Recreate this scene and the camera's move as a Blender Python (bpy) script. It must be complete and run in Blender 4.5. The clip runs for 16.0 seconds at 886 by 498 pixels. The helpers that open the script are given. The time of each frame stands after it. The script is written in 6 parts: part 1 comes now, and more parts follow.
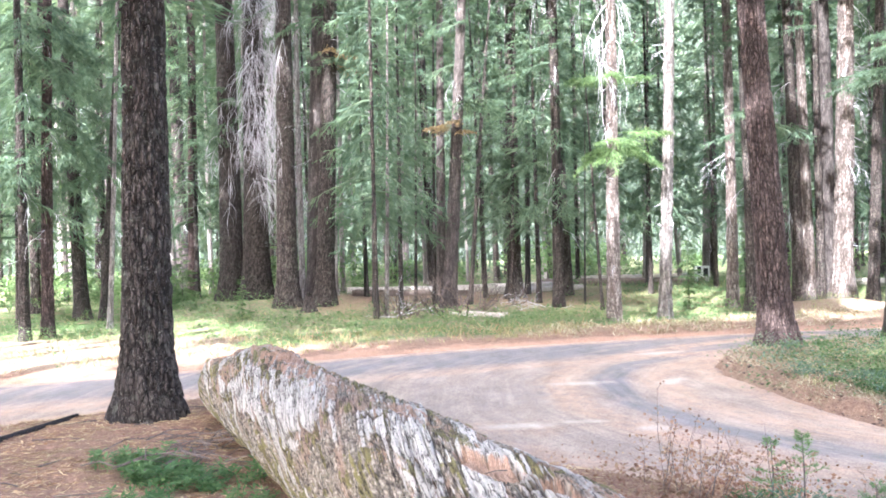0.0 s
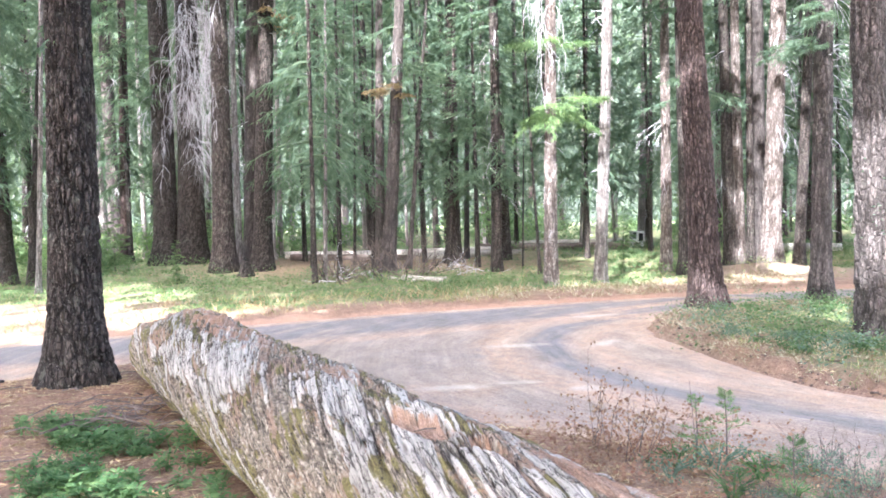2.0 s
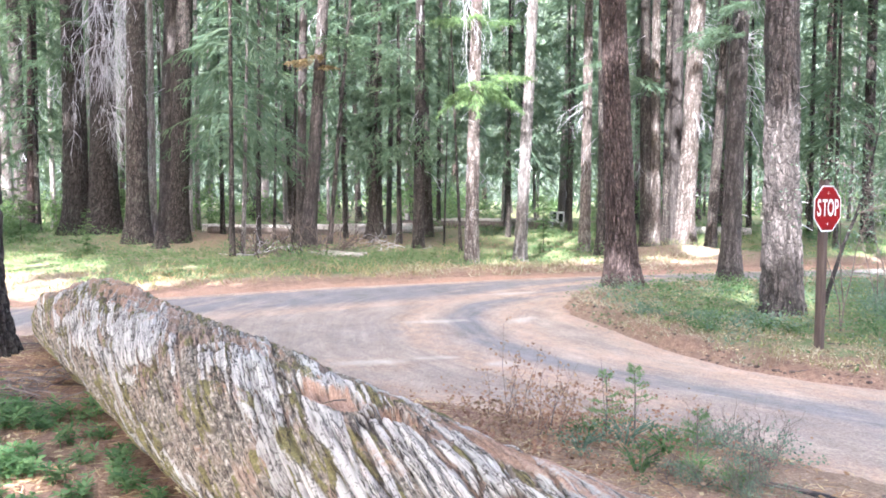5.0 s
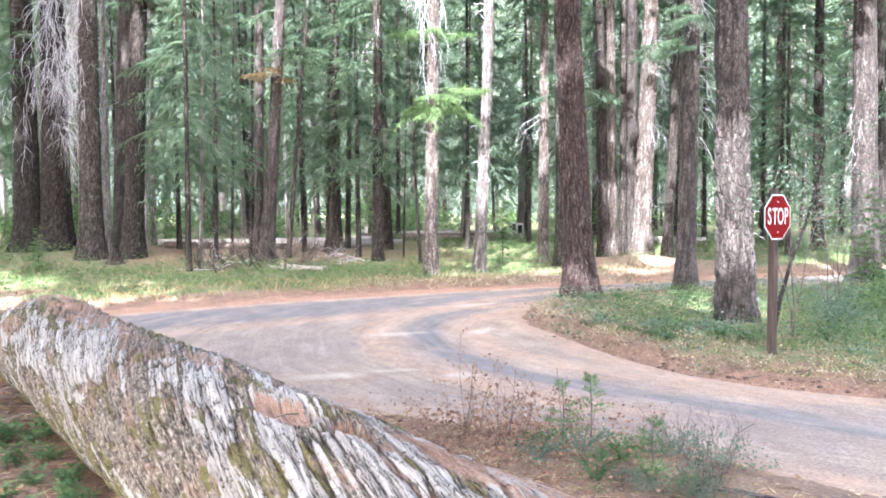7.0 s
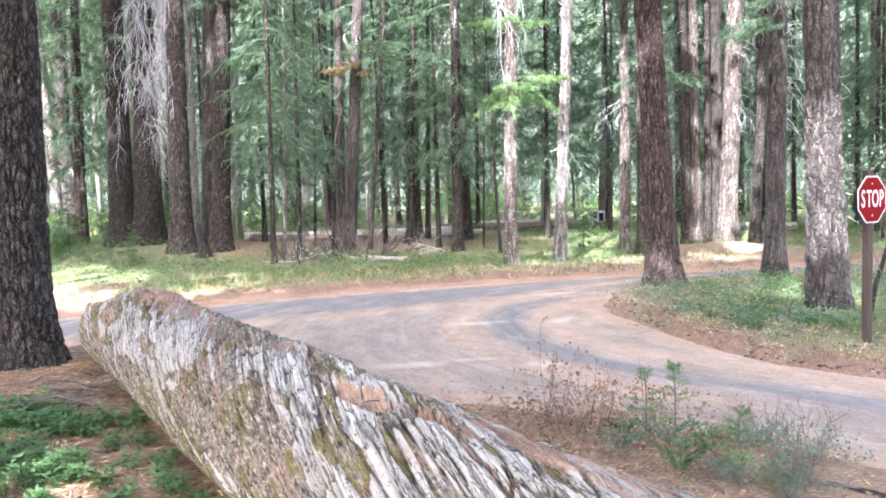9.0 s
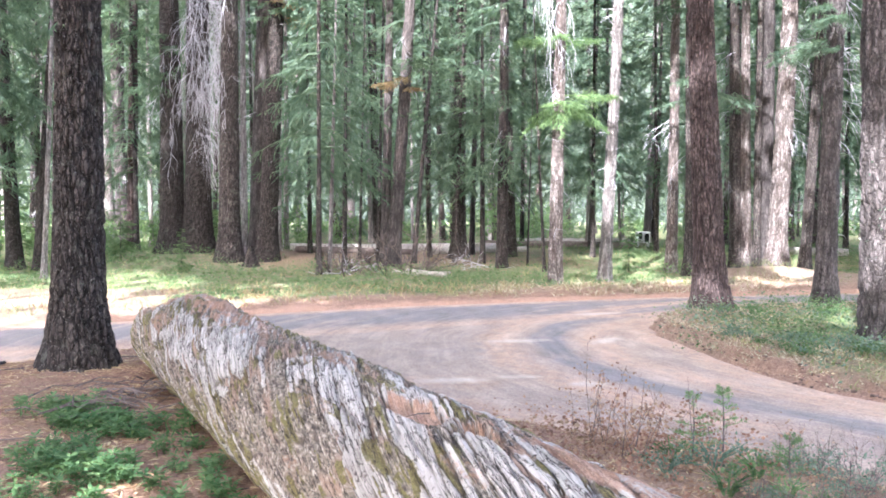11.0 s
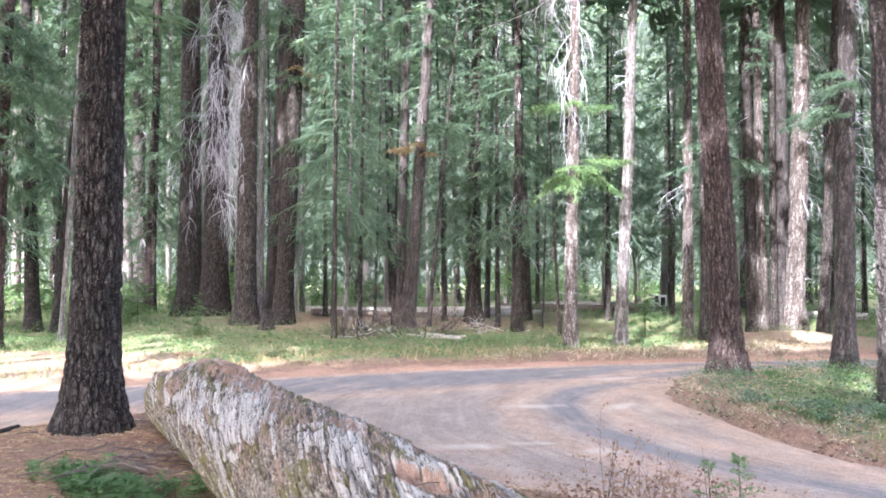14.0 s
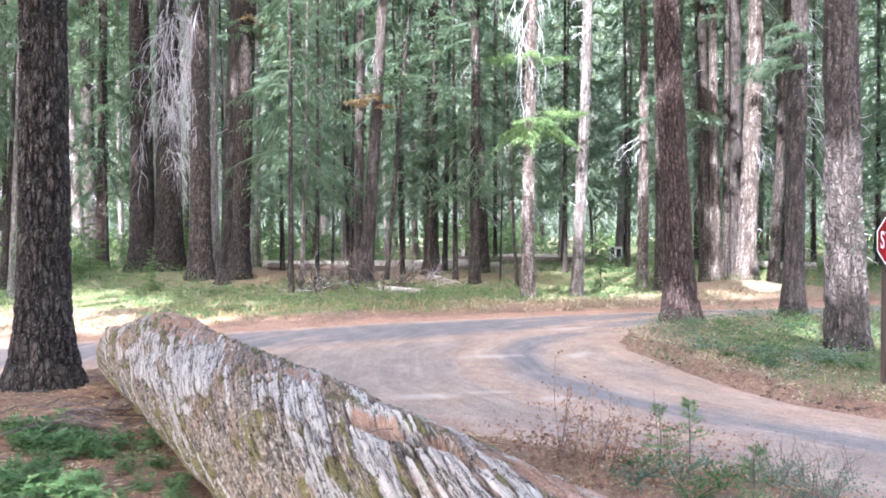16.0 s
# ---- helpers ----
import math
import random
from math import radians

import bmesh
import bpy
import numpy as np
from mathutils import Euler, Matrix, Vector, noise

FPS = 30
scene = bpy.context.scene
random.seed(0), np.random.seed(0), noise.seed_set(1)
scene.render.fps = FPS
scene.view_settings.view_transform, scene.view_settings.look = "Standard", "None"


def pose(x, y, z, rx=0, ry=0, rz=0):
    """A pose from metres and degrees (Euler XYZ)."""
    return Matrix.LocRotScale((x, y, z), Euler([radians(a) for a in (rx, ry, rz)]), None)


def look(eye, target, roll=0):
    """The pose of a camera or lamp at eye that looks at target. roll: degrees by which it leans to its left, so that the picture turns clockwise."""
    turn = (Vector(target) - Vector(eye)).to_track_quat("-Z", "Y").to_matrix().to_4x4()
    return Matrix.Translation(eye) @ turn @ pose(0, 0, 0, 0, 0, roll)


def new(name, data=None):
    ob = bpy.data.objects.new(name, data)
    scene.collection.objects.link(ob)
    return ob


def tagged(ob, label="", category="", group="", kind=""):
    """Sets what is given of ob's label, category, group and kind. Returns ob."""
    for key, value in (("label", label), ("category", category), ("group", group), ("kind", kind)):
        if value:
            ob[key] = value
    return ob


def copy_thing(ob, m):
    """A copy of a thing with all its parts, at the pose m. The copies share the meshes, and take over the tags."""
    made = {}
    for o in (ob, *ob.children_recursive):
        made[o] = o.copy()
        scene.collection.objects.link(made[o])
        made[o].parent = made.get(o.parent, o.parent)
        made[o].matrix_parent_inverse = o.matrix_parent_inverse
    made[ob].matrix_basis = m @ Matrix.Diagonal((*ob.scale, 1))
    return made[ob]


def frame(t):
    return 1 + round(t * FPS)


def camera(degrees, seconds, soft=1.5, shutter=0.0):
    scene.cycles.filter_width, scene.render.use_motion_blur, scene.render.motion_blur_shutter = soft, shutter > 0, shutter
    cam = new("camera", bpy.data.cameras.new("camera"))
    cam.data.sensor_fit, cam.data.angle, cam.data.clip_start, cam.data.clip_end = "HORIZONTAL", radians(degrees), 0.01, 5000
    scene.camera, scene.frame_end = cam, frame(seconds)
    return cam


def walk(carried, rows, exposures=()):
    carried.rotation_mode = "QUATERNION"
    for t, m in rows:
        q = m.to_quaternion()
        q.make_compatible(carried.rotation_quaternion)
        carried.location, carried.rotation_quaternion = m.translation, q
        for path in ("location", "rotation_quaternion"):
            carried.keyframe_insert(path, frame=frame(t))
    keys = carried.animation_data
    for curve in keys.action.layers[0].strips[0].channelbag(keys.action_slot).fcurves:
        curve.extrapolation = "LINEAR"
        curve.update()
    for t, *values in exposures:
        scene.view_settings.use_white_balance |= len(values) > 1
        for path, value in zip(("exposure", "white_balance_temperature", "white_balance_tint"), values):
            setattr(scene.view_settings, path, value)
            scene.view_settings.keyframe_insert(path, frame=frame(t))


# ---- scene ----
cam = camera(55.0, 16.0, soft=1.75)
PATH = [
    (0, (-0.014, -0.014, 2.014), (-0.05, 1.986, 2.025), -1.6),
    (0.5, (-0.001, 0.016, 2.003), (0.034, 2.016, 1.972), -1.7),
    (1, (0.016, 0.01, 1.994), (0.115, 2.007, 1.946), -1.9),
    (1.5, (0.038, 0.006, 1.989), (0.143, 2.002, 1.92), -1.8),
    (2, (0.038, -0.004, 1.985), (0.139, 1.992, 1.911), -1.4),
    (2.5, (0.023, 0.021, 1.965), (0.104, 2.017, 1.873), -1.2),
    (3, (0.018, 0.02, 1.95), (0.108, 2.015, 1.844), -0.7),
    (3.5, (0.045, 0.02, 1.94), (0.152, 2.013, 1.801), -0.7),
    (4, (0.066, 0.028, 1.952), (0.249, 2.015, 1.816), -0.6),
    (4.5, (0.073, 0.037, 1.958), (0.299, 2.02, 1.833), -0.3),
    (5, (0.081, 0.042, 1.95), (0.362, 2.018, 1.821), 0.1),
    (5.2, (0.09, 0.05, 1.946), (0.389, 2.022, 1.799), 0.5),
    (7.3, (0.126, 0.036, 1.939), (0.5, 1.998, 1.842), -0.5),
    (7.5, (0.12, 0.038, 1.934), (0.47, 2.004, 1.829), -0.7),
    (8, (0.142, 0.033, 1.92), (0.433, 2.008, 1.796), -1.6),
    (8.5, (0.139, 0.031, 1.925), (0.379, 2.013, 1.792), -1.4),
    (9, (0.139, 0.02, 1.933), (0.323, 2.008, 1.813), -1.5),
    (9.2, (0.131, 0.024, 1.928), (0.292, 2.014, 1.801), -1.4),
    (11.3, (0.074, -0.015, 1.933), (0.153, 1.983, 1.867), 0.1),
    (11.5, (0.074, -0.018, 1.934), (0.144, 1.98, 1.88), 0.1),
    (12, (0.096, -0.031, 1.947), (0.105, 1.969, 1.935), -0.4),
    (12.5, (0.103, -0.044, 1.954), (0.093, 1.956, 1.984), -0.6),
    (13, (0.087, -0.046, 1.962), (0.117, 1.953, 2.003), -0.1),
    (13.5, (0.074, -0.064, 1.958), (0.099, 1.935, 2.026), 0.2),
    (14, (0.105, -0.058, 1.96), (0.154, 1.941, 2.025), 0.1),
    (14.5, (0.119, -0.068, 1.953), (0.187, 1.93, 2.01), 0.1),
    (15, (0.133, -0.061, 1.943), (0.225, 1.936, 1.991), -0.1),
    (15.5, (0.14, -0.043, 1.934), (0.281, 1.952, 1.932), -0.2),
    (16, (0.136, -0.025, 1.926), (0.282, 1.969, 1.883), -0.3),
]
walk(cam, [(t, look(eye, target, roll)) for t, eye, target, roll in PATH],
     [(0, 4.11, 5680, 14), (1, 4.09, 5680, 14), (2, 4.05, 5680, 14), (2.5, 3.87, 5680, 14), (3, 3.87, 5680, 14), (3.5, 3.91, 5680, 14), (4.5, 3.96, 5680, 14), (5.2, 3.97, 5680, 14), (7.5, 3.99, 5680, 14), (8.5, 3.97, 5680, 14), (9.2, 3.90, 5680, 14), (11.5, 3.84, 5600, 17), (12, 3.75, 5600, 17), (12.5, 3.70, 5600, 17), (15.5, 3.71, 5600, 17), (16, 3.75, 5600, 17)])

# ---- world, sun, exposure ----
SUN_FROM = Vector((-0.316, -0.647, 0.694)).normalized()
world = bpy.data.worlds.new("sky")
scene.world = world
world.use_nodes = True
wn = world.node_tree.nodes
sky = wn.new("ShaderNodeTexSky")
sky.sky_type, sky.sun_disc = "NISHITA", False
sky.air_density, sky.dust_density, sky.ozone_density = 0.8, 6.0, 0.3
sky.sun_elevation = math.asin(SUN_FROM.z)
sky.sun_rotation = math.atan2(SUN_FROM.x, SUN_FROM.y)
world.node_tree.links.new(sky.outputs["Color"], wn["Background"].inputs["Color"])
wn["Background"].inputs["Strength"].default_value = 0.15
sun_data = bpy.data.lights.new("sun", "SUN")
sun_data.energy, sun_data.angle, sun_data.color = 2.3, radians(0.6), (1.0, 0.96, 0.90)
sun = new("sun", sun_data)
sun.matrix_world = look(SUN_FROM * 60, (0, 0, 0))

# ---- helpers for meshes ----


def hsh(i, j, k):
    n = (i.astype(np.int64) * 73856093) ^ (j.astype(np.int64) * 19349663) ^ (k.astype(np.int64) * 83492791)
    n = (n & 0xFFFFFFFF).astype(np.uint64)
    n = ((n ^ (n >> np.uint64(13))) * np.uint64(1274126177)) & np.uint64(0xFFFFFFFF)
    n = n ^ (n >> np.uint64(16))
    n = (n * np.uint64(2246822519)) & np.uint64(0xFFFFFFFF)
    n = n ^ (n >> np.uint64(15))
    return n.astype(float) / 4294967295.0


def vn(x, y, z=0.0):
    """Smooth value noise, 0 to 1."""
    x, y, z = np.broadcast_arrays(np.asarray(x, float), np.asarray(y, float), np.asarray(z, float))
    i, j, k = np.floor(x), np.floor(y), np.floor(z)
    u, v, w = x - i, y - j, z - k
    u, v, w = (a * a * (3 - 2 * a) for a in (u, v, w))
    out = 0
    for a in (0, 1):
        for b in (0, 1):
            for c in (0, 1):
                out = out + hsh(i + a, j + b, k + c) * (u if a else 1 - u) * (v if b else 1 - v) * (w if c else 1 - w)
    return out


def fbm(x, y, z=0.0, octaves=3):
    out, amp, tot = 0, 1.0, 0
    for n in range(octaves):
        out = out + amp * vn(np.asarray(x) * 2**n + 17.3 * n, np.asarray(y) * 2**n + 5.1 * n, np.asarray(z) * 2**n)
        tot += amp
        amp *= 0.5
    return out / tot


def smooth(a, b, v):
    u = np.clip((np.asarray(v, float) - a) / (b - a), 0, 1)
    return u * u * (3 - 2 * u)


def mesh_of(name, V, faces, mats, smooth_faces=True, attrs=None, face_mats=None):
    """faces: arrays (n, 3) or (n, 4) of vertex numbers."""
    me = bpy.data.meshes.new(name)
    V = np.asarray(V, np.float32)
    faces = [np.asarray(f, np.int32) for f in faces if len(f)]
    loops = np.concatenate([f.ravel() for f in faces])
    sizes = np.concatenate([np.full(len(f), f.shape[1], np.int32) for f in faces])
    me.vertices.add(len(V))
    me.vertices.foreach_set("co", V.ravel())
    me.loops.add(len(loops))
    me.loops.foreach_set("vertex_index", loops)
    me.polygons.add(len(sizes))
    me.polygons.foreach_set("loop_start", np.r_[0, np.cumsum(sizes)[:-1]].astype(np.int32))
    me.polygons.foreach_set("loop_total", sizes)
    for m in mats if isinstance(mats, (list, tuple)) else [mats]:
        me.materials.append(m)
    if face_mats is not None:
        me.polygons.foreach_set("material_index", np.asarray(face_mats, np.int32))
    me.polygons.foreach_set("use_smooth", np.full(len(sizes), smooth_faces))
    for key, val in (attrs or {}).items():
        at = me.attributes.new(key, "FLOAT", "POINT")
        at.data.foreach_set("value", np.asarray(val, np.float32))
    me.update(calc_edges=True)
    me.validate()
    return me


def part(name, me, parent, label="", kind=""):
    ob = new(name, me)
    ob.parent = parent
    return tagged(ob, label, kind=kind)


def thing(name, m, label, category, group="", kind=""):
    e = new(name)
    e.empty_display_size = 0.2
    e.matrix_world = m
    return tagged(e, label, category, group, kind)


def tube(pts, radii, seg=5, closed=True):
    """A tapered tube along points: vertices and faces."""
    pts = np.asarray(pts, float)
    n = len(pts)
    d = np.gradient(pts, axis=0)
    d /= np.linalg.norm(d, axis=1)[:, None] + 1e-9
    ref = np.array([0, 0, 1.0]) if abs(d[0][2]) < 0.9 else np.array([1.0, 0, 0])
    a = np.cross(d, ref)
    a /= np.linalg.norm(a, axis=1)[:, None] + 1e-9
    b = np.cross(d, a)
    th = np.arange(seg) * 2 * np.pi / seg
    V = pts[:, None] + np.asarray(radii, float)[:, None, None] * (np.cos(th)[None, :, None] * a[:, None] + np.sin(th)[None, :, None] * b[:, None])
    V = V.reshape(-1, 3)
    i, j = np.meshgrid(np.arange(n - 1), np.arange(seg), indexing="ij")
    i, j = i.ravel(), j.ravel()
    k = (j + 1) % seg
    F = np.stack([i * seg + j, i * seg + k, (i + 1) * seg + k, (i + 1) * seg + j], 1)
    caps = []
    if closed:
        V = np.vstack([V, pts[:1], pts[-1:]])
        js = np.arange(seg)
        caps = np.vstack([np.stack([np.full(seg, n * seg), (js + 1) % seg, js], 1),
                          np.stack([np.full(seg, n * seg + 1), (n - 1) * seg + js, (n - 1) * seg + (js + 1) % seg], 1)])
    return V, F, caps


class Pile:
    """Collects pieces of geometry into one mesh."""

    def __init__(self):
        self.V, self.Q, self.T, self.n = [], [], [], 0

    def add(self, V, Q=(), T=()):
        self.V.append(np.asarray(V, float))
        if len(Q):
            self.Q.append(np.asarray(Q) + self.n)
        if len(T):
            self.T.append(np.asarray(T) + self.n)
        self.n += len(V)

    def tube(self, pts, radii, seg=5):
        V, F, c = tube(pts, radii, seg)
        self.add(V, F, c)

    def blades(self, base, tip, half, mid=0.45):
        """Rhombic leaves from base to tip, with half-width vectors."""
        base, tip, half = (np.asarray(v, float) for v in (base, tip, half))
        m = base + (tip - base) * mid
        V = np.stack([base, m - half, tip, m + half], 1).reshape(-1, 3)
        i = np.arange(len(base)) * 4
        self.add(V, np.stack([i, i + 1, i + 2, i + 3], 1))

    def mesh(self, name, mats, smooth_faces=False):
        f = []
        if self.Q:
            f.append(np.concatenate(self.Q))
        if self.T:
            f.append(np.concatenate(self.T))
        return mesh_of(name, np.concatenate(self.V), f, mats, smooth_faces)


# ---- materials ----
class Mat:
    def __init__(self, name, rough=0.85):
        self.m = bpy.data.materials.new(name)
        self.m.use_nodes = True
        self.t = self.m.node_tree
        self.p = self.t.nodes["Principled BSDF"]
        self.p.inputs["Roughness"].default_value = rough
        self.p.inputs["Specular IOR Level"].default_value = 0.25

    def node(self, kind, **inputs):
        n = self.t.nodes.new(kind)
        for k, v in inputs.items():
            self.link(v, n.inputs[k.replace("_", " ")])
        return n

    def link(self, v, socket):
        if isinstance(v, bpy.types.NodeSocket):
            self.t.links.new(v, socket)
        else:
            socket.default_value = v

    def coords(self, scale=(1, 1, 1)):
        c = self.t.nodes.new("ShaderNodeTexCoord")
        mp = self.t.nodes.new("ShaderNodeMapping")
        mp.inputs["Scale"].default_value = scale
        self.t.links.new(c.outputs["Object"], mp.inputs["Vector"])
        return mp.outputs["Vector"]

    def noise(self, scale, vec=None, detail=4.0, rough=0.6):
        n = self.node("ShaderNodeTexNoise", Vector=vec or self.coords(), Scale=float(scale), Detail=detail, Roughness=rough)
        return n.outputs["Fac"]

    def attr(self, name):
        n = self.t.nodes.new("ShaderNodeAttribute")
        n.attribute_name = name
        return n.outputs["Fac"]

    def rand(self):
        return self.t.nodes.new("ShaderNodeObjectInfo").outputs["Random"]

    def island(self):
        return self.t.nodes.new("ShaderNodeNewGeometry").outputs["Random Per Island"]

    def ramp(self, fac, stops):
        n = self.t.nodes.new("ShaderNodeValToRGB")
        e = n.color_ramp.elements
        while len(e) < len(stops):
            e.new(0.5)
        for el, (pos, col) in zip(e, stops):
            el.position = pos
            el.color = (*col, 1) if not isinstance(col, (int, float)) else (col, col, col, 1)
        self.link(fac, n.inputs["Fac"])
        return n.outputs["Color"]

    def mix(self, a, b, fac, mode="MIX"):
        n = self.t.nodes.new("ShaderNodeMix")
        n.data_type, n.blend_type = "RGBA", mode
        for v, k in ((a, 6), (b, 7)):
            if isinstance(v, tuple) and len(v) == 3:
                v = (*v, 1)
            self.link(v, n.inputs[k])
        self.link(fac, n.inputs[0])
        return n.outputs[2]

    def calc(self, op, a, b=0.0):
        n = self.t.nodes.new("ShaderNodeMath")
        n.operation = op
        self.link(a, n.inputs[0])
        self.link(b, n.inputs[1])
        return n.outputs[0]

    def color(self, c):
        self.link((*c, 1) if isinstance(c, tuple) and len(c) == 3 else c, self.p.inputs["Base Color"])
        return self

    def bump(self, h, strength=0.6, dist=0.02):
        n = self.node("ShaderNodeBump", Height=h, Strength=strength, Distance=dist)
        self.t.links.new(n.outputs["Normal"], self.p.inputs["Normal"])
        return self

    def see_through(self, col, amount):
        """Leaves let some light through."""
        tr = self.t.nodes.new("ShaderNodeBsdfTranslucent")
        self.link(col, tr.inputs["Color"])
        mx = self.t.nodes.new("ShaderNodeMixShader")
        mx.inputs[0].default_value = amount
        self.t.links.new(self.p.outputs[0], mx.inputs[1])
        self.t.links.new(tr.outputs[0], mx.inputs[2])
        self.t.links.new(mx.outputs[0], self.t.nodes["Material Output"].inputs["Surface"])
        return self


def bark(name, dark, mid, light, lichen=0.25, plate=0.75):
    k = Mat(name, 0.9)
    grain = k.noise(9.0, k.coords((1, 1, 0.28)), 6.0, 0.65)
    fine = k.noise(60.0, k.coords((1, 1, 0.5)), 4.0)
    # Furrows and plate edges are coloured dark: crevice shade goes into the bark colour.
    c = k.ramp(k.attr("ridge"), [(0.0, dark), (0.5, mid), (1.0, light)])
    c = k.mix(c, k.ramp(grain, [(0.32, dark), (0.5, mid), (0.68, light)]), 0.28)
    c = k.mix(c, k.ramp(fine, [(0.3, (0.25, 0.25, 0.25)), (0.75, (1.0, 1.0, 1.0))]), 0.45, "MULTIPLY")
    warped = k.node("ShaderNodeVectorMath", Vector=k.coords((1, 1, 0.42)))
    wob = k.node("ShaderNodeTexNoise", Vector=k.coords((1, 1, 0.5)), Scale=7.0, Detail=3.0)
    warped.operation = "ADD"
    k.link(k.mix((0, 0, 0), wob.outputs["Color"], 0.12), warped.inputs[1])
    cells = k.node("ShaderNodeTexVoronoi", Vector=warped.outputs[0], Scale=15.0)
    cells.feature = "DISTANCE_TO_EDGE"
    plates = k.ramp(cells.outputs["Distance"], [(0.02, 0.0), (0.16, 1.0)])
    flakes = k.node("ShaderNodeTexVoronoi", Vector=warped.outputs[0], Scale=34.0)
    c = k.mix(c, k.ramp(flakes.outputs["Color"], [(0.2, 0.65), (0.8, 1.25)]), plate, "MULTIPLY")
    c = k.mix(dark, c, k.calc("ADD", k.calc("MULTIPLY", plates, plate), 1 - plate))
    c = k.mix(c, (0.26, 0.27, 0.22), k.ramp(k.noise(5.0, None, 5.0, 0.7), [(0.62 - 0.12 * lichen, 0.0), (0.75, lichen)]))
    fleck = k.noise(42.0, k.coords((1, 1, 0.6)), 3.0, 0.6)
    c = k.mix(c, k.mix(light, (0.30, 0.29, 0.25), 0.5), k.ramp(fleck, [(0.60, 0.0), (0.68, 1.6 * min(lichen, 0.45))]))
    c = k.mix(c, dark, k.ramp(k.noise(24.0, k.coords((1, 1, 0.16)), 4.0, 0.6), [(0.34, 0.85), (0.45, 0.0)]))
    tone = k.ramp(k.rand(), [(0.0, 0.75), (1.0, 1.15)])
    c = k.mix(c, tone, 1.0, "MULTIPLY")
    k.color(c).bump(k.calc("ADD", k.calc("MULTIPLY", plates, 0.8), k.calc("ADD", grain, fine)), 1.0, 0.03)
    return k.m


BARK_DARK = bark("dark fir bark", (0.012, 0.010, 0.0085), (0.072, 0.055, 0.047), (0.17, 0.143, 0.126), 0.45)
BARK_RED = bark("reddish pine bark", (0.026, 0.017, 0.015), (0.108, 0.073, 0.065), (0.22, 0.163, 0.148), 0.15)
BARK_BROWN = bark("grey-brown plated bark", (0.034, 0.028, 0.025), (0.116, 0.096, 0.088), (0.21, 0.184, 0.172), 0.2, 0.6)
BARK_GREY = bark("pale grey bark", (0.09, 0.075, 0.066), (0.36, 0.32, 0.295), (0.60, 0.555, 0.525), 0.25, 0.6)

# Pale flakes put part of the trunks' sun patches into the bark colour.
BARK_PALE = bark("flaking brown bark with sun patches", (0.055, 0.040, 0.033), (0.225, 0.185, 0.163), (0.50, 0.45, 0.415), 0.2, 0.75)


def leaf(name, a, b, c, through_amount=0.35):
    k = Mat(name, 0.7)
    k.p.inputs["Specular IOR Level"].default_value = 0.18
    col = k.ramp(k.island(), [(0.0, a), (0.5, b), (1.0, c)])
    col = k.mix(col, k.ramp(k.noise(1.1, None, 3.0), [(0.3, (0.6, 0.65, 0.6)), (0.7, (1.15, 1.1, 1.0))]), 1.0, "MULTIPLY")
    k.color(col).see_through(k.mix(col, (1.25, 1.35, 0.75), 0.6, "MULTIPLY"), through_amount)
    return k.m


LEAF_FIR = leaf("fir needles", (0.083, 0.127, 0.096), (0.112, 0.167, 0.125), (0.158, 0.213, 0.15), 0.5)
LEAF_FAR = leaf("distant fir needles", (0.084, 0.122, 0.095), (0.110, 0.153, 0.12), (0.15, 0.193, 0.14), 0.5)
# Lightened so that sun on sprays and bushes is partly in the colour.
LEAF_BRIGHT = leaf("light green and sunlit leaves", (0.11, 0.185, 0.085), (0.15, 0.235, 0.11), (0.21, 0.29, 0.14), 0.42)
LEAF_HERB = leaf("low green leaves", (0.07, 0.125, 0.062), (0.105, 0.175, 0.085), (0.18, 0.24, 0.12), 0.4)
LEAF_SHRUB = leaf("fresh green shrub leaves", (0.075, 0.15, 0.065), (0.12, 0.215, 0.095), (0.20, 0.29, 0.13), 0.4)
LEAF_BLUE = leaf("grey-green shrub leaves", (0.10, 0.155, 0.125), (0.145, 0.205, 0.165), (0.21, 0.27, 0.22), 0.35)
LEAF_DEAD = leaf("dry russet leaves", (0.20, 0.105, 0.08), (0.29, 0.17, 0.13), (0.42, 0.29, 0.22), 0.3)
LEAF_BROWN = leaf("browning fir needles", (0.19, 0.125, 0.075), (0.26, 0.185, 0.11), (0.33, 0.26, 0.165), 0.35)
GRASS = leaf("dry and green grass", (0.14, 0.19, 0.08), (0.24, 0.27, 0.13), (0.42, 0.38, 0.24), 0.4)
LITTER = leaf("dry leaf litter", (0.20, 0.11, 0.065), (0.36, 0.24, 0.15), (0.55, 0.45, 0.30), 0.15)


LITTER_PALE = leaf("bleached leaf litter", (0.20, 0.14, 0.095), (0.36, 0.285, 0.205), (0.56, 0.50, 0.40), 0.15)


def deadwood(name, a, b):
    k = Mat(name, 0.9)
    g = k.noise(18.0, k.coords((1, 1, 0.3)), 5.0)
    k.color(k.mix(k.ramp(g, [(0.3, a), (0.7, b)]), k.ramp(k.island(), [(0, 0.7), (1, 1.1)]), 1.0, "MULTIPLY")).bump(g, 0.5, 0.01)
    return k.m


DEAD = deadwood("bare grey dead wood", (0.34, 0.325, 0.338), (0.62, 0.60, 0.625))
TWIG = deadwood("brown twigs", (0.075, 0.058, 0.050), (0.20, 0.16, 0.135))
BARK_STICK = deadwood("dark brown sticks", (0.03, 0.024, 0.021), (0.085, 0.067, 0.057))
PALE_LOG = deadwood("bleached fallen wood", (0.25, 0.22, 0.19), (0.52, 0.475, 0.42))


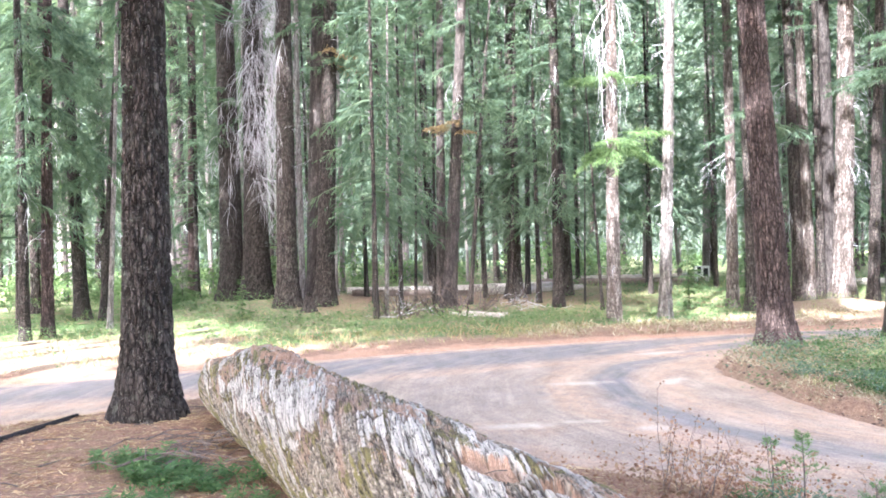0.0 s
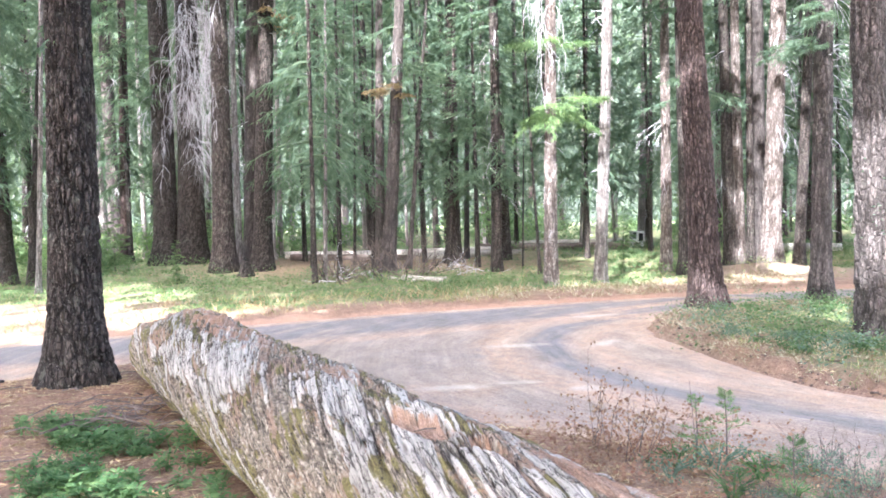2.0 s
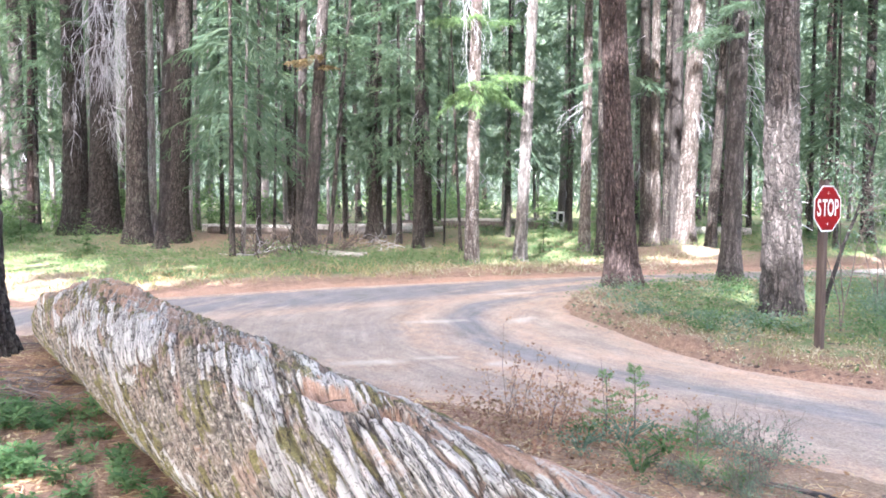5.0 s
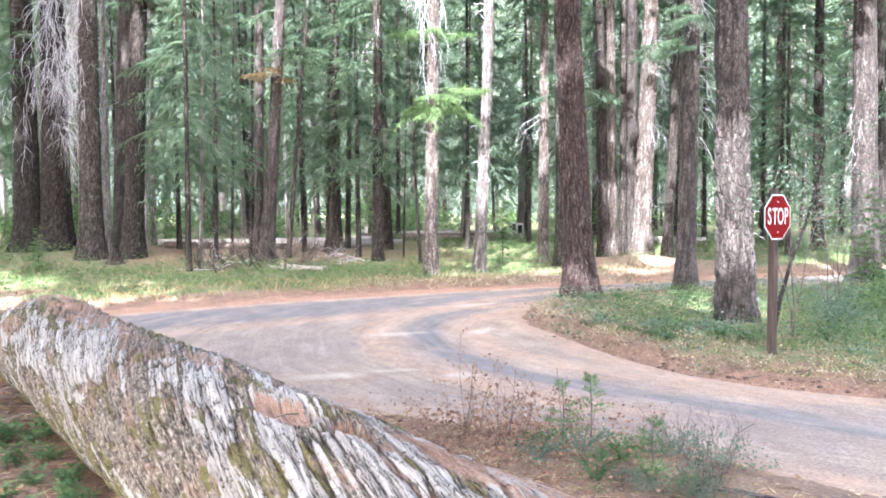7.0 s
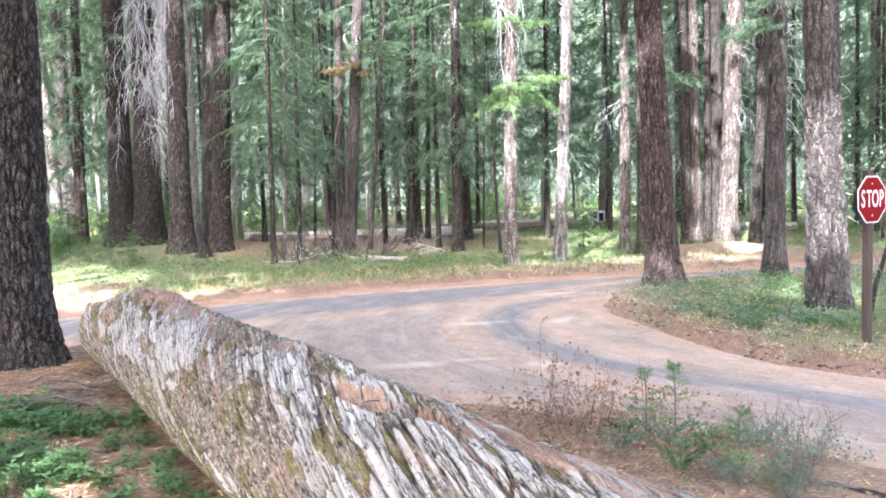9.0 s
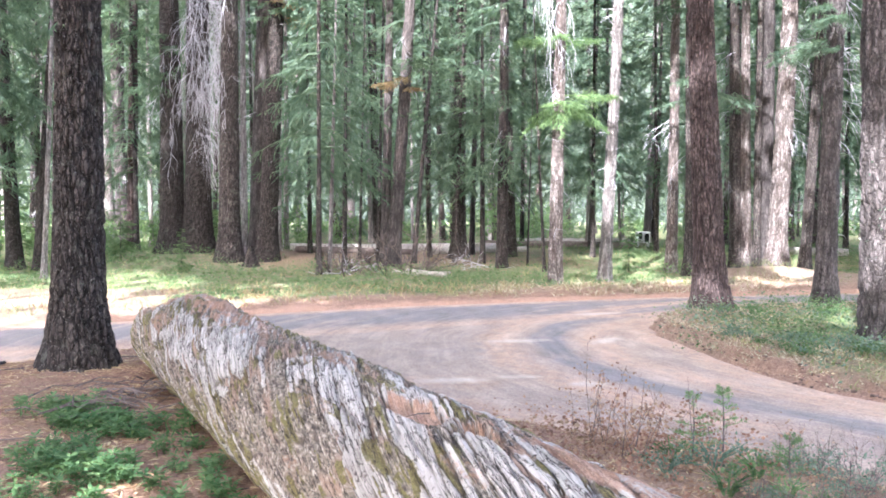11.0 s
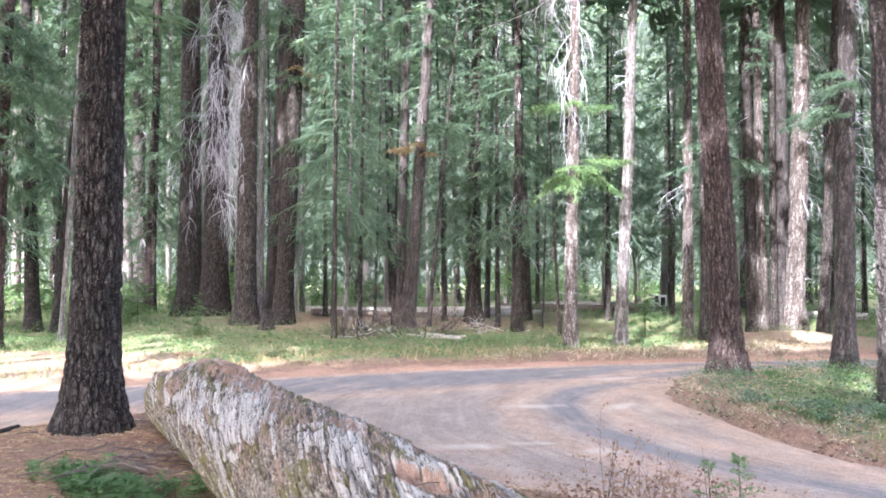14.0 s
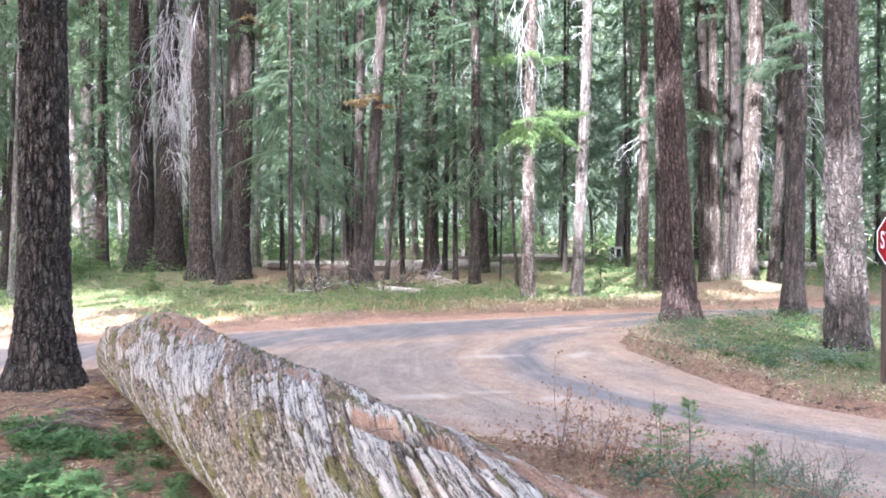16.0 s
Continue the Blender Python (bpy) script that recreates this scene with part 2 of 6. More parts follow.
def ground_material():
    k = Mat("forest floor", 0.95)
    big, midn, fine = k.noise(0.7, None, 5.0), k.noise(7.0, None, 6.0, 0.75), k.noise(38.0, None, 5.0, 0.75)
    needles = k.ramp(fine, [(0.25, (0.10, 0.058, 0.040)), (0.5, (0.25, 0.16, 0.112)), (0.75, (0.46, 0.335, 0.25))])
    needles = k.mix(needles, k.ramp(midn, [(0.3, (0.5, 0.46, 0.45)), (0.7, (1.25, 1.2, 1.15))]), 1.0, "MULTIPLY")
    pale = k.ramp(fine, [(0.3, (0.13, 0.092, 0.062)), (0.55, (0.27, 0.21, 0.15)), (0.8, (0.44, 0.37, 0.28))])
    green = k.ramp(fine, [(0.3, (0.055, 0.092, 0.03)), (0.6, (0.115, 0.175, 0.058)), (0.8, (0.25, 0.27, 0.125))])
    c = k.mix(needles, pale, k.calc("MULTIPLY", k.attr("pale"), k.ramp(midn, [(0.3, 0.3), (0.6, 1.0)])))
    c = k.mix(c, green, k.calc("MULTIPLY", k.attr("green"), k.ramp(k.noise(2.2, None, 5.0, 0.7), [(0.35, 0.15), (0.6, 1.0)])))
    orange = k.mix(needles, (0.42, 0.265, 0.18), 0.5)
    c = k.mix(c, orange, k.attr("orange"))
    k.color(c).bump(k.calc("ADD", fine, k.calc("MULTIPLY", midn, 1.5)), 0.8, 0.03)
    return k.m


def road_material():
    k = Mat("needle-strewn asphalt", 0.9)
    stretch = k.noise(2.2, k.coords((1.2, 0.7, 1)), 6.0, 0.7)
    fine, grit = k.noise(45.0, None, 5.0, 0.7), k.noise(160.0, None, 2.0)
    tar = k.ramp(fine, [(0.25, (0.11, 0.099, 0.095)), (0.75, (0.235, 0.212, 0.203))])
    dust_dapple = k.ramp(fine, [(0.25, (0.14, 0.105, 0.083)), (0.5, (0.262, 0.206, 0.164)), (0.8, (0.44, 0.36, 0.29))])
    orange = k.ramp(fine, [(0.2, (0.22, 0.135, 0.09)), (0.55, (0.42, 0.28, 0.19)), (0.8, (0.58, 0.43, 0.31))])
    bare = k.attr("bare")
    cover = k.ramp(k.calc("ADD", k.calc("SUBTRACT", stretch, bare), 0.42), [(0.12, 0.0), (0.75, 1.0)])
    c = k.mix(tar, dust_dapple, cover)
    drift = k.ramp(k.calc("ADD", k.calc("MULTIPLY", stretch, 0.8), k.calc("MULTIPLY", k.attr("drift"), 0.75)), [(0.55, 0.0), (1.0, 0.85)])
    drift = k.calc("MULTIPLY", drift, k.ramp(k.noise(7.0, k.coords((1.2, 0.7, 1)), 6.0, 0.8), [(0.36, 0.15), (0.6, 1.0)]))
    c = k.mix(c, orange, drift)
    sweep = k.t.nodes.new("ShaderNodeCombineXYZ")
    k.link(k.calc("MULTIPLY", k.attr("side"), 2.6), sweep.inputs[0])
    k.link(k.calc("MULTIPLY", k.attr("run"), 0.5), sweep.inputs[1])
    swept = k.noise(1.0, sweep.outputs[0], 7.0, 0.68)
    c = k.mix(c, k.ramp(fine, [(0.25, (0.24, 0.18, 0.13)), (0.75, (0.50, 0.40, 0.31))]), k.ramp(swept, [(0.48, 0.0), (0.68, 0.6)]))
    c = k.mix(c, tar, k.ramp(swept, [(0.32, 0.3), (0.48, 0.0)]))
    streak = k.noise(1.6, k.coords((1.25, 0.6, 1)), 9.0, 0.7)
    c = k.mix(c, k.ramp(streak, [(0.32, 0.82), (0.5, 1.04), (0.68, 1.26)]), 1.0, "MULTIPLY")
    # Sun dapples on the asphalt are painted here as paler patches.
    c = k.mix(c, k.ramp(fine, [(0.25, (0.36, 0.30, 0.235)), (0.75, (0.60, 0.53, 0.44))]), k.ramp(k.calc("ADD", k.attr("dust_dapple"), k.calc("MULTIPLY", k.calc("SUBTRACT", k.noise(6.0, None, 5.0, 0.75), 0.5), 1.1)), [(0.35, 0.0), (0.85, 0.6)]))
    brush = k.t.nodes.new("ShaderNodeCombineXYZ")
    k.link(k.calc("MULTIPLY", k.attr("side"), 11.0), brush.inputs[0])
    k.link(k.calc("MULTIPLY", k.attr("run"), 0.9), brush.inputs[1])
    c = k.mix(c, k.ramp(k.noise(1.0, brush.outputs[0], 6.0, 0.7), [(0.30, 0.84), (0.5, 0.96), (0.70, 1.08)]), 1.0, "MULTIPLY")
    k.color(c).bump(k.calc("ADD", fine, grit), 0.5, 0.01)
    return k.m


GROUND_MAT, ROAD_MAT = ground_material(), road_material()

# ---- the plan ----
FAR_EDGE = [(-40, 0.5), (-16, 10.8), (-7.6, 14.7), (-6.2, 15.3), (-2.8, 16.9), (0.2, 18.2), (4.0, 19.3), (6.1, 19.9), (8.5, 20.3), (12, 20.9), (20, 21.6), (40, 21.5)]
ISLAND_BACK = [(40, 18.2), (20, 19.0), (12, 18.8), (9.0, 18.35), (7.0, 17.85), (5.9, 17.1), (4.9, 15.9), (4.3, 14.6)]
ISLAND_FRONT = [(4.15, 13.6), (4.25, 12.6), (4.3, 11.3), (4.45, 10.2), (4.7, 9.2), (5.2, 8.4), (6.1, 7.6), (8.5, 5.8), (14, 1.5), (22, -6)]
NEAR_EDGE = [(16, -8), (9, -1), (6, 2.6), (4.6, 4.4), (3.6, 5.6), (2.5, 6.8), (1.0, 8.0), (-0.6, 9.7), (-2.2, 11.9), (-3.4, 12.5), (-4.3, 12.2), (-5.2, 11.2), (-7.5, 9.6), (-16, 5.4), (-40, -5)]
ROAD_POLY = np.array(FAR_EDGE + ISLAND_BACK + ISLAND_FRONT + NEAR_EDGE)
LANE = np.array([(-40, -2.0), (-16, 9.2), (-7.2, 13.3), (-3.6, 15.0), (0, 16.6), (3, 17.7), (5.5, 18.6), (10, 19.5), (20, 20.2), (40, 20.0)])
TRACK = np.array([(7.5, 18.6), (5.8, 17.6), (4.2, 16.3), (2.9, 15.0), (2.25, 13.4), (2.25, 11.3), (2.75, 9.9), (3.25, 9.0), (3.9, 8.1), (4.7, 7.1), (5.8, 5.9), (9, 3)])


def line_dist(P, line):
    best = np.full(len(P), 1e9)
    for a, b in zip(line[:-1], line[1:]):
        d = b - a
        u = np.clip(((P - a) @ d) / (d @ d), 0, 1)
        best = np.minimum(best, np.linalg.norm(P - a - u[:, None] * d, axis=1))
    return best


def along_line(P, line):
    """How far along a line the nearest point lies, and on which side of it."""
    best, run, side, start = np.full(len(P), 1e9), np.zeros(len(P)), np.ones(len(P)), 0.0
    for a, b in zip(line[:-1], line[1:]):
        d = b - a
        l = math.hypot(*d)
        u = np.clip(((P - a) @ d) / (d @ d), 0, 1)
        q = P - a - u[:, None] * d
        e = np.linalg.norm(q, axis=1)
        near = e < best
        best, run = np.where(near, e, best), np.where(near, start + u * l, run)
        side = np.where(near, np.sign(d[0] * q[:, 1] - d[1] * q[:, 0]), side)
        start += l
    return run, best * side


def road_sd(P):
    """Distance to the road's edge, negative inside."""
    ring = np.vstack([ROAD_POLY, ROAD_POLY[:1]])
    inside = np.zeros(len(P), bool)
    for a, b in zip(ring[:-1], ring[1:]):
        cross = (a[1] > P[:, 1]) != (b[1] > P[:, 1])
        xs = (b[0] - a[0]) * (P[:, 1] - a[1]) / (b[1] - a[1] + 1e-12) + a[0]
        inside ^= cross & (P[:, 0] < xs)
    return np.where(inside, -1, 1) * line_dist(P, ring)


def on_island(P):
    return (P[:, 0] > 4.0) & (P[:, 1] < 19) & (P[:, 1] > 1.5 - (P[:, 0] - 14) * 0.9 - 0.6)


def ground_z(P, sd=None):
    x, y = P[:, 0], P[:, 1]
    sd = road_sd(P) if sd is None else sd
    sd = sd + 0.16 * (fbm(x * 1.7, y * 1.7, 3.3) - 0.5)
    out = smooth(-0.15, 0.25, sd)
    isl = on_island(P)
    z = 0.5 * smooth(22, 33, y) + 0.06 * (fbm(x * 0.5, y * 0.5) - 0.5) + (0.07 * (fbm(x * 3.1, y * 3.1, 1.0) - 0.5) + 0.045 * (fbm(x * 7.5, y * 7.5, 7.0, 2) - 0.5)) * out
    z = z * np.where(sd < 0, 0.3, 1) + np.where(isl, 0.15 * smooth(0.02, 0.2, sd) * np.exp(-np.clip(x - 4.4, 0, 9) / 1.1), 0.03 * out)
    band = smooth(0.05, 0.25, sd) * (1 - smooth(0.5, 0.9, sd))
    z = z - np.where(isl, 0.17 * band * smooth(0.52, 0.60, fbm(x * 2.4, y * 2.4, 9.0, 3)), 0)
    far = ~isl & (y > 15)
    z = z + np.where(far, 0.07 * smooth(0.3, 1.2, sd) * (1 - smooth(2.0, 5.0, sd)), 0)
    mound = np.exp(-(((x - 11.0) / 1.8) ** 2 + ((y - 24.6) / 1.5) ** 2))
    mound2 = np.exp(-(((x + 6.5) / 3.0) ** 2 + ((y - 30.2) / 1.6) ** 2))
    return z + 0.28 * mound + 0.12 * mound2 - 0.09 * (1 - out)


def gz(x, y):
    return float(ground_z(np.array([[x, y]], float))[0])


def axis_lines(a, b, step, far, grow=1.22):
    mid = list(np.arange(a, b + 1e-6, step))
    lo, hi, d = [], [], step
    while (mid[0] - sum(lo)) > -far or (mid[-1] + sum(lo)) < far:
        d *= grow
        lo.append(d)
    left = mid[0] - np.cumsum(lo)
    right = mid[-1] + np.cumsum(lo)
    return np.r_[left[::-1], mid, right]


def grid_mesh(xs, ys):
    X, Y = np.meshgrid(xs, ys, indexing="ij")
    P = np.stack([X.ravel(), Y.ravel()], 1)
    ny = len(ys)
    i, j = np.meshgrid(np.arange(len(xs) - 1), np.arange(ny - 1), indexing="ij")
    i, j = i.ravel(), j.ravel()
    F = np.stack([i * ny + j, (i + 1) * ny + j, (i + 1) * ny + j + 1, i * ny + j + 1], 1)
    return P, F


def make_ground():
    P, F = grid_mesh(axis_lines(-10, 14, 0.094, 500, 1.16), axis_lines(3.5, 23, 0.094, 500, 1.16))
    sd = road_sd(P)
    x, y = P[:, 0], P[:, 1]
    isl = on_island(P)
    beyond = ~isl & (y > 13 + 0.3 * x) & (sd > 0)
    patch = fbm(x * 0.9, y * 0.9, 2.0, 4)
    green = np.where(beyond, smooth(0.9, 2.2, sd + 1.5 * (patch - 0.5)) * (1 - 0.92 * np.exp(-(((x + 0.8) / 6.2) ** 4 + ((y - 30.8) / 4.4) ** 4))), 0)
    green = np.where(isl, smooth(0.7, 1.6, sd + 1.6 * (patch - 0.5)), green)
    green = np.where((x < -5) & (y < 21.5 - 0.05 * x) & beyond, 0.12 * green, green)
    bank = smooth(2, 4, x) * beyond
    green = green * (1 - bank * (1 - smooth(1.5, 2.6, sd + 1.2 * (patch - 0.5))))
    green = np.where(np.hypot((x - 11) / 2.6, (y - 24.3) / 2.4) < 1, 0.05, green)
    pale = np.where(beyond, smooth(0.5, 1.2, sd) * 0.6, 0.0)
    pale = np.where((x < -5) & beyond, 1.0 * smooth(0.5, 1.0, sd), pale)
    pale = np.maximum(pale, 0.28 * np.exp(-(((x + 0.5) / 7) ** 4 + ((y - 32) / 3.4) ** 4)))
    pale = np.where(isl, 0.2 + 0.4 * smooth(0.45, 0.6, patch), pale)
    pale = np.where(np.hypot((x - 11) / 2.4, (y - 24.5) / 2.2) < 1, 0.65 + 0.35 * smooth(0.45, 0.6, patch), pale)
    pale = np.maximum(pale, 0.7 * np.exp(-(((x - 2.3) / 1.0) ** 2 + ((y - 5.9) / 1.0) ** 2)))
    pale = np.maximum(pale, 0.9 * np.exp(-(((x - 3.3) / 0.9) ** 2 + ((y - 4.9) / 0.8) ** 2)))
    orange = np.where((sd > -0.2) & (sd < 1.2) & ~isl & (y > 12), 1 - smooth(0.08, 0.48, sd + 0.7 * (patch - 0.5)), 0)
    orange = np.maximum(orange, np.where(isl & (sd < 0.2), 0.08, 0))
    V = np.column_stack([P, ground_z(P, sd)])
    ob = new("ground", mesh_of("ground", V, [F], GROUND_MAT, True, {"green": green, "pale": pale, "orange": orange}))
    tagged(ob, "forest floor of brown needles, litter and patchy green", "ground", kind="structure")


def make_road():
    P, F = grid_mesh(axis_lines(-6, 9, 0.11, 40, 1.1), axis_lines(5, 19, 0.11, 30, 1.1))
    sd = road_sd(P)
    keep = (sd[F] < 0.5).all(1)
    x, y = P[:, 0], P[:, 1]
    lane, track = line_dist(P, LANE), line_dist(P, TRACK)
    wob = 0.35 * (fbm(x * 1.3, y * 1.3, 5.0) - 0.5)
    bare = 0.95 * (1 - smooth(0.75, 1.35, lane + wob))
    bare = np.maximum(bare, 0.9 * (1 - smooth(0.14, 0.36, track + 0.5 * wob)))
    mid = np.exp(-(((x - 0.4) / 1.6) ** 2 + ((y - 12.5) / 2.4) ** 2)) * 0.3
    bare = np.maximum(bare, mid)
    low = np.exp(-(((x - 4.6) / 1.1) ** 2 + ((y - 6.6) / 1.0) ** 2)) * 0.3
    bare = np.maximum(bare, low)
    drift = np.maximum(1 - smooth(0.1, 0.7, -sd + wob), 1.0 * np.exp(-(((track - 0.75) / 0.32) ** 2)) * (y > 7.5))
    drift = np.maximum(drift, 0.9 * np.exp(-(((lane - 1.7) / 0.35) ** 2)))
    drift = np.maximum(drift, 0.75 * np.exp(-(((x - 0.7) / 0.9) ** 2 + ((y - 9.9) / 0.5) ** 2)))
    run, side = along_line(P, TRACK)
    # Patches of sunlight put into the road colour: x, y, half sizes, turn.
    dust_dapple = np.zeros(len(P))
    for px, py, a, b, turn in ((3.84, 16.65, 0.75, 0.22, 0.3), (1.8, 13.1, 0.55, 0.22, 0.1), (3.2, 13.1, 0.6, 0.2, 0.9), (2.17, 9.7, 0.26, 0.2, -0.4), (0.65, 10.0, 0.6, 0.22, 0.1), (1.45, 10.2, 0.4, 0.12, 0.0)):
        u, v = (x - px) * math.cos(turn) + (y - py) * math.sin(turn), (y - py) * math.cos(turn) - (x - px) * math.sin(turn)
        dust_dapple = np.maximum(dust_dapple, np.exp(-((u / a) ** 2 + (v / b) ** 2)))
    z = -0.035 - 0.22 * np.maximum(0, sd + 0.02) + 0.012 * (fbm(x * 0.8, y * 0.8) - 0.5)
    used = np.unique(F[keep])
    remap = np.full(len(P), -1)
    remap[used] = np.arange(len(used))
    me = mesh_of("road", np.column_stack([P, z])[used], [remap[F[keep]]], ROAD_MAT, True, {"bare": bare[used], "drift": drift[used], "run": run[used], "side": side[used], "dust_dapple": dust_dapple[used]})
    tagged(new("road", me), "worn grey asphalt road junction strewn with needles", "road", kind="structure")


make_ground()
make_road()

# ---- trees ----
def cells(a, b, columns, seed):
    """Long jittered cells round a trunk or log: a number for each, and how far the point lies from the next one."""
    i0, j0 = np.floor(a), np.floor(b)
    best, second, name = np.full(a.shape, 9.0), np.full(a.shape, 9.0), np.zeros(a.shape)
    for di in (-1, 0, 1):
        for dj in (-1, 0, 1):
            i, j = i0 + di, j0 + dj
            w = np.mod(i, columns)
            px, py = i + 0.15 + 0.7 * hsh(w, j, w * 0 + seed), j + hsh(w, j, w * 0 + seed + 50)
            d = np.hypot(a - px, 0.8 * (b - py))
            near = d < best
            second = np.where(near, best, np.minimum(second, d))
            name = np.where(near, hsh(w, j, w * 0 + seed + 90), name)
            best = np.where(near, d, best)
    return name, second - best


def trunk_mesh(name, dia, H, lean, seg, step, mat, seed, flare=0.35, furrow=0.03, top=12.0, bend=0.0):
    zs = [-0.25]
    z = 0.0
    while z < top:
        zs.append(z)
        z += step
    while z < H:
        zs.append(z)
        z += max(step, 1.2)
    zs.append(H)
    zs = np.array(zs)
    r0 = dia / 2
    r = r0 * (1 - 0.82 * np.clip(zs, 0, H) / H) + r0 * flare * np.exp(-np.clip(zs, -0.3, H) / (0.22 + 0.5 * dia))
    th = np.arange(seg) * 2 * np.pi / seg
    Z, T = np.meshgrid(zs, th, indexing="ij")
    R = np.repeat(r[:, None], seg, 1)
    cx, sx = np.cos(T) * r0, np.sin(T) * r0
    s = seed * 7.7
    warp = 0.06 * (fbm(cx * 4 + s, sx * 4, Z * 1.2) - 0.5)
    f1 = 11.0 if seg > 50 else 17.0
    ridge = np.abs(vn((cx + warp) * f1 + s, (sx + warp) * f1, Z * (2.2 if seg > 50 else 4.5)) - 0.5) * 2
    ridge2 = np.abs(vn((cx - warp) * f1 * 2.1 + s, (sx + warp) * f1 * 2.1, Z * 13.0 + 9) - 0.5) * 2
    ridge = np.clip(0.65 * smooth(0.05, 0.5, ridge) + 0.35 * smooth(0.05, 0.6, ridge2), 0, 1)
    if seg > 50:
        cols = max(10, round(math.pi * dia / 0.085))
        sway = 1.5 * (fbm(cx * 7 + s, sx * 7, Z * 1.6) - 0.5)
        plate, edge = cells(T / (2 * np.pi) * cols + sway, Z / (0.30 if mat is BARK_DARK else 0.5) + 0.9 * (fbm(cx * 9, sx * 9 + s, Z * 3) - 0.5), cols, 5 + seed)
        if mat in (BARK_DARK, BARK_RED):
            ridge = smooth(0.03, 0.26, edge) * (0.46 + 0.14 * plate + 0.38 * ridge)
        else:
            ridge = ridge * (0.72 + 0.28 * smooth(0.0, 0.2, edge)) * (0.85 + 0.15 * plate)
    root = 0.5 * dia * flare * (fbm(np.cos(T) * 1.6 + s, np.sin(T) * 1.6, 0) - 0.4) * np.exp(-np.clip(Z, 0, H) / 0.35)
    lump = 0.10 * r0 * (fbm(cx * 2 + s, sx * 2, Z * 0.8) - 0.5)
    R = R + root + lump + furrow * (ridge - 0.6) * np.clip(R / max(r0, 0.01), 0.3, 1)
    bx = bend * np.sin(zs / 4.0 + seed)
    X = R * np.cos(T) + (lean[0] * np.clip(zs, 0, H) + bx)[:, None]
    Y = R * np.sin(T) + (lean[1] * np.clip(zs, 0, H))[:, None]
    V = np.stack([X, Y, Z], -1).reshape(-1, 3)
    n = len(zs)
    i, j = np.meshgrid(np.arange(n - 1), np.arange(seg), indexing="ij")
    i, j = i.ravel(), j.ravel()
    k = (j + 1) % seg
    F = np.stack([i * seg + j, i * seg + k, (i + 1) * seg + k, (i + 1) * seg + j], 1)
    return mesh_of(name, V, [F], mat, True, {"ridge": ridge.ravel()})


def frond(pile, base, out, length, droop, rng, fine=1.0, width=0.032, limb=True):
    """One conifer bough: a drooping limb with flat sprays of needles on both sides."""
    out = np.asarray(out, float)
    n = max(5, int(9 * fine))
    u = np.linspace(0, 1, n)
    side = np.cross(out, (0, 0, 1.0))
    side /= np.linalg.norm(side) + 1e-9
    pts = np.asarray(base) + out * (length * u)[:, None]
    pts[:, 2] -= droop * length * u**1.7
    pts = pts + side * (0.06 * length * np.sin(u * 3 + rng.uniform(0, 6)) * u)[:, None]
    if limb:
        pile.tube(pts[::2] if n > 6 else pts, np.linspace(0.012 + 0.008 * length, 0.004, len(pts[::2] if n > 6 else pts)), 3)
    m = int(15 * fine * max(length, 0.6) ** 0.5) + 3
    uu = np.sort(rng.uniform(0.12, 1.0, m))
    at = np.stack([np.interp(uu, u, pts[:, c]) for c in range(3)], 1)
    sg = np.where(rng.random(m) < 0.5, -1, 1)[:, None]
    tl = length * (0.42 * (1 - uu) ** 0.7 + 0.10) * rng.uniform(0.6, 1.25, m)
    d = out * 0.75 + side * sg * 0.75
    d = d + rng.normal(0, 0.22, (m, 3))
    d[:, 2] -= 0.30 + droop * 0.8
    d /= np.linalg.norm(d, axis=1)[:, None]
    tip = at + d * tl[:, None]
    w = np.cross(d, rng.normal(0, 0.6, (m, 3)) + (0, 0, 1.0))
    w /= np.linalg.norm(w, axis=1)[:, None] + 1e-9
    pile.blades(at, tip, w * width * 0.8, 0.5)
    q = max(2, int(5 * fine))
    for c in range(q):
        f = (c + 0.6 + rng.uniform(-0.3, 0.3, m)) / q
        b = at + (tip - at) * f[:, None]
        s2 = 1 if c % 2 else -1
        dd = d * 0.6 + w * s2 * 0.65 + rng.normal(0, 0.24, (m, 3))
        dd[:, 2] -= 0.15 + 0.5 * droop
        dd /= np.linalg.norm(dd, axis=1)[:, None]
        l2 = tl * 0.45 * (1.1 - 0.6 * f) + 0.03
        nn = np.cross(dd, rng.normal(0, 1.0, (m, 3)) + (0, 0, 0.5))
        nn /= np.linalg.norm(nn, axis=1)[:, None] + 1e-9
        pile.blades(b, b + dd * l2[:, None], nn * width * 0.55, 0.45)


def young_crown(name, seed, z0, z1, reach, count, mat, fine=0.9, width=0.035, droop=0.35):
    rng = np.random.default_rng(seed)
    pile = Pile()
    for n in range(count):
        u = (n + rng.uniform(0, 1)) / count
        z = z0 + (z1 - z0) * u
        a = rng.uniform(0, 2 * np.pi)
        l = reach * (1 - u) ** 0.75 * rng.uniform(0.55, 1.15) + 0.25
        frond(pile, (0, 0, z), (np.cos(a), np.sin(a), 0.12 + 0.3 * u), l, droop * rng.uniform(0.6, 1.5), rng, fine, width)
    return pile.mesh(name, mat)


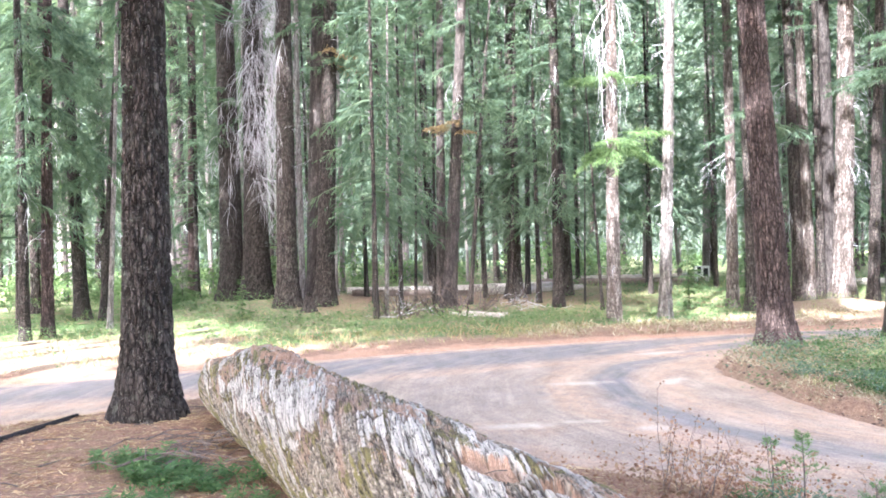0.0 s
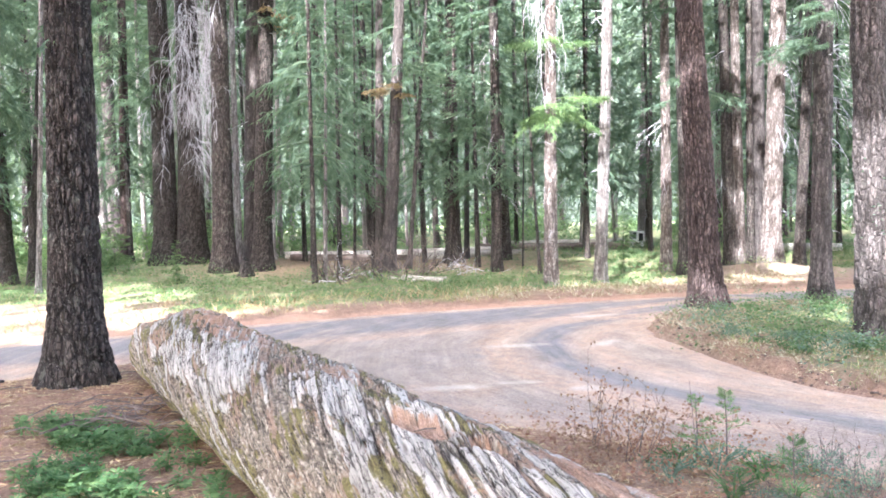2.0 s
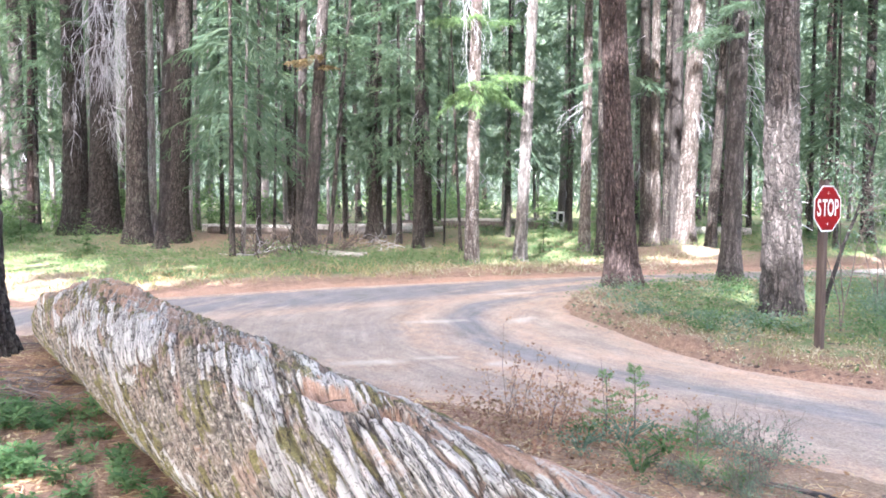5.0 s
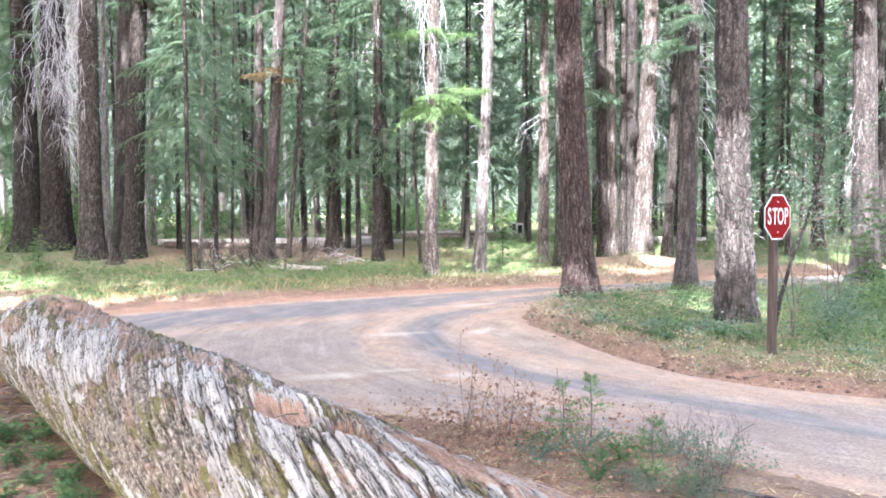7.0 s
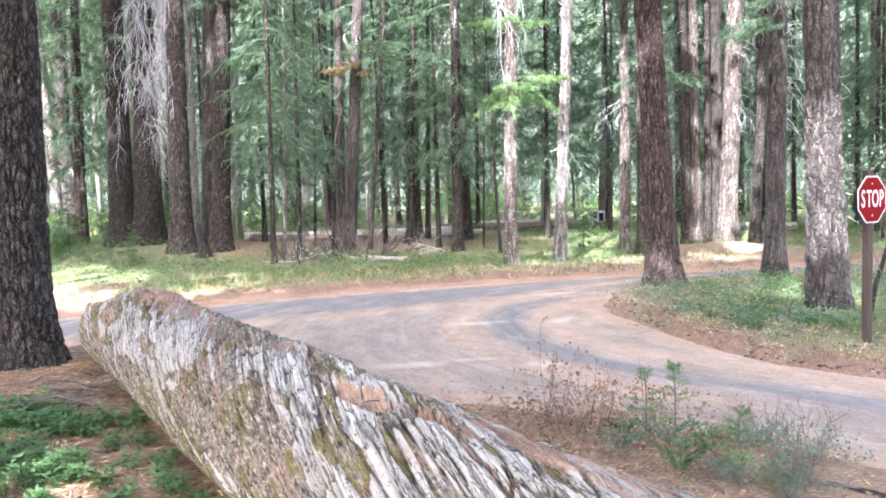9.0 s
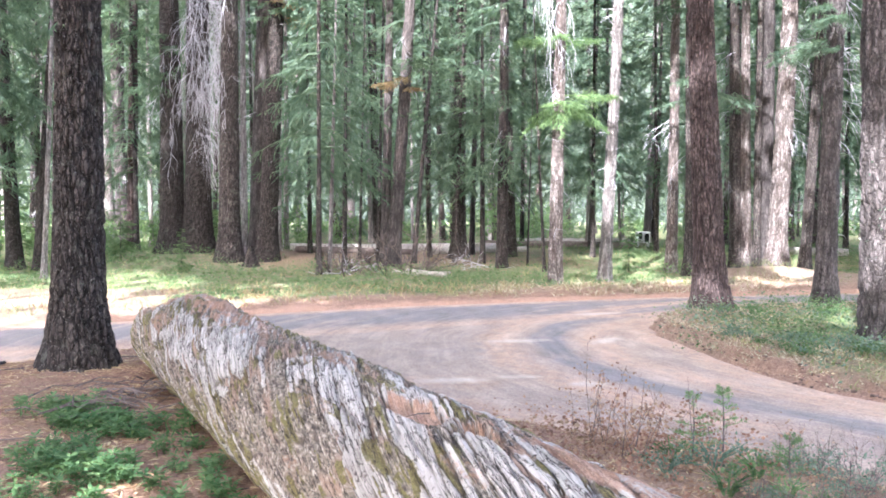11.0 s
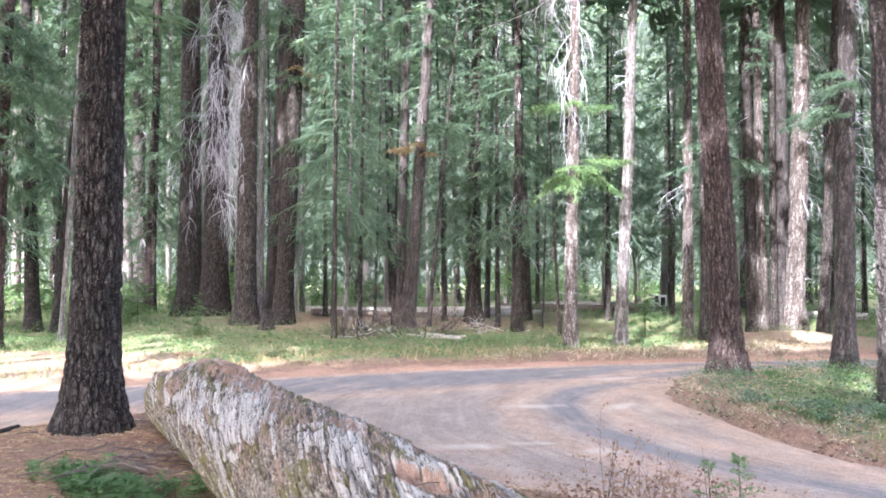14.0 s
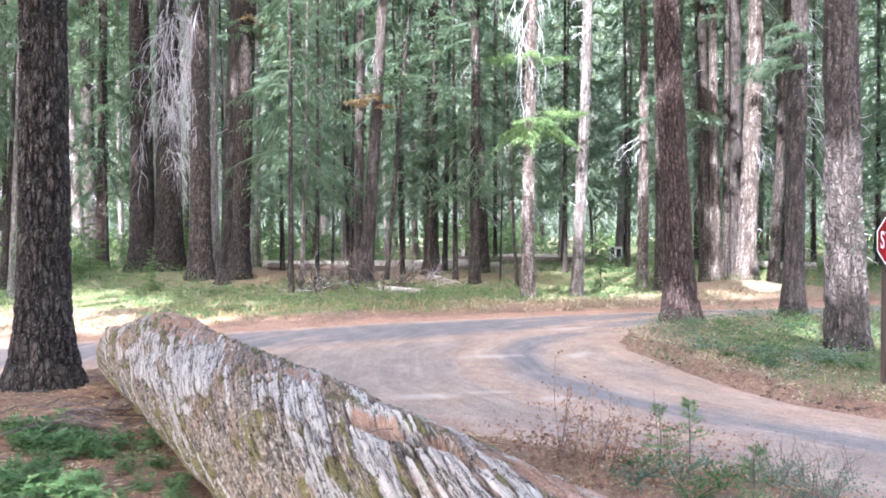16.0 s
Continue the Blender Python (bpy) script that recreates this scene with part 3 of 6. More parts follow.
def dead_twigs(name, rng, bases, mat=None, gens=3):
    """Bare drooping dead branches: bases of (x, y, z, angle, length, droop, radius)."""
    pile = Pile()

    def grow(p, d, l, r, gen, droop):
        n = 6
        pts = [np.array(p, float)]
        d = np.array(d, float)
        for s in range(n):
            d = d + rng.normal(0, 0.21, 3) + np.array((0, 0, -droop * (0.35 if s else 0.7)))
            d /= np.linalg.norm(d)
            pts.append(pts[-1] + d * l / n)
        pile.tube(pts, np.linspace(r, r * 0.35, n + 1), 4 if gen else 3)
        if gen < gens - 1:
            for c in range(5 if gen == 0 else 3):
                k = rng.integers(1, n)
                dd = pts[k + 1] - pts[k]
                dd /= np.linalg.norm(dd)
                dd = dd + rng.normal(0, 0.6, 3)
                dd /= np.linalg.norm(dd)
                grow(pts[k], dd, l * rng.uniform(0.35, 0.6), r * 0.5, gen + 1, droop * 0.9)

    for x, y, z, a, l, droop, r in bases:
        grow((x, y, z), (np.cos(a), np.sin(a), 0.15), l, r, 0, droop)
    return pile.mesh(name, mat or DEAD)


def lean_of(x, y, k):
    n = math.hypot(x, y)
    return (k * y / n, -k * x / n)


# name of bark, x, y, diameter, lean to the side, height, kind of detail, colour words
TALL = [
    (-4.11, 10.91, 0.62, 0.012, 30, 3, "D", "dark furrowed fir trunk with mossy base beside the log"),
    (6.35, 17.31, 0.62, -0.039, 31, 3, "R", "reddish-brown furrowed pine trunk leaning on the verge"),
    (7.48, 12.90, 0.60, -0.016, 30, 3, "G", "broad grey-brown pine trunk with plated bark"),
    (9.02, 17.69, 0.445, 0.018, 28, 2, "G", "straight grey-brown trunk beside the road bend"),
    (4.15, 22.88, 0.38, 0.008, 26, 2, "P", "slim sunlit flaking trunk with bare upper branches"),
    (5.54, 23.17, 0.35, 0.036, 27, 2, "W", "slim whitish trunk leaning slightly"),
    (8.10, 25.51, 0.34, 0.007, 26, 2, "P", "slim grey trunk partly in sunlight"),
    (8.45, 24.60, 0.48, -0.006, 27, 1, "D", "dark trunk behind the leaning pine"),
    (10.35, 26.12, 0.40, -0.010, 27, 1, "D", "dark slender fir trunk in shade"),
    (10.66, 25.96, 0.34, -0.015, 26, 1, "P", "pale trunk on the mound"),
    (10.88, 25.7, 0.25, -0.004, 18, 1, "D", "thin dark trunk on the mound"),
    (11.45, 25.64, 0.60, 0.030, 30, 2, "P", "broad sunlit trunk with dead branches on the mound"),
    (11.22, 26.2, 0.58, 0.004, 28, 2, "G", "grey-brown sunlit trunk standing close beside another"),
    (11.94, 24.92, 0.34, 0.053, 24, 1, "D", "dark fir trunk leaning sideways"),
    (14.78, 19.40, 0.66, -0.009, 30, 2, "G", "stout grey trunk with mossy root collar"),
    (18.43, 23.43, 0.34, -0.02, 26, 1, "D", "dark fir trunk in the shade"),
    (19.06, 27.51, 0.41, -0.01, 27, 1, "D", "dark trunk far beyond the sign"),
    (18.22, 28.54, 0.19, -0.002, 20, 0, "D", "thin dark bare fir trunk"),
    (-8.34, 31.0, 0.85, -0.004, 34, 2, "D", "massive dark fir trunk in a cluster"),
    (-7.45, 30.9, 0.95, 0.016, 36, 2, "D", "massive grey fir trunk behind hanging dead branches"),
    (-5.81, 28.45, 0.70, 0.017, 32, 2, "D", "stout dark fir trunk in a cluster"),
    (-5.40, 29.19, 0.23, 0.004, 22, 1, "W", "thin pale trunk between dark firs"),
    (-5.05, 29.67, 0.56, 0.031, 30, 1, "G", "grey trunk close behind a darker one"),
    (-4.53, 28.64, 0.62, 0.036, 31, 2, "D", "large dark fir trunk with stubs"),
    (-4.79, 32.43, 0.28, 0.009, 24, 1, "W", "pale thin bare sunlit trunk"),
    (-0.40, 27.42, 0.46, 0.073, 22, 2, "G", "leaning grey-brown trunk with browning foliage"),
    (-0.67, 28.16, 0.33, 0.030, 24, 1, "G", "slim trunk behind a leaning one"),
    (0.32, 27.93, 0.17, 0.096, 14, 1, "G", "thin grey trunk leaning sideways"),
    (1.94, 29.70, 0.50, 0.008, 28, 1, "D", "dark fir trunk with greenish lichen"),
    (2.50, 30.84, 0.20, 0.018, 20, 0, "G", "thin grey-brown bare trunk"),
    (3.13, 26.99, 0.36, 0.002, 26, 1, "D", "dark slender fir trunk in shade"),
    (3.78, 30.08, 0.40, -0.033, 24, 1, "D", "dark fir trunk with short limbs"),
    (-11.41, 21.98, 0.27, 0.007, 22, 1, "D", "dark slim fir trunk by the clearing"),
    (-14.47, 28.73, 0.34, 0.003, 24, 1, "D", "dark fir trunk deep in shade"),
    (-11.09, 22.68, 0.33, 0.021, 23, 2, "R", "slim reddish-brown trunk by the clearing"),
    (-11.98, 26.86, 0.45, -0.040, 25, 1, "D", "dark trunk at the clearing"),
    (-11.20, 26.54, 0.26, 0.063, 22, 1, "D", "slim dark trunk leaning sideways"),
    (-10.22, 24.57, 0.16, 0.043, 18, 1, "W", "thin pale sunlit trunk"),
    (-13.41, 39.41, 0.50, -0.041, 28, 1, "W", "pale grey trunk leaning slightly"),
    (-12.55, 38.55, 0.62, -0.016, 30, 1, "G", "grey trunk with a flared foot"),
]
SAPLING_STEMS = [
    (-2.49, 25.21, 0.18, 0.032, 14.5), (-2.26, 25.84, 0.14, 0.028, 12.0), (-1.55, 29.17, 0.11, 0.029, 10.0), (-0.88, 28.79, 0.14, 0.027, 11.0),
    (4.00, 27.34, 0.07, 0.032, 7.0), (4.33, 25.82, 0.11, -0.05, 9.0),
]
# unseen trees added round the camera to block sun and sky light
UNSEEN_TREES = [(-10, 2.5), (-14, 9), (-17, 16), (-8, -5), (-1.9, -8.6), (4, -6), (9, -3), (13, 5), (17, 13), (-13, -3), (-6.1, -13), (3, -14), (10, -12), (-11.5, -10), (-18, -8), (-18, 3),
          (-24, 12), (-22, 20), (21, 6), (18, -4), (-14.5, 13.5), (-8.5, -9.5), (-15, -14), (-21, -2), (-19, 8), (-25, 4), (-13.5, 4.0), (-8, -14), (-6.5, 2.2), (-4.3, -2.2), (-9.5, 6.5), (1.2, -3.6), (-1.0, -10.5), (5.5, -9.5)]

SUNLIT = [  # chosen sun spots, with gaps cut through crowns out of view: x, y, z, radius
    (-11, 19.5, 0, 1.3), (-9.5, 18.5, 0, 1.3), (-8, 18, 0, 1.3), (-7, 17, 0, 1.2), (-9, 16.5, 0, 1.2), (-5.6, 17.4, 0, 0.8), (-10.5, 17, 0, 1.0), (-12, 18, 0, 1.0), (-4.2, 17.6, 0, 0.6), (-2.6, 18.9, 0, 0.45), (-2.2, 34, 0.3, 1.0), (0.3, 32.5, 0.3, 0.8),
    (4.15, 22.9, 2.2, -0.15), (4.15, 22.9, 3.2, -0.15), (4.15, 22.9, 4.2, -0.15), (4.1, 22.8, 5.4, 0.2), (4.0, 22.6, 6.6, 0.4), (4.1, 22.8, 7.7, 0.4), (4.1, 22.8, 8.8, 0.4),
    (5.65, 23.1, 2.3, 0.1), (5.68, 23.1, 3.2, 0.1), (5.7, 23.1, 4.2, 0.1), (5.72, 23.1, 5.2, 0.1), (5.75, 23.1, 6.2, -0.15), (5.78, 23.1, 7.1, -0.15), (5.8, 23.1, 8.0, -0.15),
    (7.34, 12.62, 1.9, 0.24), (7.34, 12.62, 2.6, 0.24), (8.1, 25.4, 4.0, 0.5), (8.1, 25.4, 5.5, 0.5),
    (11.4, 25.5, 2.6, 0.4), (11.5, 25.5, 4.6, 0.4), (11.5, 25.5, 7.5, 0.4), (10.6, 24.2, 0.2, 0.05),
    (14.7, 19.3, 1.6, 0.6), (14.7, 19.3, 5.0, 0.6), (-1.0, 33, 0.5, 1.2), (1.5, 34, 0.5, 1.2),
    (7.5, 15.0, 0.3, 0.2),
    (-1.9, 6.0, 0, -0.25), (2.7, 5.6, 0.1, -0.25), (3.2, 5.1, 0.1, -0.45), (11.3, 26, 8.5, 0.2), (11.2, 26, 6.5, 0.2), (9.15, 17.5, 7.0, 0.1), (9.15, 17.5, 6.2, 0.1), (-12.3, 31.5, 0.6, 1.4), (-14.5, 32, 0.6, 1.4), (-11, 33, 0.6, 1.2), (-15.8, 29.5, 0.6, 1.1), (-1.5, 6.3, 0, -0.3), (-2.4, 6.5, 0, -0.2), (-1.2, 5.7, 0, -0.3), (5.0, 22.4, 0, -0.05), (6.6, 22.9, 0, 0.0), (8.2, 23.5, 0, 0.0),
    (-15, 30, 5, 1.4), (-14, 26, 6, 1.2), (-10.5, 29.5, 6, 1.1),
    (-12, 38, 5, 2.2), (-11, 36, 8.5, 1.6), (-13, 42, 2.5, 2.2), (-15.5, 33, 6, 1.5), (0.5, 36, 7, 1.6), (6, 36, 9, 1.6), (12, 33, 9, 0.8), (12.5, 30, 10, 1.0), (9.1, 17.5, 5.3, -0.3), (3.5, 31, 4.5, 0.9),
    (-11.5, 31, 0.6, 1.2), (-13.5, 33, 0.6, 1.4), (-10.5, 34, 0.6, 1.2), (-9, 27, 0.4, 0.7), (-12, 24, 0.3, 0.9), (-8.6, 24, 0.2, 0.8), (-7.3, 22.4, 0.2, 0.7), (-6.2, 23.6, 0.2, 0.4),
]


# places darkened by unseen boughs added across the sun's ray
SHADED = [(-5.9, 28.2, 6.6), (-5.9, 28.2, 7.4), (-5.9, 28.3, 5.8), (-1.6, 6.86, 0.6), (-1.75, 7.1, 0.6), (-1.5, 6.6, 0.6), (-1.65, 6.9, 0.3), (-9, 12.5, 0), (-8, 13, 0), (-10, 12, 0), (-11, 11.6, 0), (-7, 13.3, 0), (-9.5, 13.1, 0), (-8.5, 12, 0), (-7.6, 12.4, 0), (-12, 11.4, 0),
          (-5.65, 11.7, 0), (-5.6, 12.16, 0), (-5.8, 11.3, 0), (-4.22, 13.14, 0), (-4.6, 13.0, 0), (-6.2, 11.9, 0), (2.88, 7.39, -0.0), (3.14, 7.23, 0.0), (3.52, 7.24, 0.0), (3.85, 7.47, -0.0), (1.07, 11.15, 0.0), (0.97, 11.39, 0.0), (6.55, 19.78, 0.0), (7.1, 19.71, 0.0), (7.72, 19.48, 0.0), (8.26, 19.41, -0.0), (14.38, 21.56, 0.0), (14.43, 20.65, -0.0), (13.98, 22.54, 0.0),
          (7, 26.2, 0.1), (8.2, 27, 0.1), (9.2, 26.6, 0.1), (9.4, 28.2, 0.2), (3, 24.4, 0.1), (8.0, 24.4, 0.1), (12.4, 24.5, 0.1), (9.9, 24.0, 0.1),
          (7.3, 12.6, 4.6), (7.3, 12.6, 5.5), (7.25, 12.6, 6.4), (8.45, 24.6, 1.5), (8.45, 24.6, 3.0), (9.1, 17.6, 1.5), (9.1, 17.6, 3.0), (13.5, 26, 0.2), (-8.3, 30.8, 1.5), (-8.3, 30.8, 3.0), (-7.4, 30.6, 1.0), (-7.4, 30.6, 2.2), (-7.4, 30.6, 3.4), (-5.8, 28.2, 1.2), (-5.8, 28.2, 2.6), (-5.8, 28.2, 4.0), (-4.5, 28.4, 1.2), (-4.5, 28.4, 2.6), (-4.5, 28.4, 4.2), (-4.5, 28.4, 5.8), (14.5, 27, 0.2), (13.0, 23.2, 0.1)]


def shade_boughs():
    """For each shaded place the tree whose trunk stands nearest to the sun's ray, and the unseen bough added on it to
    block the sun.
    """
    stand = [(r[0], r[1]) for r in TALL] + UNSEEN_TREES
    out = {}
    lit, way = np.array(SUNLIT), np.array(SUN_FROM)
    for p in SHADED:
        best = None
        d = np.array(p) - lit[:, :3]
        if (np.linalg.norm(d - (d @ way)[:, None] * way, axis=1) < lit[:, 3] + 0.6)[lit[:, 3] < 0.9].any():
            continue
        for z in np.arange(13.0, 26.0, 0.5):
            w = np.array(p) + np.array(SUN_FROM) * (z - p[2]) / SUN_FROM.z
            for n, (x, y) in enumerate(stand):
                d = math.hypot(w[0] - x, w[1] - y)
                if best is None or d < best[0]:
                    best = (d, n, w)
        d, n, w = best
        x, y = stand[n]
        out.setdefault(n, []).append((w - (x, y, 0), math.atan2(w[1] - y, w[0] - x), d))
    return out


SHADE = shade_boughs()


def crown_clusters(rng, x, y, lean, H, low, reach):
    """Bases, tips and half widths of the boughs of a tall crown, cut away along the sun's rays to chosen spots."""
    pts = []
    sun_dir = np.array(SUN_FROM)
    S = np.array(SUNLIT)
    count = int(4.4 * (H - low))
    for n in range(count):
        u = (n + rng.random()) / count
        z = low + (H - low) * u
        a = rng.uniform(0, 2 * np.pi)
        l = reach * (1 - u) ** 0.6 * rng.uniform(0.35, 1.1) + 0.3
        c = np.array([lean[0] * z + l * math.cos(a), lean[1] * z + l * math.sin(a), z - 0.2 * l])
        w = c + (x, y, 0)
        d = w - S[:, :3]
        along = d @ sun_dir
        off = np.linalg.norm(d - along[:, None] * sun_dir, axis=1)
        if ((off < S[:, 3] + 0.85) & (along > 1.0)).any():
            continue
        pts.append((c, a, l))
    return pts


def tall_crown(name, rng, x, y, lean, H, low, reach, mat, m=12, size=1.0, more=()):
    pile = Pile()
    for c, a, l in crown_clusters(rng, x, y, lean, H, low, reach) + 2 * list(more):
        at = c + rng.normal(0, 1, (m, 3)) * (0.34, 0.34, 0.14)
        d = np.stack([np.cos(a + rng.normal(0, 0.8, m)), np.sin(a + rng.normal(0, 0.8, m)), rng.normal(-0.35, 0.25, m)], 1)
        w = np.cross(d, rng.normal(0, 0.45, (m, 3)) + (0, 0, 1.0))
        w /= np.linalg.norm(w, axis=1)[:, None] + 1e-9
        pile.blades(at - d * 0.34, at + d * 0.46, w * size * rng.uniform(0.12, 0.20, m)[:, None])
        z = c[2] + 0.2 * l
        pile.tube([(lean[0] * z, lean[1] * z, z), tuple(c)], [0.035, 0.012], 3)
    return pile.mesh(name, mat)


DETAIL = {0: (10, 0.8, 0.006), 1: (22, 0.25, 0.015), 2: (64, 0.07, 0.04), 3: (150, 0.036, 0.055)}
# P and G are partly chosen by how much sun a trunk gets.
BARKS = {"D": BARK_DARK, "R": BARK_RED, "G": BARK_BROWN, "W": BARK_GREY, "P": BARK_PALE}
TREES = {}
CANOPY = (0, 1, 2, 3, 14)  # trees given broad dense crowns out of view to block the sun


def make_tall_trees():
    rng = np.random.default_rng(21)
    for n, (x, y, dia, k, H, detail, kind, label) in enumerate(TALL):
        lean = lean_of(x, y, k)
        rng = np.random.default_rng(2100 + n)
        t = thing("tree", pose(x, y, gz(x, y)), label, "tree", "trees of the forest")
        seg, step, fur = DETAIL[detail]
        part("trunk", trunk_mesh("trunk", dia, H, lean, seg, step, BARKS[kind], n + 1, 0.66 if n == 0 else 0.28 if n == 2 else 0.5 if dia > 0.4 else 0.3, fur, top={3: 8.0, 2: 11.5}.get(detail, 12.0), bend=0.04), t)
        low = max(10.5, 0.40 * H)
        part("crown", tall_crown("crown", rng, x, y, lean, H, low, (5.0 if n in CANOPY else 2.6) + 1.4 * rng.random(), LEAF_FIR, *((34, 1.2) if n in CANOPY else (24, 0.6) if n < 18 else (12, 0.45)), more=SHADE.get(n, [])), t)
        TREES[n] = (t, lean)
    for n, (x, y) in enumerate(UNSEEN_TREES):
        t = thing("tree", pose(x, y, gz(x, y)), "unseen added fir tree whose crown blocks the sun", "tree", "trees of the forest")
        rng = np.random.default_rng(2300 + n)
        H = rng.uniform(28, 35)
        part("trunk", trunk_mesh("trunk", rng.uniform(0.45, 0.75), H, (0, 0), 20, 0.4, BARK_DARK, 60 + n, 0.4, 0.02), t)
        part("crown", tall_crown("crown", rng, x, y, (0, 0), H, 12.5, rng.uniform(3.6, 4.6), LEAF_FIR, *((22, 1.9) if x < 3 or (x < 7 and y < 0) else (12, 1.3)), more=SHADE.get(len(TALL) + n, [])), t)


make_tall_trees()


def far_forest():
    """Rows of trees behind, with trunks and crowns of their own."""
    rng = np.random.default_rng(5)
    kinds = []
    for s in range(4):
        d = 0.28 + 0.1 * s
        trunk = trunk_mesh("trunk", d, 26, (rng.normal(0, 0.01), 0), 10, 0.7, [BARK_DARK, BARK_GREY, BARK_RED, BARK_DARK][s], 90 + s, 0.3, 0.01)
        crown = young_crown("crown", 300 + s, 2.5 + 1.2 * s, 25, 2.8, 44, LEAF_FAR, 0.78, 0.032, 0.8)
        # Upper crown, out of view, added to shade the woods behind.
        top = tall_crown("crown", rng, 500, 500, (0, 0), 30, 13.5, 4.4, LEAF_FAR, 7 if s % 2 else 12, 1.1)
        twigs = dead_twigs("brushwood", rng, [(0, 0, rng.uniform(1.5, 9), rng.uniform(0, 6.3), rng.uniform(0.6, 1.7), rng.uniform(0.2, 1.0), 0.011) for _ in range(5)], DEAD, 2)
        kinds.append((trunk, crown, top, twigs))
    spots = []
    tries = 0
    while len(spots) < 68 and tries < 6000:
        tries += 1
        y = 32.5 + 55 * rng.random() ** 1.2
        x = rng.uniform(-0.62 * y - 4, 0.85 * y + 4)
        if -6 < x < 10 and y < 40:
            continue
        if all((x - a) ** 2 + (y - b) ** 2 > (1.3 + 0.02 * y) ** 2 for a, b in spots) and all((x - r[0]) ** 2 + (y - r[1]) ** 2 > 1.5 for r in TALL):
            spots.append((x, y))
    for n, (x, y) in enumerate(spots):
        trunk, crown, top, twigs = kinds[int(rng.integers(4))]
        sc = rng.uniform(0.75, 1.25)
        m = pose(x, y, gz(x, y) - 0.05, rng.normal(0, 1.2), rng.normal(0, 1.2), rng.uniform(0, 360)) @ Matrix.Diagonal((sc, sc, rng.uniform(0.85, 1.1), 1))
        t = thing("fir_tree", m, "distant fir tree with a slender trunk among others", "tree", "distant fir trees")
        part("trunk", trunk, t)
        part("crown", crown, t)
        part("crown", top, t)
        part("brushwood", twigs, t, "bare grey lower twigs", "stuff")
    # slender bare trunks between
    slim = [trunk_mesh("trunk", 0.13 + 0.05 * s, 20, (rng.normal(0, 0.012), 0), 8, 0.8, [BARK_GREY, BARK_BROWN, BARK_GREY][s], 95 + s, 0.25, 0.006, bend=0.06) for s in range(3)]
    count = 0
    while count < 58:
        y = 31.5 + 22 * rng.random()
        x = rng.uniform(-0.52 * y, 0.72 * y)
        if any((x - r[0]) ** 2 + (y - r[1]) ** 2 < 0.5 for r in TALL) or any((x - a) ** 2 + (y - b) ** 2 < 0.6 for a, b in spots):
            continue
        t = thing("slender_tree", pose(x, y, gz(x, y) - 0.05, rng.normal(0, 1.5), rng.normal(0, 1.5), rng.uniform(0, 360)), "slender bare trunk among the distant firs", "tree", "slender trunks")
        part("trunk", slim[count % 3], t)
        if count % 2:
            part("brushwood", kinds[count % 4][3], t, "bare grey twigs", "stuff")
        count += 1


def young_firs():
    crowns = [young_crown("crown", 400 + s, 2.4, 11.5, 1.9, 68, LEAF_FIR, 0.66, 0.03, 0.55) for s in range(3)]
    low = [young_crown("crown", 440 + s, 0.3, 4.6, 1.3, 40, LEAF_HERB, 0.8, 0.04, 0.3) for s in range(2)]
    rng = np.random.default_rng(9)
    stems = [trunk_mesh("trunk", 0.16, 12, (0.004 * s, 0), 10, 0.5, BARK_DARK, 130 + s, 0.3, 0.006) for s in range(3)]
    lows = [trunk_mesh("trunk", 0.06, 4.8, (0, 0), 8, 0.4, BARK_DARK, 140 + s, 0.3, 0.003) for s in range(2)]
    tallspots = [(-2.49, 25.21, 1.35), (-1.9, 27.3, 1.05), (-2.9, 28.9, 1.1), (0.9, 29.8, 1.05), (1.7, 28.4, 1.0), (2.6, 28.0, 1.1), (-3.4, 31, 1.1), (5.2, 29, 1.0), (6.6, 29.5, 1.1), 
                 (-13.2, 25.2, 1.15), (-12.4, 29.4, 1.2), (-10.2, 33, 1.2), (-15.5, 23, 1.2), (-9.6, 36, 1.3), (14.8, 29, 1.2), (13.0, 31, 1.2), (16.6, 25.6, 1.1), (20.5, 25, 1.2), (22, 28, 1.3), (9.3, 31, 1.1), (-6.3, 36, 1.2), (7.5, 34, 1.2), (17.5, 33, 1.3),
                 (12.4, 29.2, 1.1), (24, 31, 1.3), (19, 31, 1.3), (26, 27, 1.3), (-16.5, 27, 1.2), (-18.5, 31, 1.3), (1.0, 35, 1.2), (5.0, 36, 1.2), (11.6, 34.5, 1.25), (-1.2, 36, 1.2),
                 (8.8, 36.5, 1.35), (6.9, 38.5, 1.4), (4.2, 39.5, 1.4), (11.4, 38.6, 1.4)]
    for n, (x, y, s) in enumerate(tallspots):
        m = pose(x, y, gz(x, y) - 0.03, rng.normal(0, 0.8), rng.normal(0, 0.8), rng.uniform(0, 360)) @ Matrix.Diagonal((s * (0.72 if n == 0 else 1), s * (0.72 if n == 0 else 1), s, 1))
        t = thing("young_fir", m, "young green fir with drooping feathery boughs", "tree", "young firs")
        part("trunk", stems[n % 3], t)
        part("crown", crowns[n % 3], t)
    lowspots = [(-6.7, 26.0, 0.3), (-7.0, 33, 0.6), (16.2, 18.8, 0.8), (17.4, 20.0, 0.9), (15.6, 16.8, 0.6), (9.2, 27.6, 0.5), (6.9, 25.8, 0.45), (-9.5, 29, 0.5), (19, 19, 0.9), (12.8, 16.5, 0.5), (-14, 31, 0.8)]
    for n, (x, y, s) in enumerate(lowspots):
        m = pose(x, y, gz(x, y) - 0.02, 0, 0, rng.uniform(0, 360)) @ Matrix.Diagonal((s, s, s, 1))
        t = thing("fir_sapling", m, "small bright green fir sapling in the undergrowth", "sapling", "fir saplings")
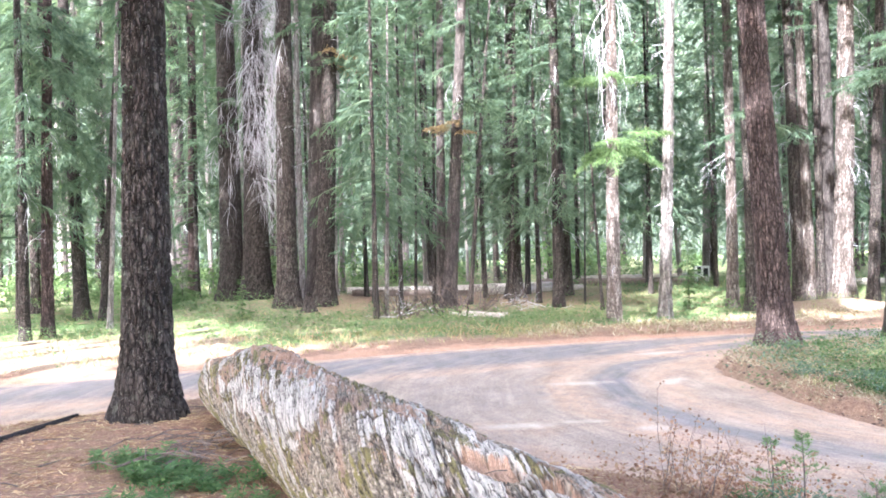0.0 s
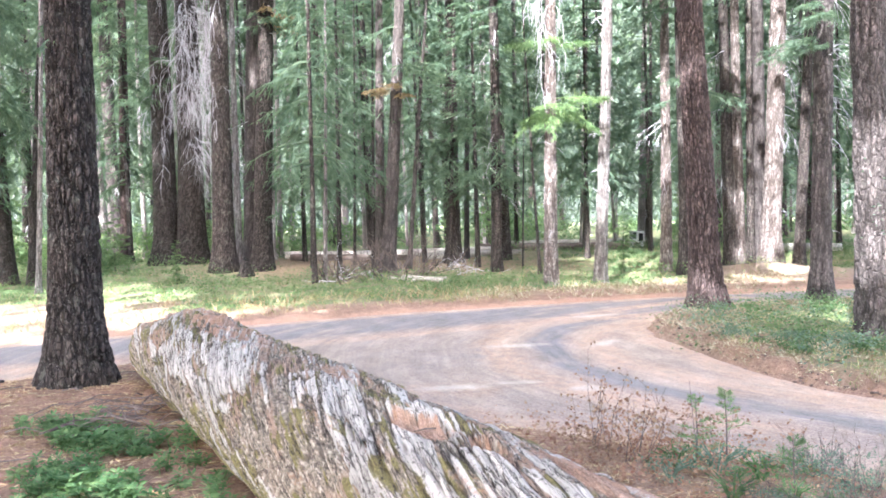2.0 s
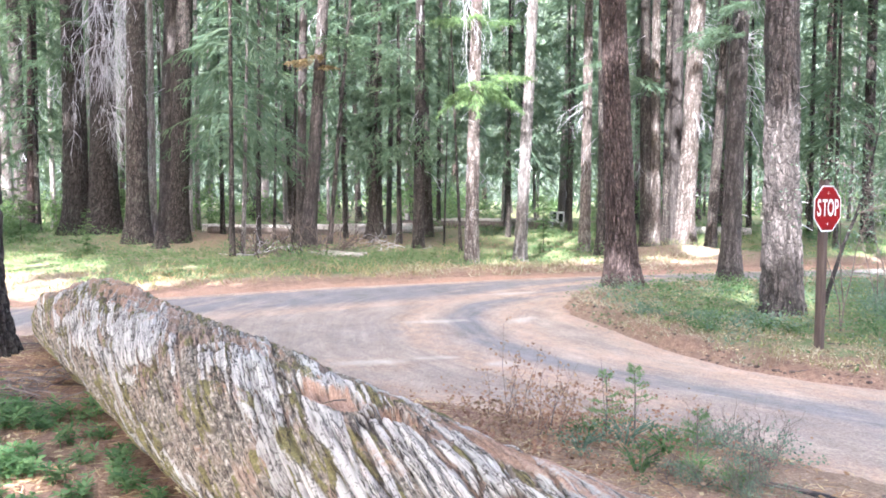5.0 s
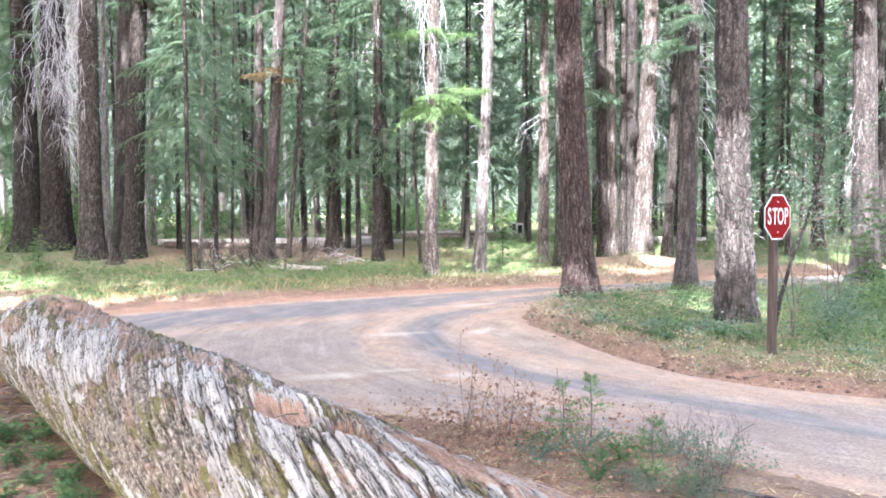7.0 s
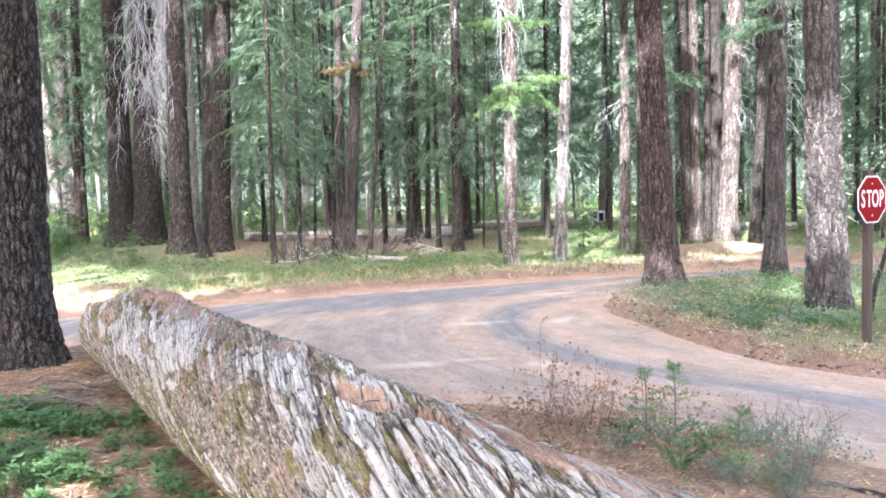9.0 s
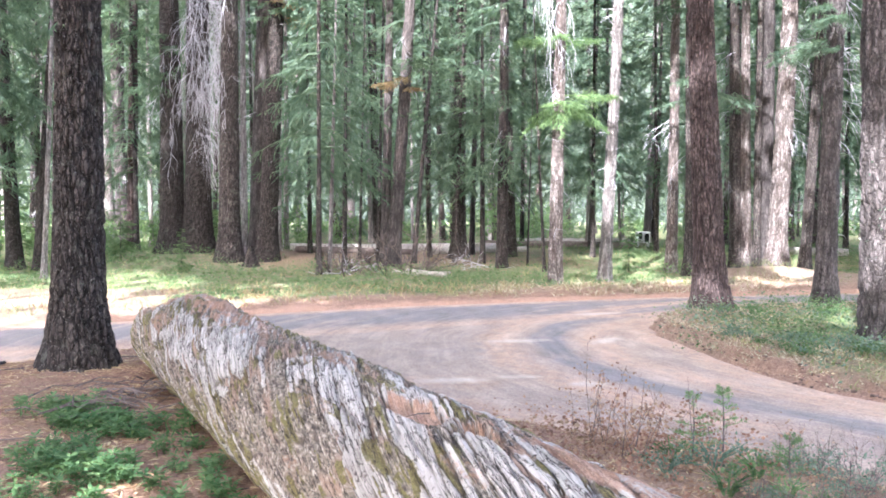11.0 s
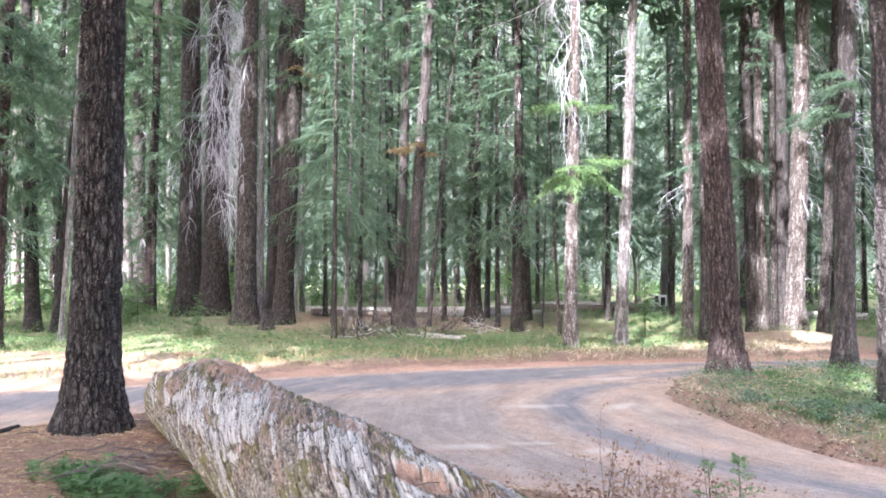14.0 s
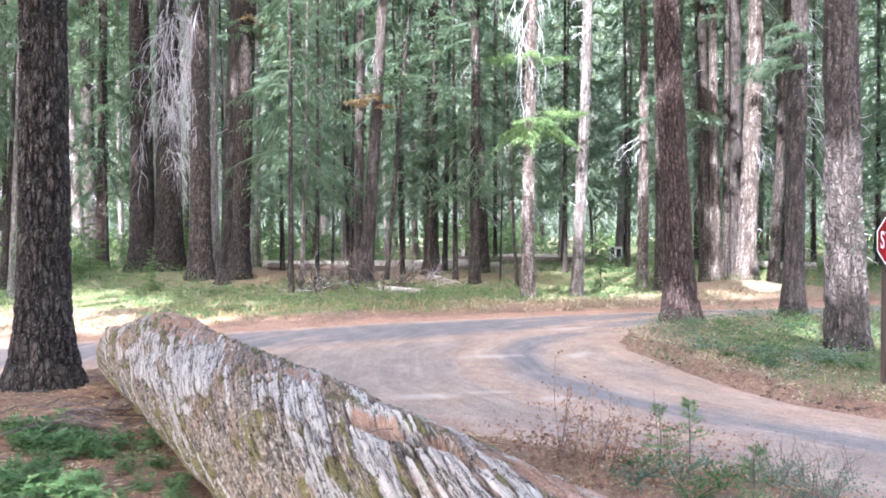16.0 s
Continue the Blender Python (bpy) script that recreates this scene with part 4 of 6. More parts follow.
        part("trunk", lows[n % 2], t)
        part("crown", low[n % 2], t)


def stems():
    for n, (x, y, d, k, H) in enumerate(SAPLING_STEMS[1:]):
        t = thing("tree", pose(x, y, gz(x, y)), "thin bare sapling stem among the firs", "tree", "thin stems")
        part("trunk", trunk_mesh("trunk", d, H, lean_of(x, y, k), 10, 0.3, BARK_GREY if n == 0 else BARK_DARK, 170 + n, 0.3, 0.005, bend=0.03), t)


far_forest()
young_firs()
stems()


# ---- boughs and dead branches on the near trees ----
def boughs(tree_no, rows, mat, label, seed, fine=1.0, width=0.035):
    t, lean = TREES[tree_no]
    rng = np.random.default_rng(seed)
    for z, a, l, droop in rows:
        pile = Pile()
        frond(pile, (lean[0] * z, lean[1] * z, z), (math.cos(a), math.sin(a), 0.1), l, droop, rng, fine, width)
        part("bough", pile.mesh("bough", mat), t, label)


def dead_on(tree_no, rows, seed, gens=3):
    t, lean = TREES[tree_no]
    rng = np.random.default_rng(seed)
    for z, a, l, dr, r in rows:
        row = (lean[0] * z, lean[1] * z, z, a, l, dr, r)
        part("dead_branch", dead_twigs("dead_branch", rng, [row], DEAD, gens), t, "bare grey dead branch")


def hanging():
    r = np.random.default_rng(31)
    dead_on(19, [(r.uniform(4.0, 11.8), r.uniform(-1.9, 0.5), r.uniform(1.3, 2.9), r.uniform(0.45, 1.3), 0.014) for _ in range(95)], 1)
    dead_on(20, [(r.uniform(5.0, 11.0), r.uniform(1.8, 4.6), r.uniform(0.9, 2.0), r.uniform(0.7, 1.6), 0.015) for _ in range(26)], 13)
    dead_on(4, [(r.uniform(7.6, 12.0), r.uniform(2.4, 4.3), r.uniform(1.4, 2.7), r.uniform(0.6, 1.4), 0.013) for _ in range(18)], 2)
    dead_on(4, [(r.uniform(7.5, 11.0), r.uniform(-0.6, 0.6), r.uniform(0.6, 1.2), r.uniform(1.2, 1.8), 0.011) for _ in range(5)], 12)
    dead_on(4, [(r.uniform(1.5, 6.0), r.uniform(0, 6.3), r.uniform(0.3, 0.8), 0.6, 0.009) for _ in range(8)], 3, 2)
    dead_on(5, [(r.uniform(2, 9), r.uniform(0, 6.3), r.uniform(0.2, 0.6), 0.5, 0.009) for _ in range(12)], 4, 2)
    dead_on(6, [(r.uniform(2, 6.5), r.uniform(2.4, 4.4), r.uniform(0.6, 1.4), 0.9, 0.007) for _ in range(6)], 5, 2)
    dead_on(11, [(r.uniform(3.5, 9.5), r.uniform(-1.6, 0.6), r.uniform(0.7, 1.7), r.uniform(0.3, 0.9), 0.011) for _ in range(16)], 6, 2)
    dead_on(3, [(r.uniform(3.5, 9), r.uniform(-1.2, 0.8), r.uniform(0.6, 1.6), r.uniform(0.3, 1.1), 0.009) for _ in range(24)], 7, 2)
    dead_on(18, [(r.uniform(3.5, 9), r.uniform(2.4, 5.4), r.uniform(0.5, 1.8), 0.9, 0.012) for _ in range(12)], 8, 2)
    dead_on(23, [(r.uniform(3, 9), r.uniform(-1.2, 0.6), r.uniform(0.3, 0.8), 0.4, 0.012) for _ in range(10)], 9, 1)
    dead_on(14, [(r.uniform(3, 6), r.uniform(2.4, 4.0), r.uniform(0.6, 1.2), 1.2, 0.008) for _ in range(6)], 10, 2)
    dead_on(39, [(r.uniform(3, 8), r.uniform(-2.4, 0.0), r.uniform(0.8, 1.8), 0.9, 0.014) for _ in range(6)], 11, 2)
    for no in (20, 22, 25, 28, 30, 31, 7, 8, 32, 34, 35, 36):
        dead_on(no, [(r.uniform(1.8, 8), r.uniform(0, 6.3), r.uniform(0.4, 1.4), r.uniform(0.3, 1.0), 0.009) for _ in range(6)], 200 + no, 2)
    for no, cnt, a0, a1 in ((11, 26, -1.2, 0.8), (3, 22, -1.0, 1.0), (23, 10, -1.0, 0.8), (4, 26, 0, 6.3), (5, 22, 0, 6.3), (2, 16, -1.6, 0.8), (6, 10, 0, 6.3), (14, 12, 2.0, 4.5), (1, 10, -1.0, 0.6)):
        dead_on(no, [(r.uniform(1.2, 9.5), r.uniform(a0, a1), r.uniform(0.25, 0.55), r.uniform(-0.1, 0.25), 0.012) for _ in range(cnt)], 300 + no, 1)
    # sunlit sprays on the slim pale trunk
    boughs(4, [(4.75, 3.4, 0.8, 0.5), (4.9, 4.2, 0.9, 0.3), (5.05, -0.5, 1.5, 0.15), (4.9, 5.2, 1.0, 0.3), (4.6, 3.9, 0.7, 0.7), (4.7, 3.0, 1.0, 0.8), (4.85, 5.9, 1.3, 0.7), (4.7, 4.6, 1.0, 0.9), (4.8, 0.2, 1.1, 0.6), (6.5, -0.4, 1.1, 0.1), (6.55, 3.5, 1.3, 0.2), (6.6, 4.6, 0.9, 0.2)], LEAF_BRIGHT, "bright green sunlit boughs", 5, 1.9, 0.017)
    # dark boughs over the left side
    for no, z0, z1, cnt in ((32, 3.6, 9, 26), (34, 4.6, 9, 24), (35, 3.6, 10, 30), (33, 4.0, 10, 26), (36, 4.6, 10, 20)):
        boughs(no, [(r.uniform(z0, z1), r.uniform(0, 6.3), r.uniform(1.0, 2.3), r.uniform(0.4, 0.9)) for _ in range(cnt)], LEAF_FIR, "drooping green bough", 40 + no, 1.3, 0.028)
    boughs(0, [(r.uniform(4.2, 6.0), r.uniform(2.6, 4.2), r.uniform(0.4, 0.8), 0.9) for _ in range(5)], LEAF_FIR, "small green boughs", 61, 0.9, 0.03)
    for no, z0, z1, cnt in ((25, 6.2, 11, 20), (26, 5, 10, 12), (28, 3.0, 11, 26), (30, 2.6, 11, 26), (31, 3.0, 10, 20), (18, 6.5, 9, 5), (23, 7.5, 11, 12), (22, 7, 11, 8), (7, 5, 10, 10), (8, 4, 11, 12), (16, 4, 12, 16), (15, 4, 11, 16), (17, 3, 11, 16)):
        boughs(no, [(r.uniform(z0, z1), r.uniform(0, 6.3), r.uniform(0.7, 1.9), r.uniform(0.25, 0.6)) for _ in range(cnt)], LEAF_FIR, "drooping green boughs", 80 + no, 1.1, 0.028)
    boughs(25, [(5.9, 3.3, 1.1, 0.25), (5.8, 3.9, 1.0, 0.3), (6.0, 4.6, 1.0, 0.3), (5.7, 5.4, 0.8, 0.3)], LEAF_BROWN, "browning bough", 71, 1.2, 0.025)
    boughs(23, [(8.4, -0.6, 1.3, 0.3), (8.1, 0.1, 1.2, 0.35), (8.6, -1.3, 1.1, 0.3)], LEAF_BROWN, "browning bough", 73, 1.1, 0.025)
    boughs(18, [(6.2, 3.4, 1.5, 0.5), (6.0, 4.2, 1.3, 0.6), (5.7, 3.0, 1.1, 0.5), (6.5, 4.8, 1.2, 0.6)], LEAF_FIR, "drooping green bough", 74, 1.2, 0.026)
    boughs(3, [(r.uniform(5.3, 6.3), r.uniform(2.4, 4.6), r.uniform(0.7, 1.5), 0.3) for _ in range(8)], LEAF_FIR, "light green boughs", 72, 1.7, 0.015)


hanging()


# ---- distance: woods and undergrowth behind ----
def far_woods():
    rng = np.random.default_rng(77)
    pile = Pile()
    n = 3500
    y = 44 + 66 * rng.random(n)
    x = rng.uniform(-0.75, 1.0, n) * y
    z = 0.3 + 27 * rng.random(n) ** 1.1
    for a, b, c in zip(x, y, z):
        m = 22
        at = np.array((a, b, c)) + rng.normal(0, 1, (m, 3)) * (1.4, 1.4, 0.9)
        d = rng.normal(0, 1, (m, 3)) * (0.8, 0.8, 0.6) - (0, 0, 0.9)
        d /= np.linalg.norm(d, axis=1)[:, None]
        w = np.cross(d, rng.normal(0, 1, (m, 3)))
        w /= np.linalg.norm(w, axis=1)[:, None]
        pile.blades(at - d * 0.5, at + d * 0.6, w * rng.uniform(0.05, 0.11, m)[:, None])
    tagged(new("distant_woods", pile.mesh("distant_woods", LEAF_FAR)), "dense green foliage of distant woods", "woods", kind="stuff")
    # Foliage ring outside the view, added to dim low sky light.
    side = Pile()
    for n in range(1300):
        a = rng.uniform(0, 2 * np.pi)
        r = rng.uniform(38, 75)
        px, py = r * math.cos(a), r * math.sin(a)
        if py > 25 and -0.8 * py < px < 1.05 * py:
            continue
        m = 10
        at = np.array((px, py, rng.uniform(0.5, 24))) + rng.normal(0, 1, (m, 3)) * (1.6, 1.6, 1.0)
        d = rng.normal(0, 1, (m, 3)) - (0, 0, 0.4)
        d /= np.linalg.norm(d, axis=1)[:, None]
        w = np.cross(d, rng.normal(0, 1, (m, 3)))
        w /= np.linalg.norm(w, axis=1)[:, None]
        side.blades(at - d * 0.8, at + d * 0.9, w * rng.uniform(0.3, 0.5, m)[:, None])
    tagged(new("unseen_woods", side.mesh("unseen_woods", LEAF_FAR)), "unseen foliage added round the camera, blocking low sky light", "woods", kind="stuff")


def backdrop():
    """A curved backdrop added far behind to close the gaps between the trees."""
    k = Mat("dark green backdrop", 0.95)
    a, b = k.noise(0.12, None, 6.0, 0.7), k.noise(0.9, k.coords((1, 1, 0.35)), 5.0, 0.7)
    # Kept dark: the shade among distant trees is put into the colour.
    k.color(k.mix(k.ramp(a, [(0.3, (0.024, 0.034, 0.026)), (0.7, (0.052, 0.066, 0.048))]), k.ramp(b, [(0.3, 0.45), (0.7, 1.2)]), 1.0, "MULTIPLY")).bump(b, 1.0, 1.5)
    n, m = 140, 26
    ang = np.linspace(radians(-72), radians(72), n)
    u = np.linspace(0, 1, m)
    A, U = np.meshgrid(ang, u, indexing="ij")
    R = 150 + 60 * U + 9 * (fbm(A * 30, U * 9) - 0.5)
    Z = -1 + 92 * U**1.1 + 7 * (fbm(A * 40, U * 14, 4.0) - 0.5) * U
    V = np.stack([R * np.sin(A), R * np.cos(A), Z], -1).reshape(-1, 3)
    i, j = np.meshgrid(np.arange(n - 1), np.arange(m - 1), indexing="ij")
    i, j = i.ravel(), j.ravel()
    F = np.stack([i * m + j, i * m + j + 1, (i + 1) * m + j + 1, (i + 1) * m + j], 1)
    tagged(new("backdrop", mesh_of("backdrop", V, [F], k.m)), "curved green backdrop closing the gaps behind the trees", "hillside", kind="structure")


backdrop()


def bush_mesh(name, rng, width, height, count, leaf_len, mat, stems_count=5):
    pile = Pile()
    for n in range(stems_count):
        a = rng.uniform(0, 6.3)
        e = np.array((math.cos(a) * width * 0.4, math.sin(a) * width * 0.4, height * rng.uniform(0.6, 0.95)))
        pile.tube([(0, 0, -0.05), e * (0.4, 0.4, 0.6), e], [0.012, 0.009, 0.004], 3)
    lobes = rng.normal(0, 1, (9, 3)) * (width * 0.28, width * 0.28, height * 0.2) + (0, 0, height * 0.55)
    at = lobes[rng.integers(0, 9, count)] + rng.normal(0, 1, (count, 3)) * (width * 0.14, width * 0.14, height * 0.13)
    at[:, 2] = np.abs(at[:, 2])
    d = rng.normal(0, 1, (count, 3)) * (1, 1, 0.5)
    d /= np.linalg.norm(d, axis=1)[:, None]
    w = np.cross(d, rng.normal(0, 0.5, (count, 3)) + (0, 0, 1))
    w /= np.linalg.norm(w, axis=1)[:, None]
    l = leaf_len * rng.uniform(0.6, 1.3, count)[:, None]
    pile.blades(at - d * l / 2, at + d * l / 2, w * l * 0.28)
    return pile.mesh(name, mat)


def undergrowth():
    rng = np.random.default_rng(88)
    kinds = [bush_mesh("bush", rng, 1.6, 1.2, 420, 0.16, LEAF_BRIGHT), bush_mesh("bush", rng, 1.3, 0.9, 360, 0.15, LEAF_HERB), bush_mesh("bush", rng, 2.0, 1.8, 480, 0.18, LEAF_BRIGHT)]
    n = 0
    while n < 90:
        y = rng.uniform(32.5, 58)
        x = rng.uniform(-0.62 * y, 0.8 * y)
        if -4.5 < x < 9 and y < 35.5 or 8.5 < x < 12 and y < 39:
            continue
        s = rng.uniform(0.6, 1.3)
        b = new("bush", kinds[int(rng.integers(3))])
        b.matrix_world = pose(x, y, gz(x, y), 0, 0, rng.uniform(0, 360)) @ Matrix.Diagonal((s, s, s * rng.uniform(0.7, 1.1), 1))
        tagged(b, "leafy yellow-green bush in the undergrowth", "bush", "bushes under the far trees")
        n += 1
    for x, y, s in ((-9.6, 29.5, 0.5), (-10.8, 31.5, 0.7), (-12.5, 32, 0.9), (-13.6, 28, 0.7), (-15.5, 26, 0.8), (-9.0, 32.6, 0.6), (-16, 30, 1.0), (0.5, 33.2, 0.5), (-2.6, 33.4, 0.5), (-11.5, 29.8, 0.6), (-12.4, 31, 0.8), (-10.5, 30.6, 0.6), (-14.2, 32.5, 0.9), (-13, 34, 1.0), (-11.8, 33.4, 0.8), (-15.6, 29.2, 0.7), (-16.5, 33, 1.0), (-9.8, 34.5, 0.8), (2.2, 34.4, 0.6), (4.4, 34.6, 0.7)):
        b = new("bush", kinds[n % 2])
        b.matrix_world = pose(x, y, gz(x, y), 0, 0, 40 * n) @ Matrix.Diagonal((s, s, s, 1))
        tagged(b, "leafy yellow-green bush in the clearing", "bush", "bushes under the far trees")
        n += 1


def ground_cover():
    """Low herbs and grass on the verge and on the island."""
    rng = np.random.default_rng(99)
    n = 90000
    P = np.column_stack([rng.uniform(-14, 20, n), rng.uniform(6, 36, n)])
    sd = road_sd(P)
    x, y = P[:, 0], P[:, 1]
    isl = on_island(P)
    patch = fbm(x * 0.9, y * 0.9, 2.0, 4)
    beyond = ~isl & (y > 13 + 0.3 * x) & (sd > 0)
    dens = np.where(beyond, 0.58 * smooth(0.9, 2.2, sd + 1.6 * (patch - 0.5)) * (0.12 + smooth(0.40, 0.58, fbm(x * 0.6 + 9, y * 1.1, 5.0, 4))), 0)
    dens = dens * (1 - smooth(2, 4, x) * beyond * (1 - smooth(1.5, 2.6, sd + 1.2 * (patch - 0.5))))
    dens = np.where((x < -5) & (y < 21.2) & beyond, 0.02, dens)
    dens *= 1 - 0.95 * np.exp(-(((x + 0.8) / 6.2) ** 4 + ((y - 30.8) / 4.4) ** 4))
    dens = np.where(isl, 0.9 * smooth(-0.25, 1.5, sd + 2.6 * (patch - 0.52)), dens)
    dens = np.where(np.hypot((x - 11) / 2.6, (y - 24.3) / 2.4) < 1, 0.03, dens)
    dens = dens * (0.06 + 0.94 * smooth(0.6, 1.2, np.hypot(x - 6.15, y - 9.6)))
    dens = dens * (0.08 + 0.92 * smooth(0.55, 0.95, np.hypot((x - 7.25) / 1.1, y - 12.2)))
    dens = dens * (0.04 + 0.96 * smooth(0.35, 0.75, np.hypot(x - 6.25, y - 9.75)))
    keep = rng.random(n) < dens
    P, isl = P[keep], isl[keep]
    z = ground_z(P)
    m = len(P)
    herb, grey = Pile(), Pile()
    for c in range(5):
        a = rng.uniform(0, 6.3, m)
        hgt = np.where(isl, rng.uniform(0.05, 0.30, m), rng.uniform(0.03, 0.30, m) * (0.35 + smooth(0.45, 0.65, fbm(P[:, 0] * 0.8, P[:, 1] * 0.8, 11.0, 3))))
        at = np.column_stack([P + rng.normal(0, 0.05, (m, 2)), z + hgt])
        d = np.column_stack([np.cos(a), np.sin(a), rng.normal(0.1, 0.35, m)])
        w = np.cross(d, rng.normal(0, 0.4, (m, 3)) + (0, 0, 1))
        w /= np.linalg.norm(w, axis=1)[:, None]
        l = (rng.uniform(0.04, 0.095, m) * np.where(isl, 0.66, 0.8))[:, None]
        pale = isl & (fbm(P[:, 0] * 1.4, P[:, 1] * 1.4, 21.0, 3) + 0.2 * rng.random(m) > 0.65)
        for pile, q in ((herb, ~pale), (grey, pale)):
            pile.blades((at - d * l / 2)[q], (at + d * l / 2)[q], (w * l * 0.32)[q])
    tagged(new("ground_cover", herb.mesh("ground_cover", LEAF_HERB)), "low green leafy plants covering the verge", "ground cover", kind="stuff")
    tagged(new("ground_cover", grey.mesh("ground_cover", LEAF_BLUE)), "low grey-green leafy plants on the verge", "ground cover", kind="stuff")
    n = 60000
    P = np.column_stack([rng.uniform(-14, 20, n), rng.uniform(6, 34, n)])
    sd = road_sd(P)
    isl = on_island(P)
    x, y = P[:, 0], P[:, 1]
    patch = fbm(x * 1.3, y * 1.3, 6.0, 3)
    beyond = ~isl & (y > 13 + 0.3 * x) & (sd > 0.5)
    dens = np.where(beyond, 0.32 * smooth(0.4, 0.7, patch), 0)
    dens = np.where(isl & (sd > 0.3), 0.9 * smooth(0.35, 0.65, patch), dens)
    dens *= 1 - 0.9 * np.exp(-(((x + 2.0) / 7.5) ** 4 + ((y - 30.8) / 4.4) ** 4))
    dens += np.where(beyond & (sd < 2.2) & (x > -5) & (x < 3), 0.25, 0)
    dens = dens * (0.04 + 0.96 * smooth(0.4, 0.8, np.hypot(x - 6.2, y - 9.7)))
    keep = rng.random(n) < dens
    P = P[keep]
    m = len(P)
    z = ground_z(P)
    grass = Pile()
    for c in range(2):
        b = np.column_stack([P + rng.normal(0, 0.02, (m, 2)), z - 0.01])
        l = (rng.uniform(0.08, 0.30, m) * np.where(on_island(P), 0.5, 1.0))[:, None]
        tip = b + np.column_stack([rng.normal(0, 0.6, (m, 2)), np.ones(m)]) * l
        w = np.column_stack([rng.normal(0, 1, (m, 2)), np.zeros(m)])
        w /= np.linalg.norm(w, axis=1)[:, None]
        grass.blades(b, tip, w * 0.0065)
    tagged(new("grass", grass.mesh("grass", GRASS)), "thin dry and green grass on the verge", "grass", kind="stuff")


def island_edge():
    """Dry grass and small shrubs that hang over the crumbling edge."""
    rng = np.random.default_rng(118)
    n = 60000
    P = np.column_stack([rng.uniform(3.8, 10.5, n), rng.uniform(6.5, 17.5, n)])
    sd = road_sd(P)
    tuft = fbm(P[:, 0] * 2.4, P[:, 1] * 2.4, 3.0, 3)
    keep = on_island(P) & (sd > 0.06) & (sd < 1.7) & (rng.random(n) < 0.9 * smooth(0.40, 0.58, tuft))
    P = P[keep]
    m = len(P)
    b = np.column_stack([P, ground_z(P) - 0.01])
    l = rng.uniform(0.05, 0.15, m)[:, None]
    tip = b + np.column_stack([rng.normal(-0.25, 0.75, (m, 2)), rng.uniform(0.3, 1.0, m)]) * l
    w = np.column_stack([rng.normal(0, 1, (m, 2)), np.zeros(m)])
    w /= np.linalg.norm(w, axis=1)[:, None]
    pile = Pile()
    pile.blades(b, tip, w * 0.006)
    tagged(new("dry_grass", pile.mesh("dry_grass", LITTER_PALE)), "dry pale grass along the crumbling verge", "grass", kind="stuff")
    n = 26000
    P = np.column_stack([rng.uniform(3.8, 11, n), rng.uniform(5.0, 17.5, n)])
    sd = road_sd(P)
    P = P[on_island(P) & (sd > 0.08) & (sd < 2.6) & (rng.random(n) < 0.25 + 0.6 * smooth(0.42, 0.6, fbm(P[:, 0] * 1.6, P[:, 1] * 1.6, 14.0, 3)))]
    m = len(P)
    at = np.column_stack([P, ground_z(P) + rng.uniform(0.005, 0.05, m)])
    d = rng.normal(0, 1, (m, 3)) * (1, 1, 0.5)
    d /= np.linalg.norm(d, axis=1)[:, None]
    w = np.cross(d, rng.normal(0, 0.6, (m, 3)) + (0, 0, 1))
    w /= np.linalg.norm(w, axis=1)[:, None]
    l = rng.uniform(0.02, 0.055, m)[:, None]
    pile = Pile()
    pile.blades(at - d * l / 2, at + d * l / 2, w * l * 0.32)
    tagged(new("leaf_litter", pile.mesh("leaf_litter", LITTER_PALE)), "pale dry leaves strewn along the verge", "litter", kind="stuff")
    n = 16000
    P = np.column_stack([rng.uniform(-15, 3, n), rng.uniform(13.5, 22, n)])
    sd = road_sd(P)
    tuft = fbm(P[:, 0] * 1.8, P[:, 1] * 1.8, 8.0, 3)
    keep = ~on_island(P) & (P[:, 1] > 13 + 0.3 * P[:, 0]) & (sd > 0.5) & (sd < 5) & (rng.random(n) < 0.9 * smooth(0.46, 0.62, tuft))
    P = P[keep]
    m = len(P)
    b = np.column_stack([P, ground_z(P) - 0.01])
    l = rng.uniform(0.08, 0.32, m)[:, None]
    tip = b + np.column_stack([rng.normal(0, 0.7, (m, 2)), rng.uniform(0.2, 1.0, m)]) * l
    w = np.column_stack([rng.normal(0, 1, (m, 2)), np.zeros(m)])
    w /= np.linalg.norm(w, axis=1)[:, None]
    pile = Pile()
    pile.blades(b, tip, w * 0.009)
    tagged(new("dry_grass", pile.mesh("dry_grass", LITTER)), "dry brown grass tufts on the sunlit sand", "grass", kind="stuff")
    n = 14000
    P = np.column_stack([rng.uniform(1.5, 10.5, n), rng.uniform(19, 24.5, n)])
    sd = road_sd(P)
    tuft = fbm(P[:, 0] * 1.9, P[:, 1] * 1.9, 31.0, 3)
    P = P[(sd > 0.25) & (sd < 2.6) & (rng.random(n) < smooth(0.42, 0.58, tuft))]
    m = len(P)
    b = np.column_stack([P, ground_z(P) - 0.01])
    tip = b + np.column_stack([rng.normal(0, 0.8, (m, 2)), rng.uniform(0.2, 1.0, m)]) * rng.uniform(0.06, 0.24, m)[:, None]
    w = np.column_stack([rng.normal(0, 1, (m, 2)), np.zeros(m)])
    w /= np.linalg.norm(w, axis=1)[:, None]
    pile = Pile()
    pile.blades(b, tip, w * 0.012)
    tagged(new("dry_grass", pile.mesh("dry_grass", LITTER_PALE)), "dry straw and needles heaped on the far bank", "grass", kind="stuff")
    kinds = [bush_mesh("verge_shrub", rng, 0.55, 0.24, 420, 0.045, mt, 3) for mt in (LEAF_HERB, LEAF_BLUE, LEAF_HERB)]
